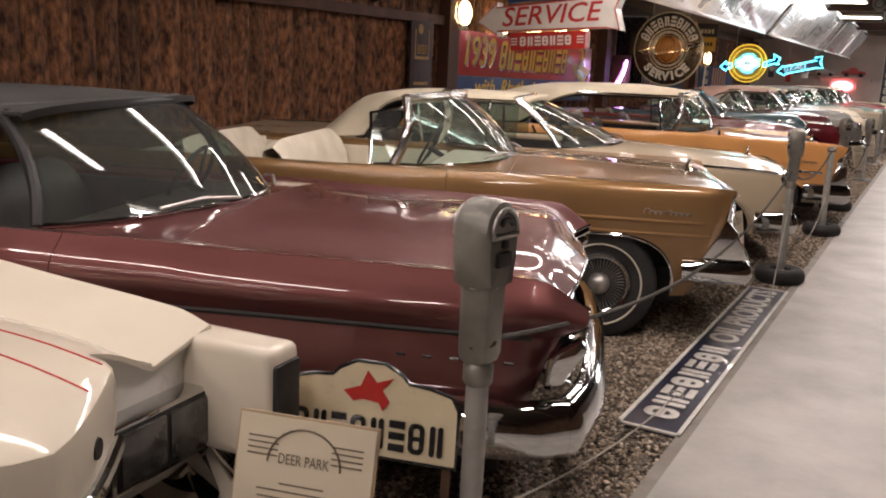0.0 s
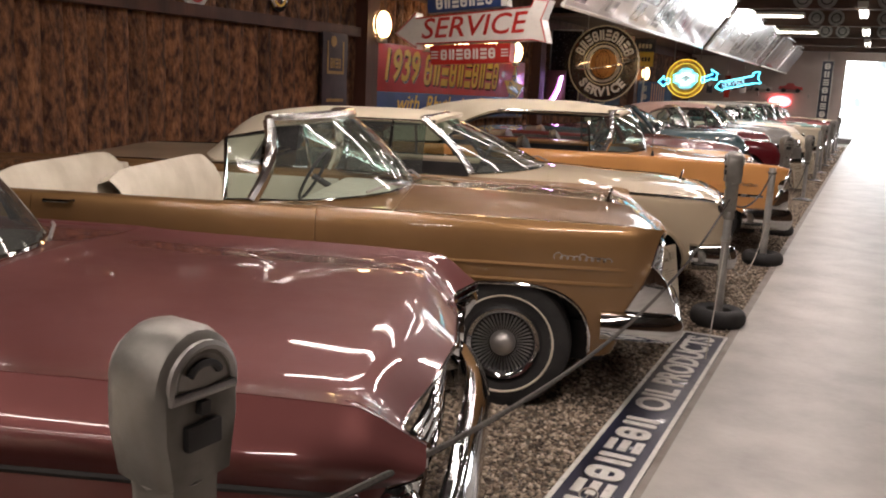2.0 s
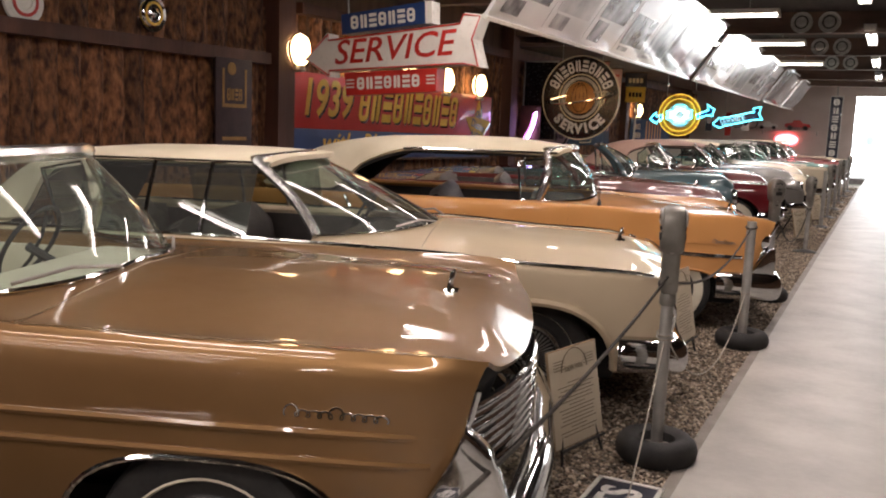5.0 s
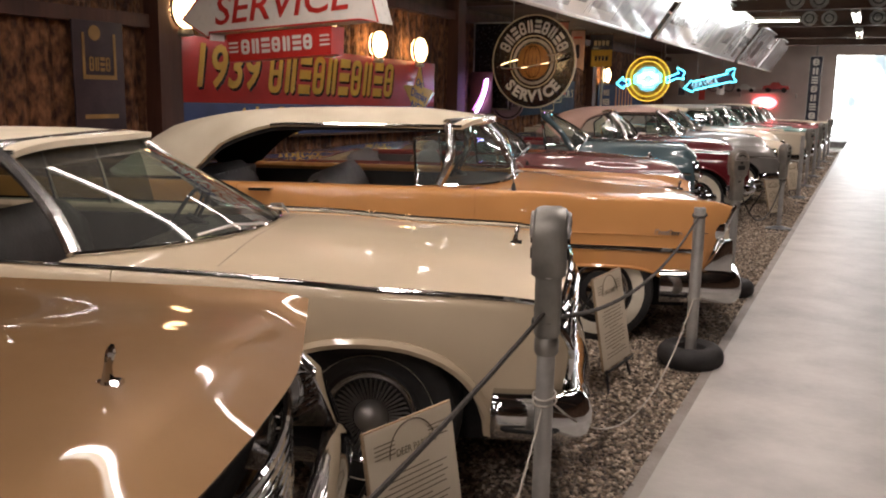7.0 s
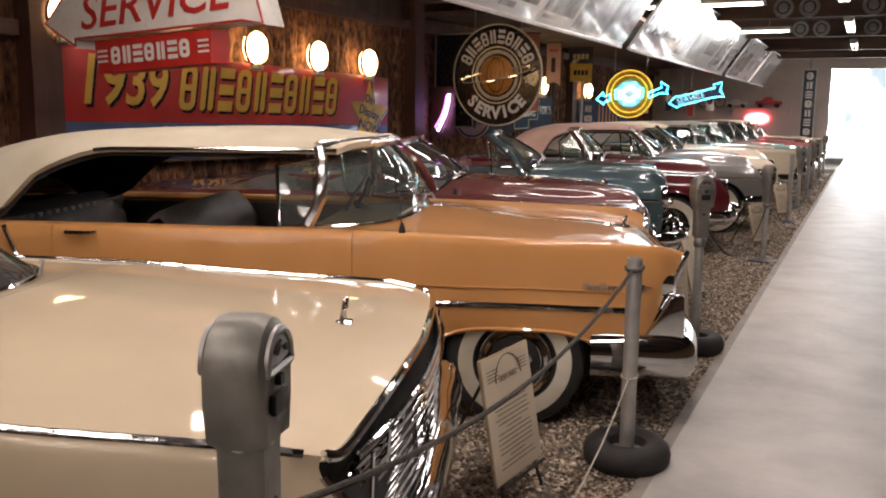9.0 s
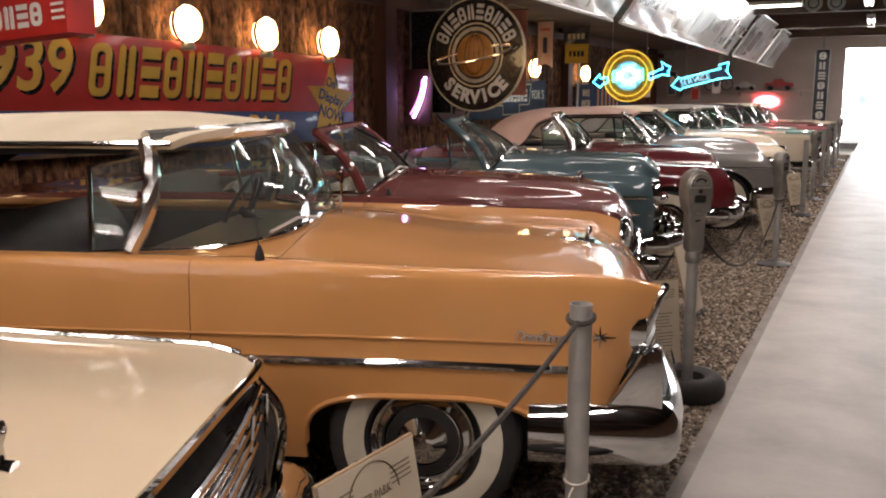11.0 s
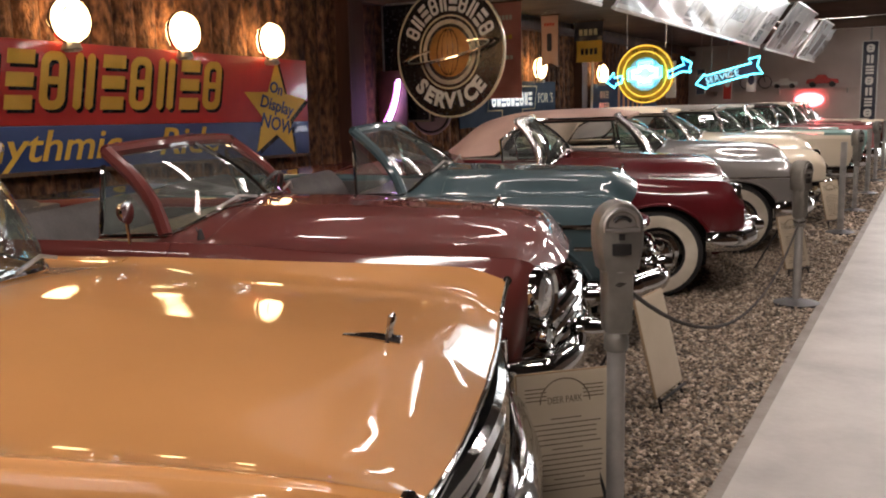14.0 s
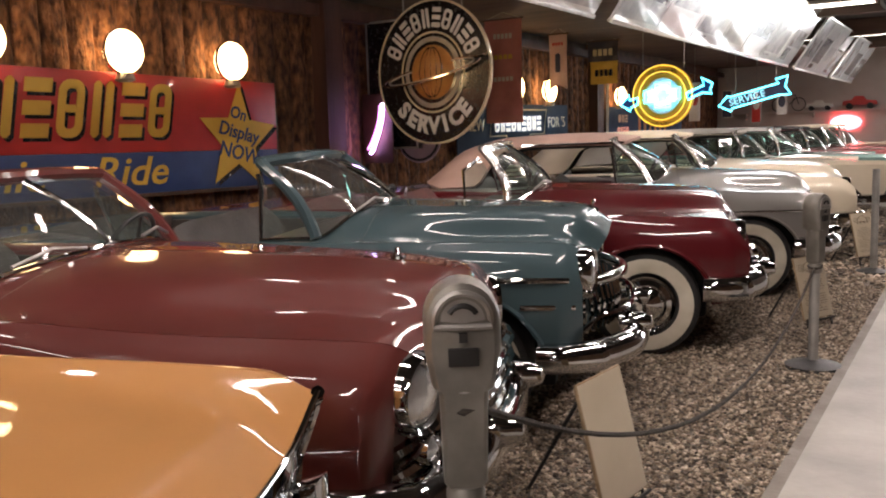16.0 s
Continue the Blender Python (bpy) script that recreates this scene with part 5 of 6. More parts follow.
def display_board(y0, y1, n, seed):
    rnd = random.Random(seed)
    t = thing("display_board", "slanting glossy white board of photographs hung under the roof", "display board",
              Matrix.Translation((-2.93, y0, 2.52)) @ Matrix(((0, 0.56, 0.83, 0), (1, 0, 0, 0), (0, 0.83, -0.56, 0), (0, 0, 0, 1))), "display boards under the roof")
    L, H = y1 - y0, 1.02
    part("backing", box(0, L, 0, H, -0.03, 0), BOARD_WHITE, t)
    part("edge_strip", box(-0.01, L + 0.01, -0.035, 0.0, -0.035, 0.02, 0.004), WHITE, t)
    part("edge_strip", box(-0.01, L + 0.01, H, H + 0.03, -0.035, 0.02, 0.004), WHITE, t)
    w = L / n
    for k in range(n):
        x0, x1 = k * w + 0.012, (k + 1) * w - 0.012
        part("sheet", box(x0, x1, 0.05, H - 0.05, 0.002, 0.007), rnd.choice((BOARD_WHITE, PHOTO[1])), t, smooth=False)
        a, b = rnd.uniform(.1, .35), rnd.uniform(.5, .9)
        part("photograph", box(x0 + 0.08 * w, x1 - 0.10 * w, H * a, H * b, 0.009, 0.012), rnd.choice(PHOTO), t, smooth=False)
        if rnd.random() < 0.6:
            part("photograph", box(x0 + 0.12 * w, x0 + 0.45 * w, 0.07, H * a - 0.03, 0.009, 0.012), rnd.choice(PHOTO), t, smooth=False)


display_board(9.1, 17.50, 7, 3)
display_board(17.95, 26.7, 7, 5)
display_board(27.35, 31.3, 4, 9)
display_board(31.9, 35.4, 3, 11)

# ---- signs ----
def bevel_sign(name, label, m, w, h, d, mat, border=None, frame_w=0.03):
    t = thing(name, label, "sign", m)
    part("panel", box(-w / 2, w / 2, -h / 2, h / 2, -d, 0, min(0.008, d / 3)), mat, t)
    if border:
        bm = bmesh.new()
        for x0, x1, y0, y1 in ((-w / 2, w / 2, h / 2 - frame_w, h / 2), (-w / 2, w / 2, -h / 2, -h / 2 + frame_w), (-w / 2, -w / 2 + frame_w, -h / 2 + frame_w, h / 2 - frame_w), (w / 2 - frame_w, w / 2, -h / 2 + frame_w, h / 2 - frame_w)):
            box(x0, x1, y0, y1, 0.001, 0.006, bm=bm)
        part("border", bm, border, t, smooth=False)
    return t


def lettered(t, text, size, x, y, mat, z=0.003, shear=0.0, width=None, bold=0.0, turn=0.0, name="lettering", shadow=None):
    if shadow:
        part(name + "_shadow", moved(text_bm(text, size, 0.003, shear, width, bold), pose(x + size * 0.05, y - size * 0.05, z, 0, 0, turn)), shadow, t, smooth=False)
        z += 0.004
    part(name, moved(text_bm(text, size, 0.004, shear, width, bold), pose(x, y, z, 0, 0, turn)), mat, t, smooth=False)


def name_shape(k, w, h, shear):
    """One of three plain shapes that stand in place of a character: a barred loop, two uprights, stacked slabs."""
    if k % 3 == 0:
        bm = loop_bm(w, h, w * 0.30, 0.004, shear)
        return box(-w * 0.2, w * 0.2, -w * 0.13, w * 0.13, 0.0, 0.0035, bm=bm)
    if k % 3 == 1:
        return bars_bm(2, w, h, 0.004, shear, 0.66)
    bm = bmesh.new()
    for q in (-1, 0, 1):
        y = q * h * 0.38
        corners = [(-w / 2, y - h * 0.12), (w / 2, y - h * 0.12), (w / 2, y + h * 0.12), (-w / 2, y + h * 0.12)]
        lo, hi = [[bm.verts.new((px + shear * py, py, pz)) for px, py in corners] for pz in (0, 0.004)]
        bm.faces.new(hi)
        for e in range(4):
            bm.faces.new((lo[e], lo[(e + 1) % 4], hi[(e + 1) % 4], hi[e]))
    return bm


def barred(t, count, w, h, x, y, mat, z=0.002, shear=0.0, turn=0.0, shadow=None, fill=0.80):
    """A row of plain shapes in place of a name."""
    step = w / count
    for m, dx, dz in ((shadow, h * 0.06, 0.0), (mat, 0.0, 0.004 if shadow else 0.0)):
        if m is None:
            continue
        for k in range(count):
            part("name_shape" if m is mat else "name_shadow", moved(name_shape(k, step * fill, h, shear), pose(x, y, z + dz, 0, 0, turn) @ pose(-w / 2 + (k + 0.5) * step + dx, -dx, 0)), m, t, smooth=False)


# the long painted banner
BL = 5.98
banner = thing("banner", "long red and blue painted banner with yellow lettering and star", "banner", wall_frame(13.94, 1.64, WALL_X + 0.20, -0.8))
part("red_field", box(-BL / 2, BL / 2, -0.21, 0.48, -0.03, 0, 0.006), SIGN_RED, banner, "faded red painted field")
part("blue_field", box(-BL / 2, BL / 2, -0.58, -0.212, -0.03, 0, 0.006), SIGN_BLUE, banner, "dark blue painted field")
part("rail", box(-BL / 2 - 0.02, BL / 2 + 0.02, -0.615, -0.582, -0.04, 0.012, 0.004), BATTEN, banner)
lettered(banner, "1939", 0.64, -2.18, 0.16, SIGN_YELLOW, 0.003, 0.18, 1.10, 0.012, 0, "year", SIGN_BLACK)
barred(banner, 10, 3.08, 0.48, 0.05, 0.16, SIGN_YELLOW, 0.003, 0.18, 0, SIGN_BLACK, 0.80)
for word, x, w in (("with", -1.95, 0.72), ("Rhythmic", -0.55, 1.62), ("Ride", 1.10, 0.80)):
    lettered(banner, word, 0.36, x, -0.39, SIGN_YELLOW, 0.003, 0.28, w, 0.004, 0, "slogan_word")
star = []
for k in range(10):
    a = math.pi / 2 + math.pi * k / 5 - 0.06
    r = 0.56 if k % 2 == 0 else 0.25
    star.append((2.42 + r * math.cos(a) * 0.98, -0.10 + r * math.sin(a)))
part("star_shadow", moved(plate_bm(star, 0.004), pose(0.05, -0.03, 0.001)), SIGN_BLACK, banner, smooth=False)
part("star", moved(plate_bm(star, 0.006), pose(0, 0, 0.004)), SIGN_YELLOW, banner, "yellow painted star", smooth=False)
for txt, s, x, y in (("On", 0.17, 2.42, 0.15), ("Display", 0.19, 2.42, -0.04), ("NOW!", 0.21, 2.44, -0.25)):
    lettered(banner, txt, s, x, y, SIGN_BLUE, 0.011, 0.15, None, 0.004, -12, "star_lettering")

# lit pump globes
GLOBE = glow("lit_milk_glass", (1.0, 0.64, 0.30), 12.0, (0.8, 0.75, 0.65))
globes = [(11.0, 2.40), (12.42, 2.345), (13.70, 2.30), (14.98, 2.28), (16.26, 2.265), (22.5, 2.19), (23.75, 2.17), (27.2, 2.15)]
for k, (y, z) in enumerate(globes):
    t = thing("globe_lamp", "lit round milk-glass pump globe on a metal collar", "lamp", wall_frame(y, z, WALL_X + 0.26), "lit pump globes along the wall")
    r = 0.188
    part("globe", lathe([(0, -0.09), (r * 0.6, -0.085), (r * 0.93, -0.05), (r, 0), (r * 0.93, 0.05), (r * 0.6, 0.085), (0, 0.095)], 32), GLOBE, t)
    part("rim", ring_bm(r * 0.99, r * 1.05, -0.02, 0.02, 32), CHROME, t)
    part("emblem", ring_bm(r * 0.66, r * 0.70, 0.072, 0.083, 28), (SIGN_RED, SIGN_ORANGE, SIGN_YELLOW)[k % 3], t)
    part("collar", moved(lathe([(0.075, -0.06), (0.085, -0.05), (0.07, 0.0), (0.06, 0.01)], 20, "Y"), pose(0, -r + 0.0, 0)), STEEL, t)
    part("bracket", box(-0.03, 0.03, -r - 0.07, -r - 0.05, -0.20, 0.06), STEEL, t)

# narrow purple poster
FADED_GOLD = surface("faded_gold_print", (0.22, 0.12, 0.03), (0.36, 0.20, 0.05), scale=5, rough=0.6)
poster = bevel_sign("poster", "narrow dark purple poster with a yellow frame on the wall", wall_frame(9.90, 1.70, WALL_X + 0.20), 0.60, 1.02, 0.02, surface("purple_print", (0.022, 0.011, 0.014), (0.05, 0.024, 0.028), scale=4, rough=0.6))
for y0, y1 in ((-0.02, 0.02), (-0.38, -0.34)):
    part("gold_stripe", box(-0.20, 0.20, y0, y1, 0.002, 0.006), FADED_GOLD, poster)
part("gold_stripe", box(-0.20, -0.17, 0.02, 0.40, 0.002, 0.006), FADED_GOLD, poster)
part("gold_stripe", box(0.17, 0.20, 0.02, 0.40, 0.002, 0.006), FADED_GOLD, poster)
barred(poster, 4, 0.26, 0.13, 0.0, 0.12, FADED_GOLD)
part("emblem", moved(plate_bm(disc_outline(0.07, 20), 0.004), pose(-0.05, 0.40, 0.002)), FADED_GOLD, poster)

# hanging arrow sign of three boxes
arrow = thing("hanging_sign", "hanging white arrow service sign with blue and red boxes", "sign", across(-4.55, 10.24, 2.32, 0, 3.5) @ Matrix.Diagonal((1.08, 1.08, 1.0, 1.0)))
out = [(-0.98, -0.02), (-0.70, 0.22), (-0.70, 0.155), (0.78, 0.215), (0.82, 0.30), (0.99, 0.27), (0.90, 0.06), (0.96, -0.20), (0.80, -0.165), (-0.70, -0.155), (-0.70, -0.21)]
part("arrow_box", moved(plate_bm(out, 0.22), pose(0, 0, -0.22)), WHITE, arrow, "white enamel arrow box", smooth=False)
rim = tube([(x * 0.985, y * 0.95, 0.003) for x, y in out], 0.008, 6, True)
part("arrow_outline", rim, SIGN_RED, arrow)
lettered(arrow, "SERVICE", 0.33, 0.06, 0.02, SIGN_RED, 0.003, 0.25, 1.36, 0.003, 1, "lettering")
part("top_box", moved(plate_bm([(-0.54, 0.20), (0.40, 0.235), (0.40, 0.44), (-0.54, 0.39)], 0.18), pose(0, 0, -0.2)), SIGN_BLUE, arrow, "dark blue enamel box", smooth=False)
barred(arrow, 7, 0.74, 0.13, -0.07, 0.315, WHITE, -0.018, 0, 2.2)
part("top_box_border", box(0.40, 0.47, 0.235, 0.44, -0.2, -0.02), WHITE, arrow)
part("lower_box", moved(plate_bm([(-0.52, -0.175), (0.52, -0.185), (0.50, -0.40), (-0.50, -0.40)], 0.2), pose(0, 0, -0.21)), SIGN_RED, arrow, "red enamel box", smooth=False)
barred(arrow, 7, 0.72, 0.12, -0.02, -0.29, WHITE, -0.008, 0, 0)
for s in (-1, 1):
    for k in range(3):
        part("speed_stripe", box(s * 0.45 - 0.045, s * 0.45 + 0.045, -0.33 + k * 0.035, -0.315 + k * 0.035, -0.008, -0.004), WHITE, arrow)
for x in (-0.5, 0.36):
    part("hanger", tube([(x, 0.40, -0.1), (x, CEIL_Z - 2.36, -0.1)], 0.010, 6), STEEL, arrow)

# big round enamel sign with a ringed globe
disc = thing("round_sign", "big round black enamel service sign with a ringed orange globe", "sign", across(-4.985, 18.0, 2.155, -6))
R = 0.765
part("plate", moved(plate_bm(disc_outline(R, 64), 0.03), pose(0, 0, -0.03)), SIGN_BLACK, disc)
part("rim", ring_bm(R - 0.012, R + 0.008, -0.03, 0.010, 64), CREAM_SIGN, disc)
part("inner_ring", ring_bm(0.415, 0.435, 0.001, 0.008, 48), CREAM_SIGN, disc)
part("inner_ring", ring_bm(0.33, 0.38, 0.001, 0.007, 48), STEEL, disc)
part("globe", lathe([(0.29, 0.002), (0.26, 0.02), (0.15, 0.035), (0, 0.04)], 40), SIGN_ORANGE, disc, "orange relief globe")
for k in range(5):
    a = -0.6 + 0.3 * k
    part("globe_line", tube([(0.27 * math.sin(a) * math.cos(b), 0.27 * math.sin(b), 0.04 - 0.02 * abs(math.sin(b))) for b in [-1.4 + 0.28 * q for q in range(11)]], 0.006, 4), SIGN_BLACK, disc)
ringpts = [(0.66 * math.cos(a), 0.085 * math.sin(a) + 0.10 * math.cos(a), 0.05 * math.sin(-a) + 0.045) for a in [2 * math.pi * q / 48 for q in range(48)]]
part("planet_ring", tube(ringpts, 0.013, 6, True), CHROME, disc)
part("planet_ring", tube([(x * 0.88, y * 0.88, z) for x, y, z in ringpts], 0.010, 6, True), STEEL, disc)
for i, ch in enumerate("SERVICE"):
    a = math.radians(-90 + (i - 3) * 15.5)
    part("lettering", moved(text_bm(ch, 0.25, 0.004, 0, None, 0.012), pose(0.575 * math.cos(a), 0.575 * math.sin(a), 0.004, 0, 0, math.degrees(a) + 90)), WHITE, disc, smooth=False)
for i in range(10):
    a = math.radians(90 - (i - 4.5) * 14.5)
    part("name_shape", moved(name_shape(i, 0.115, 0.21, 0.0), pose(0.58 * math.cos(a), 0.58 * math.sin(a), 0.002, 0, 0, math.degrees(a) - 90)), WHITE, disc, smooth=False)
for x in (-0.4, 0.4):
    part("hanger", tube([(x, 0.62, -0.02), (x, CEIL_Z - 2.16, -0.02)], 0.008, 6), STEEL, disc)

# things round it: panel frame, small disc, bent neon tube
bevel_sign("display_case", "dark glazed display case behind the round sign", across(-6.05, 18.75, 2.10, 0), 0.72, 1.55, 0.10, SIGN_BLACK, STEEL, 0.025)
small = thing("round_sign", "small pale lilac and blue round sign", "sign", across(-5.78, 18.9, 1.47, 0))
part("plate", moved(plate_bm(disc_outline(0.32, 36), 0.02), pose(0, 0, -0.02)), surface("lilac_enamel", (0.42, 0.30, 0.42), (0.52, 0.40, 0.50), scale=4, rough=0.35), small)
part("ring", ring_bm(0.27, 0.30, 0.001, 0.006, 36), SIGN_NAVY, small)
barred(small, 8, 0.42, 0.09, 0, -0.05, SIGN_NAVY)
neon_tube = thing("neon_tube", "upright bent neon tube glowing pale violet", "neon light", across(-6.10, 18.55, 1.58, 0))
part("tube", tube([(0.06 - 0.20 * (k / 10) ** 1.8, 0.30 - 0.60 * k / 10, 0.02) for k in range(11)], 0.022, 8), glow("violet_neon", (0.62, 0.40, 1.0), 22.0), neon_tube)
part("tube", tube([(0.0 - 0.20 * (k / 10) ** 1.8, 0.27 - 0.52 * k / 10, 0.0) for k in range(11)], 0.012, 8), glow("pink_neon", (0.75, 0.2, 0.8), 5.0), neon_tube)
part("backing", box(-0.30, 0.14, -0.42, 0.42, -0.08, -0.05, 0.01), REDWOOD, neon_tube)


def pennant(m, w, h, mat, label, marks, swallow=0.0, top_z=3.125):
    """A cloth pennant on a rod, a little wavy."""
    t = thing("pennant", label, "pennant", m, "cloth pennants under the roof")
    rows = []
    for i in range(13):
        y = -h * i / 12
        rows.append([(x, y - (swallow * (1 - abs(2 * x / w)) * -1 if i == 12 else 0), 0.012 * math.sin(9 * x / w + i * 0.5)) for x in [-w / 2 + w * q / 8 for q in range(9)]])
    part("cloth", grid_bm(rows), mat, t)
    part("rod", tube([(-w / 2 - 0.03, 0.01, 0), (w / 2 + 0.03, 0.01, 0)], 0.012, 6), BATTEN, t)
    for n, mw, mh, y, mm in marks:
        part("mark", moved(bars_bm(n, mw, mh, 0.003), pose(0, y, 0.016)), mm, t, smooth=False)
    part("cord", tube([(-w / 2, 0.01, 0), (0, 0.10, 0), (w / 2, 0.01, 0)], 0.004, 4), CORD, t)
    part("cord", tube([(0, 0.10, 0), (0, top_z - m.translation.z, 0)], 0.004, 4), CORD, t)


SALMON = surface("salmon_cloth", (0.52, 0.17, 0.12), (0.64, 0.25, 0.18), scale=3, rough=0.85, bump=0.001, bump_scale=150)
pennant(across(-5.58, 20.8, 3.02), 0.56, 1.40, SALMON, "long salmon-pink cloth pennant", ((5, 0.3, 0.07, -0.22, CREAM_SIGN), (4, 0.3, 0.06, -0.5, SIGN_YELLOW), (5, 0.32, 0.06, -0.8, CREAM_SIGN)))
pennant(across(-5.83, 23.2, 3.03), 0.31, 0.88, CLOTH_PINK, "small cream and pink cloth pennant with a dark figure-like mark", ((1, 0.12, 0.30, -0.45, SIGN_NAVY), (4, 0.2, 0.05, -0.15, SIGN_RED)), 0.10)
pennant(across(-5.88, 25.3, 3.08), 0.58, 0.36, SIGN_NAVY, "dark blue cloth pennant with pale marks", ((4, 0.4, 0.12, -0.2, CREAM_SIGN),))
pennant(across(-5.90, 25.4, 2.74), 0.52, 0.42, SIGN_YELLOW, "yellow cloth pennant with black marks", ((4, 0.36, 0.12, -0.22, SIGN_BLACK),))
pole = thing("flag_pole", "slender pale upright pole against the wall", "pole", Matrix.Translation((-5.95, 25.6, 0)))
part("shaft", tube([(0, 0, -0.012), (0.05, 0, 2.4)], 0.025, 8), WHITE, pole)

blue1 = bevel_sign("banner", "dark blue cloth banner with cream frame and numerals", wall_frame(22.75, 1.56, WALL_X + 0.16, 0.5), 3.95, 0.74, 0.02, surface("blue_cloth", (0.014, 0.030, 0.062), (0.03, 0.055, 0.10), scale=3, rough=0.85, bump=0.001, bump_scale=120))
barred(blue1, 9, 1.7, 0.24, 0.0, 0.06, CREAM_SIGN)
part("bow_frame", tube([(-1.0, -0.12, 0.004), (-0.45, -0.12, 0.004), (-0.45, -0.30, 0.004), (0.40, -0.30, 0.004), (0.40, -0.12, 0.004), (0.95, -0.12, 0.004), (1.05, 0.28, 0.004), (-0.9, 0.28, 0.004)], 0.012, 4, True), CREAM_SIGN, blue1)
lettered(blue1, "NEW", 0.26, -1.45, 0.05, CREAM_SIGN)
lettered(blue1, "FOR '5", 0.26, 1.48, 0.06, CREAM_SIGN)
blue2 = bevel_sign("banner", "blue and brown striped cloth banner", wall_frame(29.3, 1.50, WALL_X + 0.16), 5.0, 0.86, 0.02, surface("blue_cloth_faded", (0.02, 0.05, 0.11), (0.04, 0.085, 0.17), scale=3, rough=0.85))
for k in range(6):
    part("stripe", box(-0.75 + k * 0.36, -0.60 + k * 0.36, -0.40, 0.38, 0.002, 0.006), SIGN_ORANGE, blue2)
barred(blue2, 3, 0.6, 0.16, -1.7, 0.2, CREAM_SIGN)
barred(blue2, 4, 0.7, 0.16, -1.7, -0.05, CREAM_SIGN)

# neon service sign: yellow ring, blue arrow
NEON_Y, NEON_B, NEON_R = glow("yellow_neon", (1.0, 0.66, 0.08), 1.6), glow("blue_neon", (0.10, 0.75, 1.0), 7.0), glow("red_neon", (1.0, 0.12, 0.14), 9.0)
neon = thing("neon_sign", "lit neon service sign with a yellow ring and a blue arrow", "neon sign", across(-4.52, 24.5, 2.015, 0))
part("backing", moved(plate_bm(disc_outline(0.525, 48), 0.05), pose(0, 0, -0.06)), SIGN_YELLOW, neon, "yellow enamel ring board")
part("core", moved(plate_bm(disc_outline(0.30, 40), 0.01), pose(0, 0, -0.008)), WHITE, neon)
for r in (0.505, 0.40):
    part("ring_tube", tube([(r * math.cos(a), r * math.sin(a), 0.02) for a in [2 * math.pi * q / 44 for q in range(44)]], 0.008, 6, True), NEON_Y, neon)
lettered(neon, "SUPER", 0.11, 0.0, 0.40, BLACK, 0.004, 0, 0.5)
lettered(neon, "SERVICE", 0.11, 0.0, -0.48, BLACK, 0.004, 0, 0.52)
bow = [(-0.30, -0.10), (-0.12, -0.10), (-0.12, -0.20), (0.14, -0.20), (0.14, -0.10), (0.30, -0.06), (0.30, 0.12), (0.14, 0.10), (0.14, 0.22), (-0.12, 0.20), (-0.12, 0.10), (-0.30, 0.08)]
part("bow_tube", tube([(x, y, 0.035) for x, y in bow], 0.018, 6, True), NEON_B, neon)
part("bow_tube", tube([(x * 0.72, y * 0.6, 0.035) for x, y in bow], 0.014, 6, True), glow("pale_blue_neon", (0.65, 0.95, 1.0), 9.0), neon)
head = [(0.42, 0.02), (0.70, 0.14), (0.66, 0.26), (0.84, 0.16), (0.80, 0.06), (0.83, 0.0), (0.68, 0.02), (0.44, -0.08)]
part("arrow_board", moved(plate_bm(head, 0.05), pose(0, 0, -0.03)), SIGN_BLUE, neon, smooth=False)
part("arrow_tube", tube([(x, y, 0.03) for x, y in head], 0.014, 6, True), NEON_B, neon)
tailp = [(-0.42, -0.02), (-0.56, -0.05), (-0.57, 0.04), (-0.72, -0.12), (-0.55, -0.23), (-0.53, -0.17), (-0.42, -0.13)]
part("arrow_board", moved(plate_bm(tailp, 0.05), pose(0, 0, -0.03)), SIGN_BLUE, neon, smooth=False)
part("arrow_tube", tube([(x, y, 0.03) for x, y in tailp], 0.014, 6, True), NEON_B, neon)
for x in (-0.35, 0.35):
    part("hanger", tube([(x, 0.45, -0.05), (x, 1.16, -0.05)], 0.008, 6), STEEL, neon)
neon2 = thing("neon_sign", "lit blue neon arrow sign", "neon sign", across(-3.36, 26.0, 2.0, 0, 14))
ar = [(-0.62, -0.02), (-0.42, 0.12), (-0.40, 0.08), (0.45, 0.08), (0.42, 0.16), (0.62, 0.16), (0.54, 0.0), (0.60, -0.16), (0.42, -0.12), (-0.40, -0.12), (-0.44, -0.16)]
part("board", moved(plate_bm(ar, 0.05), pose(0, 0, -0.03)), SIGN_NAVY, neon2, smooth=False)
part("outline_tube", tube([(x, y, 0.03) for x, y in ar], 0.013, 6, True), NEON_B, neon2)
lettered(neon2, "SERVICE", 0.17, -0.12, -0.02, glow("lit_letters", (0.35, 0.75, 0.9), 1.2), 0.022, 0, 0.62)
part("emblem", ring_bm(0.05, 0.07, 0.02, 0.03, 20), WHITE, neon2)
for x in (-0.3, 0.4):
    part("hanger", tube([(x, 0.08, 0), (x + 0.25, 1.15, 0)], 0.007, 6), STEEL, neon2)
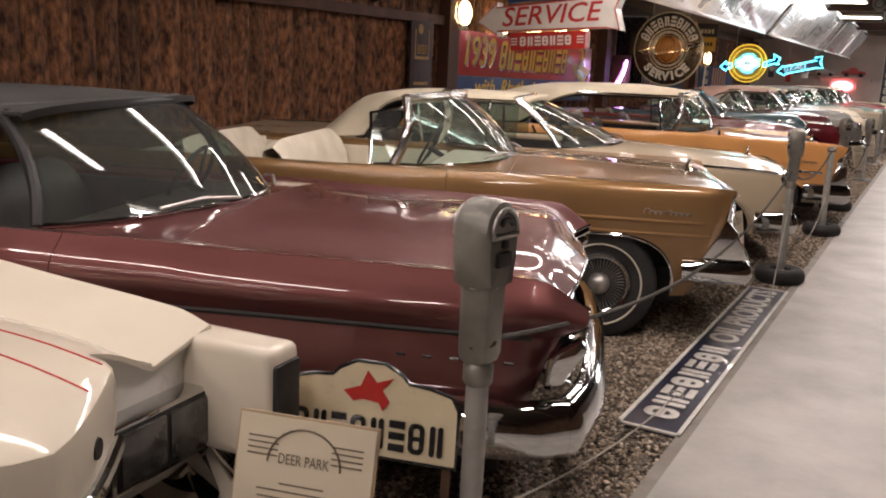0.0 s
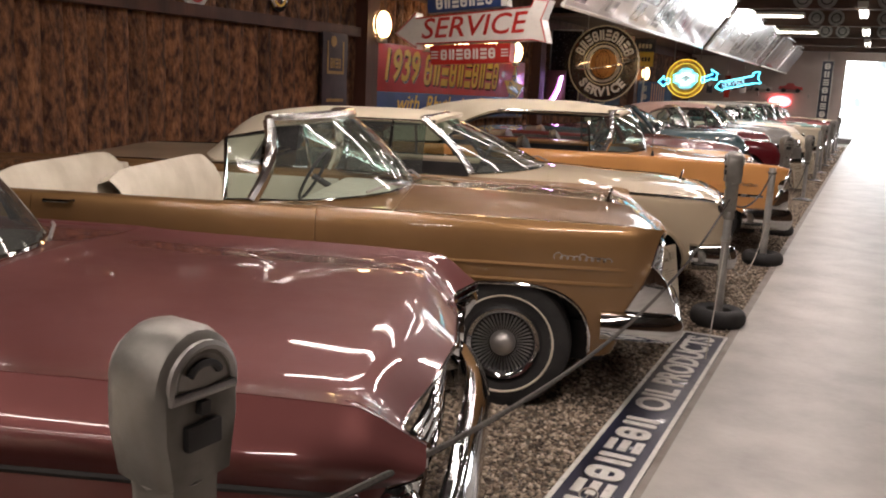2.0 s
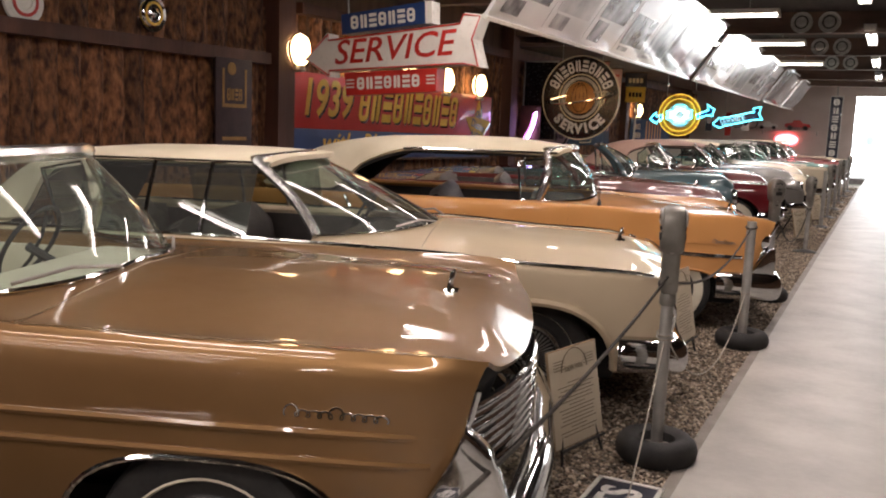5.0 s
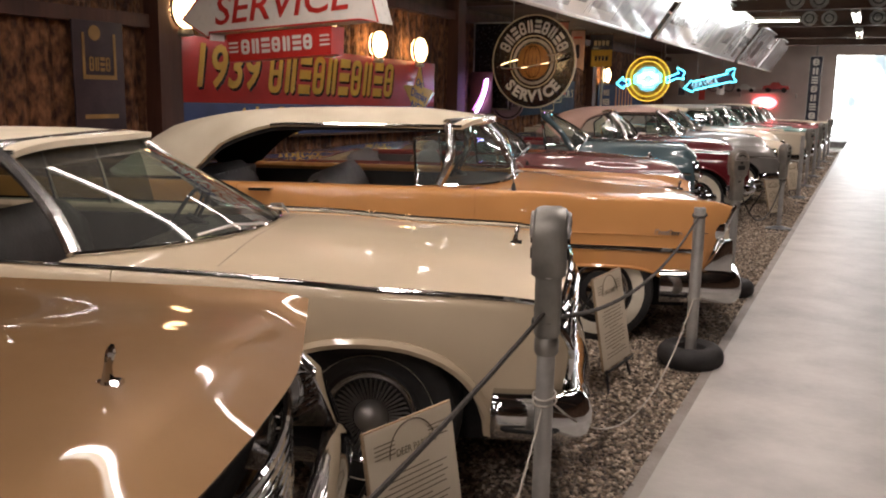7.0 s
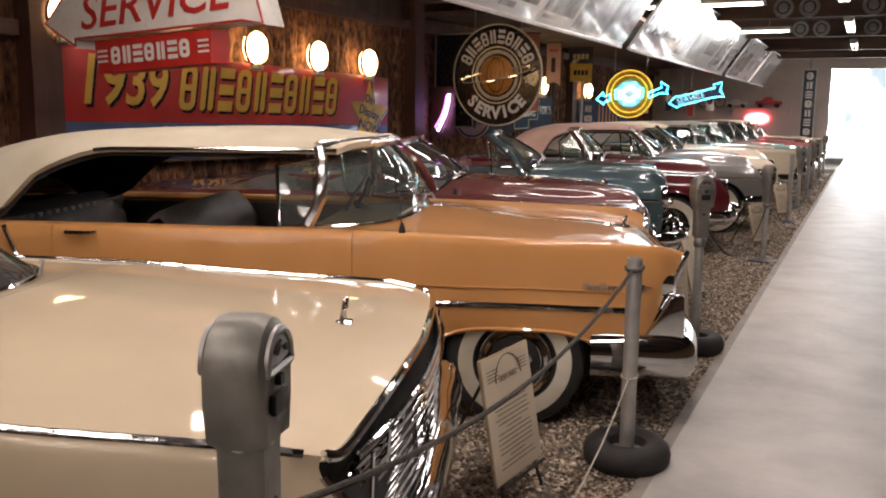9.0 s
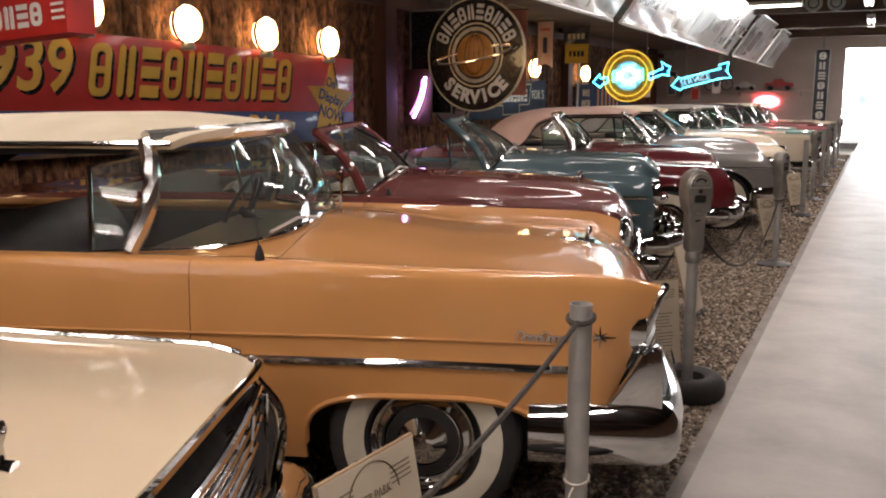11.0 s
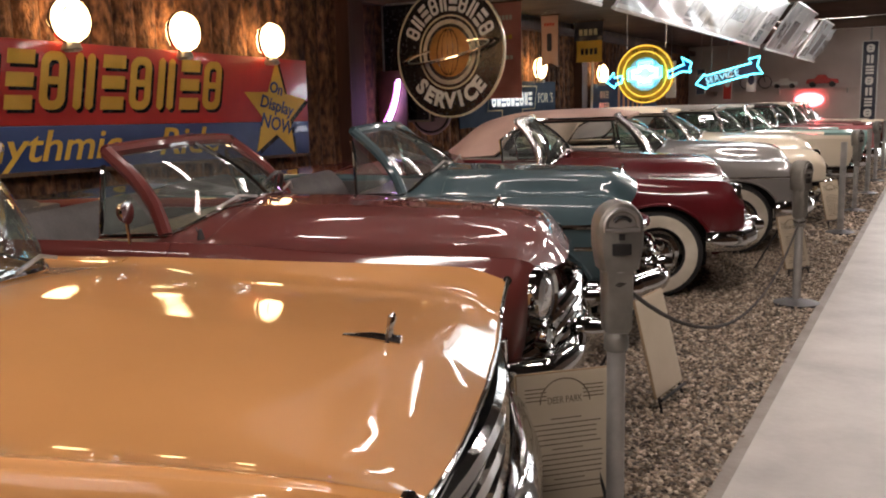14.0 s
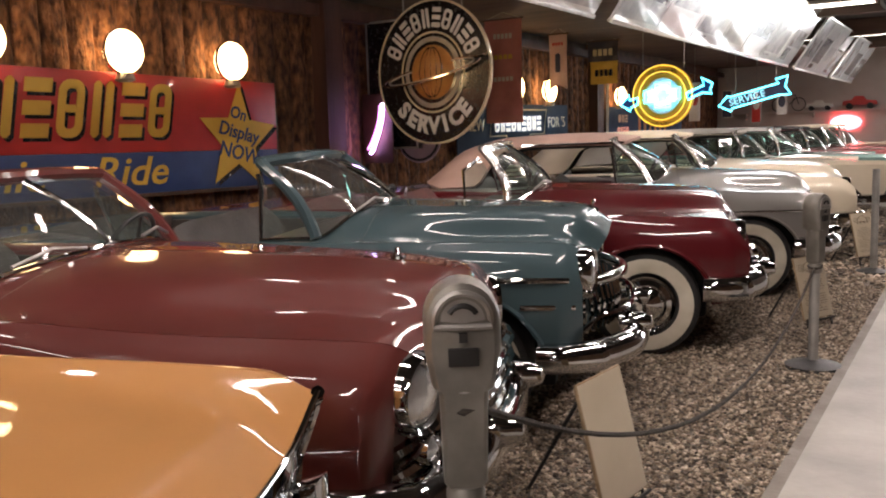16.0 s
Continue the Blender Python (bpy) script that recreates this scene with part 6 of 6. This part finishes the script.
for k, (x, y, z, h) in enumerate(((-5.1, 28.5, 2.0, 0.8), (-4.7, 29.6, 1.95, 0.6), (-4.3, 30.6, 1.9, 0.75), (-3.9, 31.4, 1.95, 0.5))):
    s = bevel_sign("small_sign", "small narrow pale enamel sign hung from the roof", across(x, y, z), 0.22, h, 0.02, (WHITE, SIGN_NAVY, SIGN_RED, WHITE)[k], WHITE, 0.015)
    part("oval", moved(plate_bm([(a * 0.8, b * 1.3) for a, b in disc_outline(0.10, 20)], 0.004), pose(0, 0.05, 0.002)), (SIGN_RED, WHITE, WHITE, SIGN_NAVY)[k], s)
    part("hanger", tube([(0, h / 2, -0.01), (0, CEIL_Z - z - 0.44, -0.01)], 0.005, 4), STEEL, s)

# the end wall
shelf = thing("wall_shelf", "pale wooden shelf along the end wall", "shelf", Matrix.Translation((-3.9, 35.86, 1.80)))
part("board", box(-2.3, 2.3, -0.14, 0.13, -0.02, 0.02, 0.004), PLASTER, shelf)
for x in (-1.8, 0, 1.8):
    part("bracket", box(x - 0.015, x + 0.015, -0.10, 0.13, -0.16, -0.021), STEEL, shelf)


def toy_car(x, mat, label, s=1.0):
    t = thing("toy_car", label, "toy", Matrix.Translation((x, 35.80, 1.82)), "toys on the end wall shelf")
    prof = [(-.42, .10), (-.40, .22), (-.2, .24), (-.12, .34), (.08, .34), (.16, .24), (.40, .21), (.43, .10)]
    bm = plate_bm([(a * s, b * s) for a, b in prof], 0.22 * s)
    part("body", moved(bm, pose(0, 0.11 * s, 0, 90)), mat, t)
    for a in (-.25, .26):
        for b in (-.11, .11):
            part("wheel", moved(lathe([(0, -.02), (.08 * s, -.02), (.08 * s, .02), (0, .02)], 16, "Y"), pose(a * s, b * s, 0.08 * s)), RUBBER, t)


toy_car(-2.75, SIGN_RED, "red toy pedal car on the shelf")
toy_car(-3.75, WHITE, "cream toy pedal car on the shelf", 0.8)
bike = thing("toy_bicycle", "small dark old bicycle on the shelf", "bicycle", Matrix.Translation((-4.55, 35.82, 1.82)), "toys on the end wall shelf")
for x in (-0.26, 0.26):
    part("wheel", moved(lathe([(0.17, -.01), (0.19, 0), (0.17, .01), (0.165, 0), (0.17, -.01)], 24, "Y"), pose(x, 0, 0.19)), BLACK, bike)
part("bike_frame", tube([(-0.26, 0, 0.19), (-0.08, 0, 0.42), (0.18, 0, 0.44), (0.02, 0, 0.18), (-0.08, 0, 0.42), (0.18, 0, 0.44), (0.26, 0, 0.19)], 0.012, 6), BLACK, bike)
oval = thing("neon_sign", "glowing red oval neon sign on the end wall", "neon sign", across(-3.1, 35.995, 1.47))
part("oval_tube", tube([(0.36 * math.cos(a), 0.17 * math.sin(a), 0.04) for a in [2 * math.pi * q / 30 for q in range(30)]], 0.035, 6, True), NEON_R, oval)
part("face", moved(plate_bm([(x * 2.0, y) for x, y in disc_outline(0.15, 28)], 0.03), pose(0, 0, 0)), glow("red_glow_glass", (1.0, 0.30, 0.30), 5.0), oval)
vert = bevel_sign("vertical_sign", "tall narrow navy enamel sign with white marks", across(-1.55, 35.6, 1.95), 0.42, 2.15, 0.10, SIGN_NAVY, WHITE, 0.025)
for k in range(7):
    part("name_shape", moved(name_shape(k, 0.20, 0.22, 0.0), pose(0, 0.87 - k * 0.29, 0.003)), WHITE, vert, smooth=False)
part("bracket", box(-0.03, 0.03, 1.07, CEIL_Z - 1.96, -0.07, -0.04), STEEL, vert)

# ---- things along the walkway edge ----
def meter_head(t, z):
    """The head of a parking meter: rounded housing, dial window, coin slot plate; its face looks to +y of the thing."""
    prof = []
    for k in range(13):
        a = math.pi * k / 12
        prof.append((0.076 * math.cos(a), z + 0.345 + 0.083 * math.sin(a)))
    prof += [(-0.076, z + 0.29), (-0.062, z + 0.215), (-0.050, z + 0.203), (-0.048, z + 0.19), (-0.044, z + 0.012), (-0.034, z), (0.034, z), (0.044, z + 0.012), (0.048, z + 0.19), (0.050, z + 0.203), (0.062, z + 0.215), (0.076, z + 0.29)]
    rows = []
    for f, d in ((0.80, -0.055), (0.94, -0.046), (1.0, -0.026), (1.0, 0.026), (0.94, 0.046), (0.80, 0.055)):
        rows.append([(x * f, d * (0.76 if zz < z + 0.21 else 1.0), z + 0.2 + (zz - z - 0.2) * (1 - (1 - f) * 0.45)) for x, zz in prof])
    bm = grid_bm(rows, close_v=True)
    bm.verts.ensure_lookup_table()
    n = len(prof)
    bm.faces.new([bm.verts[k] for k in range(n)])
    bm.faces.new([bm.verts[len(bm.verts) - n + k] for k in range(n)])
    head = part("meter_head", bm, CAST, t, "grey cast metal meter head")
    for s in (-1, 1):
        ring = [(0.054 * math.cos(a), s * 0.057, z + 0.352 + 0.052 * math.sin(a)) for a in [math.pi * q / 12 for q in range(13)]]
        part("dial_frame", tube(ring + [(-0.056, s * 0.057, z + 0.338), (0.056, s * 0.057, z + 0.338)], 0.007, 6, True), STEEL, head)
        part("dial_glass", raw([(0, s * 0.0565, z + 0.34)] + [(x * 0.95, s * 0.0565, zz) for x, _, zz in ring], [(0, k, k + 1) for k in range(1, 13)]), CAST, head, smooth=False)
        part("dial_back", raw([(0, s * 0.0575, z + 0.345)] + [(x * 0.8, s * 0.0575, z + 0.345 + (zz - z - 0.345) * 0.8) for x, _, zz in ring], [(0, k, k + 1) for k in range(1, 13)]), STEEL, head, smooth=False)
        part("dial_slot", tube([(0.030 * math.cos(a), s * 0.060, z + 0.350 + 0.030 * math.sin(a)) for a in [0.5 + 2.1 * q / 10 for q in range(11)]], 0.006, 6), BLACK, head)
        part("coin_plate", box(-0.03, 0.03, s * 0.056 - 0.006, s * 0.056 + 0.006, z + 0.260, z + 0.296, 0.003), BLACK, head)
        part("slot", box(-0.008, 0.008, s * 0.057 - 0.006, s * 0.057 + 0.006, z + 0.308, z + 0.326), BLACK, head)
    part("seam", tube([(0.048 * math.cos(a), 0.040 * math.sin(a), z + 0.203) for a in [2 * math.pi * q / 16 for q in range(16)]], 0.005, 5, True), STEEL, head)
    part("yellow_tag", box(-0.012, 0.036, 0.036, 0.0435, z + 0.155, z + 0.176), SIGN_YELLOW, head)
    part("lock", moved(lathe([(0.016, 0), (0.016, 0.012), (0, 0.014)], 14, "Y"), pose(0, 0.038, z + 0.045)), BLACK, head)


def barrier_post(x, y, top, base, meter=True, lean=(0, 0), turn=25):
    kind = "old grey parking meter post" if meter else "grey galvanised pipe barrier post"
    foot = {"tyre": " set in a small black tyre", "disc": " on a round steel base", "plain": " standing in the gravel"}[base]
    t = thing("parking_meter" if meter else "barrier_post", kind + foot, "parking meter" if meter else "post", pose(x, y, -0.012, lean[0], lean[1], turn), "barrier posts along the walkway")
    h = top - 0.43 if meter else top
    if meter:
        part("post", tube([(0, 0, 0), (0, 0, h + 0.02)], 0.030, 14), GALV, t)
        meter_head(t, h)
        part("neck", moved(lathe([(0.034, 0), (0.040, 0.01), (0.040, 0.05), (0.034, 0.06)], 16), pose(0, 0, h - 0.06)), CAST, t)
    else:
        part("post", lathe([(0.0, 0.0), (0.034, 0), (0.034, h), (0.029, h), (0.029, h - 0.12), (0, h - 0.12)], 18), GALV, t)
    if base == "tyre":
        part("base_tyre", lathe([(0.07, 0.02), (0.13, 0.0), (0.178, 0.012), (0.197, 0.04), (0.200, 0.075), (0.190, 0.108), (0.165, 0.132), (0.13, 0.138), (0.09, 0.12), (0.07, 0.02)], 36), RUBBER, t, "small black rubber tyre base")
        part("base_fill", lathe([(0, 0.075), (0.085, 0.078)], 20), EDGE, t)
    elif base == "disc":
        part("base_plate", lathe([(0, 0.0), (0.165, 0.0), (0.165, 0.018), (0.10, 0.032), (0.04, 0.05), (0, 0.05)], 32), BLACK, t, "round dark steel base")
    return t


POSTS = [(-0.658, 0.765, 1.345, "plain", True, (0, 0)), (-0.685, 6.42, 1.28, "tyre", True, (0, 0)), (-0.665, 9.13, 0.975, "tyre", False, (0, 0)), (-0.735, 11.29, 1.22, "tyre", True, (0, 0)),
         (-0.715, 15.5, 1.08, "disc", True, (0, 0)), (-0.76, 19.4, 1.03, "disc", False, (0, 0)), (-0.78, 21.6, 1.10, "disc", True, (0, 0)), (-0.78, 24.0, 1.03, "disc", False, (0, 0)),
         (-0.80, 26.4, 1.10, "disc", True, (0, 0)), (-0.80, 29.0, 1.03, "disc", False, (0, 0)), (-0.80, 31.5, 1.10, "disc", True, (0, 0))]
for (x, y, top, base, meter, lean), turn in zip(POSTS, (84, 106, 30, 34, 70, 30, 60, 30, 60, 30, 60)):
    barrier_post(x, y, top, base, meter, lean, turn)


def rope(a, b, sag, r, mat, label):
    t = thing("rope", label, "rope", None, "ropes between the barrier posts")
    a, b = Vector(a), Vector(b)
    pts = [a.lerp(b, k / 24) - Vector((0, 0, sag * 4 * (k / 24) * (1 - k / 24))) for k in range(25)]
    part("strand", tube(pts, r, 6), mat, t)
    part("knot", tube([a + Vector((0.038 * math.cos(q), 0.038 * math.sin(q), 0.01 * math.sin(q))) for q in [2 * math.pi * k / 12 for k in range(12)]], r * 1.1, 6, True), mat, t)
    part("knot", tube([b + Vector((0.038 * math.cos(q), 0.038 * math.sin(q), 0.01 * math.sin(q))) for q in [2 * math.pi * k / 12 for k in range(12)]], r * 1.1, 6, True), mat, t)


rope((-0.658, 0.765, 0.96), (-0.685, 6.42, 0.93), 0.27, 0.008, ROPE, "dark rope slung between two parking meters")
rope((-0.685, 6.42, 0.90), (-0.665, 9.13, 0.92), 0.15, 0.008, ROPE, "dark rope slung from a meter to a pipe post")
rope((-0.735, 11.29, 0.95), (-0.715, 15.5, 0.62), 0.42, 0.008, ROPE, "dark slack rope slung between two meters")
rope((-0.658, 0.765, 0.46), (-0.70, 3.2, 0.02), 0.06, 0.004, CORD, "thin pale cord running down to the gravel")
rope((-0.685, 6.42, 0.62), (-0.60, 5.4, 0.0), 0.05, 0.004, CORD, "thin pale cord tied to the meter post")
rope((-0.685, 6.42, 0.64), (-0.665, 9.13, 0.42), 0.40, 0.004, CORD, "thin pale cord hanging in a loop")


def placard(x, y, z_top, w, h, turn, lean=14, plain=False):
    """A framed paper on a board, on a thin black easel."""
    t = thing("placard", "cream printed placard on a thin black easel", "placard", Matrix.Translation((x, y, -0.012)) @ pose(0, 0, 0, 0, 0, turn), "printed placards beside the cars")
    tilt = Matrix.Translation((0, 0, z_top)) @ pose(0, 0, 0, 90 - lean, 0, 0)
    part("board", moved(box(-w / 2, w / 2, -h, 0, -0.012, 0, 0.003), tilt), BOARD_WOOD, t, "pale wooden backing board")
    part("paper", moved(box(-w / 2 + 0.006, w / 2 - 0.006, -h + 0.006, -0.006, 0.001, 0.003), tilt), PAPER, t, "printed cream paper")
    if not plain:
        bm = bmesh.new()
        rnd = random.Random(int(y * 10))
        for k in range(15):
            yy = -h * (0.36 + 0.038 * k)
            ln = w * rnd.uniform(.30, .37) if k % 6 else w * 0.16
            box(-ln, ln, yy, yy + 0.004, 0.004, 0.0046, bm=bm)
        for s in (-1, 1):
            for k in range(4):
                box(s * w * 0.30 - w * 0.11, s * w * 0.30 + w * 0.11, -0.06 - 0.014 * k, -0.056 - 0.014 * k, 0.004, 0.0046, bm=bm)
        tagged(part("small_print", moved(bm, tilt), INK, t, smooth=False), kind="stuff")
        arch = [(0.26 * w * math.cos(a), -0.115 + 0.24 * w * math.sin(a), 0.005) for a in [math.pi * q / 14 for q in range(15)]]
        part("print_arch", moved(tube(arch, 0.0025, 4), tilt), INK, t)
        lettered_bm = text_bm("DEER PARK", 0.036, 0.001, 0, w * 0.36)
        part("heading", moved(lettered_bm, tilt @ pose(0, -0.105, 0.0045)), INK, t, smooth=False)
    for s in (-1, 1):
        part("easel_leg", tube([(s * 0.05, 0.03, z_top - 0.02), (s * w * 0.42, -0.03 - math.sin(radians(lean)) * h * 0.9, 0.0)], 0.008, 6), BLACK, t)
    part("easel_leg", tube([(0, 0.03, z_top - 0.02), (0, 0.34, 0.0)], 0.008, 6), BLACK, t)
    part("easel_ledge", tube([(-w * 0.45, -math.sin(radians(lean)) * h - 0.02, z_top - h * 0.985), (w * 0.45, -math.sin(radians(lean)) * h - 0.02, z_top - h * 0.985)], 0.008, 6), BLACK, t)


placard(-0.92, 0.40, 0.82, 0.36, 0.46, 14)
placard(-1.10, 6.25, 0.56, 0.44, 0.48, 76, 10)
placard(-1.06, 8.56, 0.64, 0.42, 0.52, 84, 10)
placard(-1.00, 11.50, 0.57, 0.37, 0.48, 44, 8)
placard(-1.10, 12.93, 0.56, 0.36, 0.50, 84, 14, True)
placard(-0.95, 16.7, 0.52, 0.33, 0.46, 62)
placard(-0.95, 19.9, 0.55, 0.33, 0.46, 60)

# round-shouldered oil sign leaning by the burgundy car
oil = thing("oil_sign", "cream enamel oil sign with a red winged emblem", "sign", across(-1.10, 0.93, 0.61, 14) @ pose(0, 0, 0, -6, 0, 0))
ow, oh = 0.56, 0.29
outl = [(-ow / 2, -oh / 2), (ow / 2, -oh / 2), (ow / 2, oh * 0.10), (ow * 0.46, oh * 0.24), (ow * 0.34, oh * 0.30), (ow * 0.22, oh * 0.32), (ow * 0.18, oh * 0.40), (ow * 0.08, oh * 0.50), (-ow * 0.08, oh * 0.50), (-ow * 0.18, oh * 0.40),
        (-ow * 0.22, oh * 0.32), (-ow * 0.34, oh * 0.30), (-ow * 0.46, oh * 0.24), (-ow / 2, oh * 0.10)]
part("plate", moved(plate_bm(outl, 0.012), pose(0, 0, -0.012)), CREAM_SIGN, oil, smooth=False)
part("rim", tube([(x, y, -0.004) for x, y in outl], 0.007, 6, True), SIGN_BLACK, oil)
barred(oil, 8, 0.50, 0.095, 0, -oh * 0.24, SIGN_BLACK)
wing = [(-0.085, 0.03), (-0.03, 0.05), (-0.01, 0.10), (0.02, 0.065), (0.075, 0.085), (0.04, 0.045), (0.065, 0.01), (0.045, -0.02), (0.03, 0.005), (-0.02, 0.01), (-0.05, 0.0)]
part("emblem", moved(plate_bm(wing, 0.003), pose(0.0, 0.02, 0.001)), SIGN_RED, oil, "red winged emblem", smooth=False)
for s in (-1, 1):
    part("leg", box(s * 0.25 - 0.012, s * 0.25 + 0.012, -0.625, -oh / 2, -0.03, -0.013), BATTEN, oil)

# long enamel plate lying on the gravel by the slab
plate = thing("floor_sign", "long navy enamel plate with white lettering on the gravel", "sign", Matrix.Translation((-0.70, 4.36, 0.012)) @ pose(0, 0, 0, 0, 0, 90))
PW, PH = 3.32, 0.305
part("panel", box(-PW / 2, PW / 2, -PH / 2, PH / 2, -0.02, 0, 0.003), SIGN_NAVY, plate)
bm = bmesh.new()
for x0, x1, y0, y1 in ((-PW / 2, PW / 2, PH / 2 - 0.022, PH / 2), (-PW / 2, PW / 2, -PH / 2, -PH / 2 + 0.022), (-PW / 2, -PW / 2 + 0.022, -PH / 2, PH / 2), (PW / 2 - 0.022, PW / 2, -PH / 2, PH / 2)):
    box(x0, x1, y0, y1, -0.006, 0.004, bm=bm)
part("border", bm, WHITE, plate, "white enamel border", smooth=False)
barred(plate, 8, 1.36, 0.17, -0.83, 0, WHITE, 0.002)
lettered(plate, "OIL", 0.25, 0.17, 0, WHITE, 0.002, 0, 0.40, 0.006)
lettered(plate, "PRODUCTS", 0.25, 1.00, 0, WHITE, 0.002, 0, 1.14, 0.006)

# ---- bark slabs and gravel ----
SLABS = [slab_mesh(0.27, -0.06, 2.20, 40 + k) for k in range(9)]
TALL = [slab_mesh(0.27, -0.06, 2.86, 60 + k) for k in range(9)]
UPPER = [slab_mesh(0.34, 2.33, CEIL_Z, 80 + k) for k in range(5)]
rnd = random.Random(7)
y = HALL_Y0 + 0.13
while y < HALL_Y1 - 0.2:
    ob = new("slab", rnd.choice(SLABS if y < 10.65 else TALL))
    ob.parent = wall_west
    ob.location = (WALL_X - 0.036, y, 0)
    y += 0.255
y = HALL_Y0 + 0.2
while y < 10.7:
    ob = new("slab", rnd.choice(UPPER))
    ob.parent = wall_west
    ob.location = (WALL_X - 0.036, y, 0)
    y += 0.32


def pebbles(count, x0, x1, y0, y1, size, seed, name):
    """Loose stones: squashed, randomly turned eight-cornered lumps lying in the bed."""
    g = np.random.default_rng(seed)
    base = np.array([(-1, -1, -.7), (1, -1, -.6), (1, 1, -.7), (-1, 1, -.6), (-.7, -.6, .7), (.6, -.8, .6), (.8, .6, .7), (-.6, .7, .6)], float)
    quads = np.array([(0, 3, 2, 1), (4, 5, 6, 7), (0, 1, 5, 4), (1, 2, 6, 5), (2, 3, 7, 6), (3, 0, 4, 7)])
    a = g.uniform(0, 2 * np.pi, count)
    s = size * g.uniform(0.55, 1.25, (count, 1, 1)) * np.stack([g.uniform(.7, 1.3, count), g.uniform(.6, 1.0, count), g.uniform(.35, .7, count)], 1)[:, None, :]
    p = (base[None] + g.uniform(-.22, .22, (count, 8, 3))) * s
    tilt = g.uniform(-.4, .4, count)
    x, yy, z = p[..., 0], p[..., 1], p[..., 2] + p[..., 0] * tilt[:, None]
    c, sn = np.cos(a)[:, None], np.sin(a)[:, None]
    pos = np.stack([x * c - yy * sn + g.uniform(x0, x1, count)[:, None], x * sn + yy * c + g.uniform(y0, y1, count)[:, None], z + g.uniform(-0.012, 0.004, count)[:, None]], -1).reshape(-1, 3)
    faces = (quads[None] + (np.arange(count) * 8)[:, None, None]).reshape(-1, 4)
    me = bpy.data.meshes.new(name)
    me.from_pydata(pos.tolist(), [], faces.tolist())
    me.materials.append(STONES)
    return new(name, me)


STONES, tt, bb = node_mat("mixed_gravel")
geo = tt.nodes.new("ShaderNodeNewGeometry")
rp = tt.nodes.new("ShaderNodeValToRGB")
els = rp.color_ramp.elements
els[0].position, els[0].color = 0.0, (0.062, 0.05, 0.04, 1)
els[1].position, els[1].color = 1.0, (0.66, 0.57, 0.45, 1)
for pos_, c_ in ((0.35, (0.18, 0.138, 0.10)), (0.6, (0.34, 0.268, 0.196)), (0.85, (0.49, 0.40, 0.30))):
    e_ = els.new(pos_)
    e_.color = (*c_, 1)
tt.links.new(geo.outputs["Random Per Island"], rp.inputs["Fac"])
tt.links.new(rp.outputs["Color"], bb.inputs["Base Color"])
bb.inputs["Roughness"].default_value = 0.8
for args in ((42000, -1.9, KERB_X - 0.055, 0.2, 9.0, 0.0100, 1, "gravel"), (54000, -2.4, KERB_X - 0.055, 9.0, 18.5, 0.0100, 2, "gravel"), (15000, -2.6, KERB_X - 0.06, 18.5, 34.0, 0.022, 3, "gravel"), (9000, -4.5, -1.9, 2.0, 14.0, 0.017, 4, "gravel")):
    tagged(pebbles(*args), "loose brown, grey and cream gravel stones", "gravel", "", "stuff")
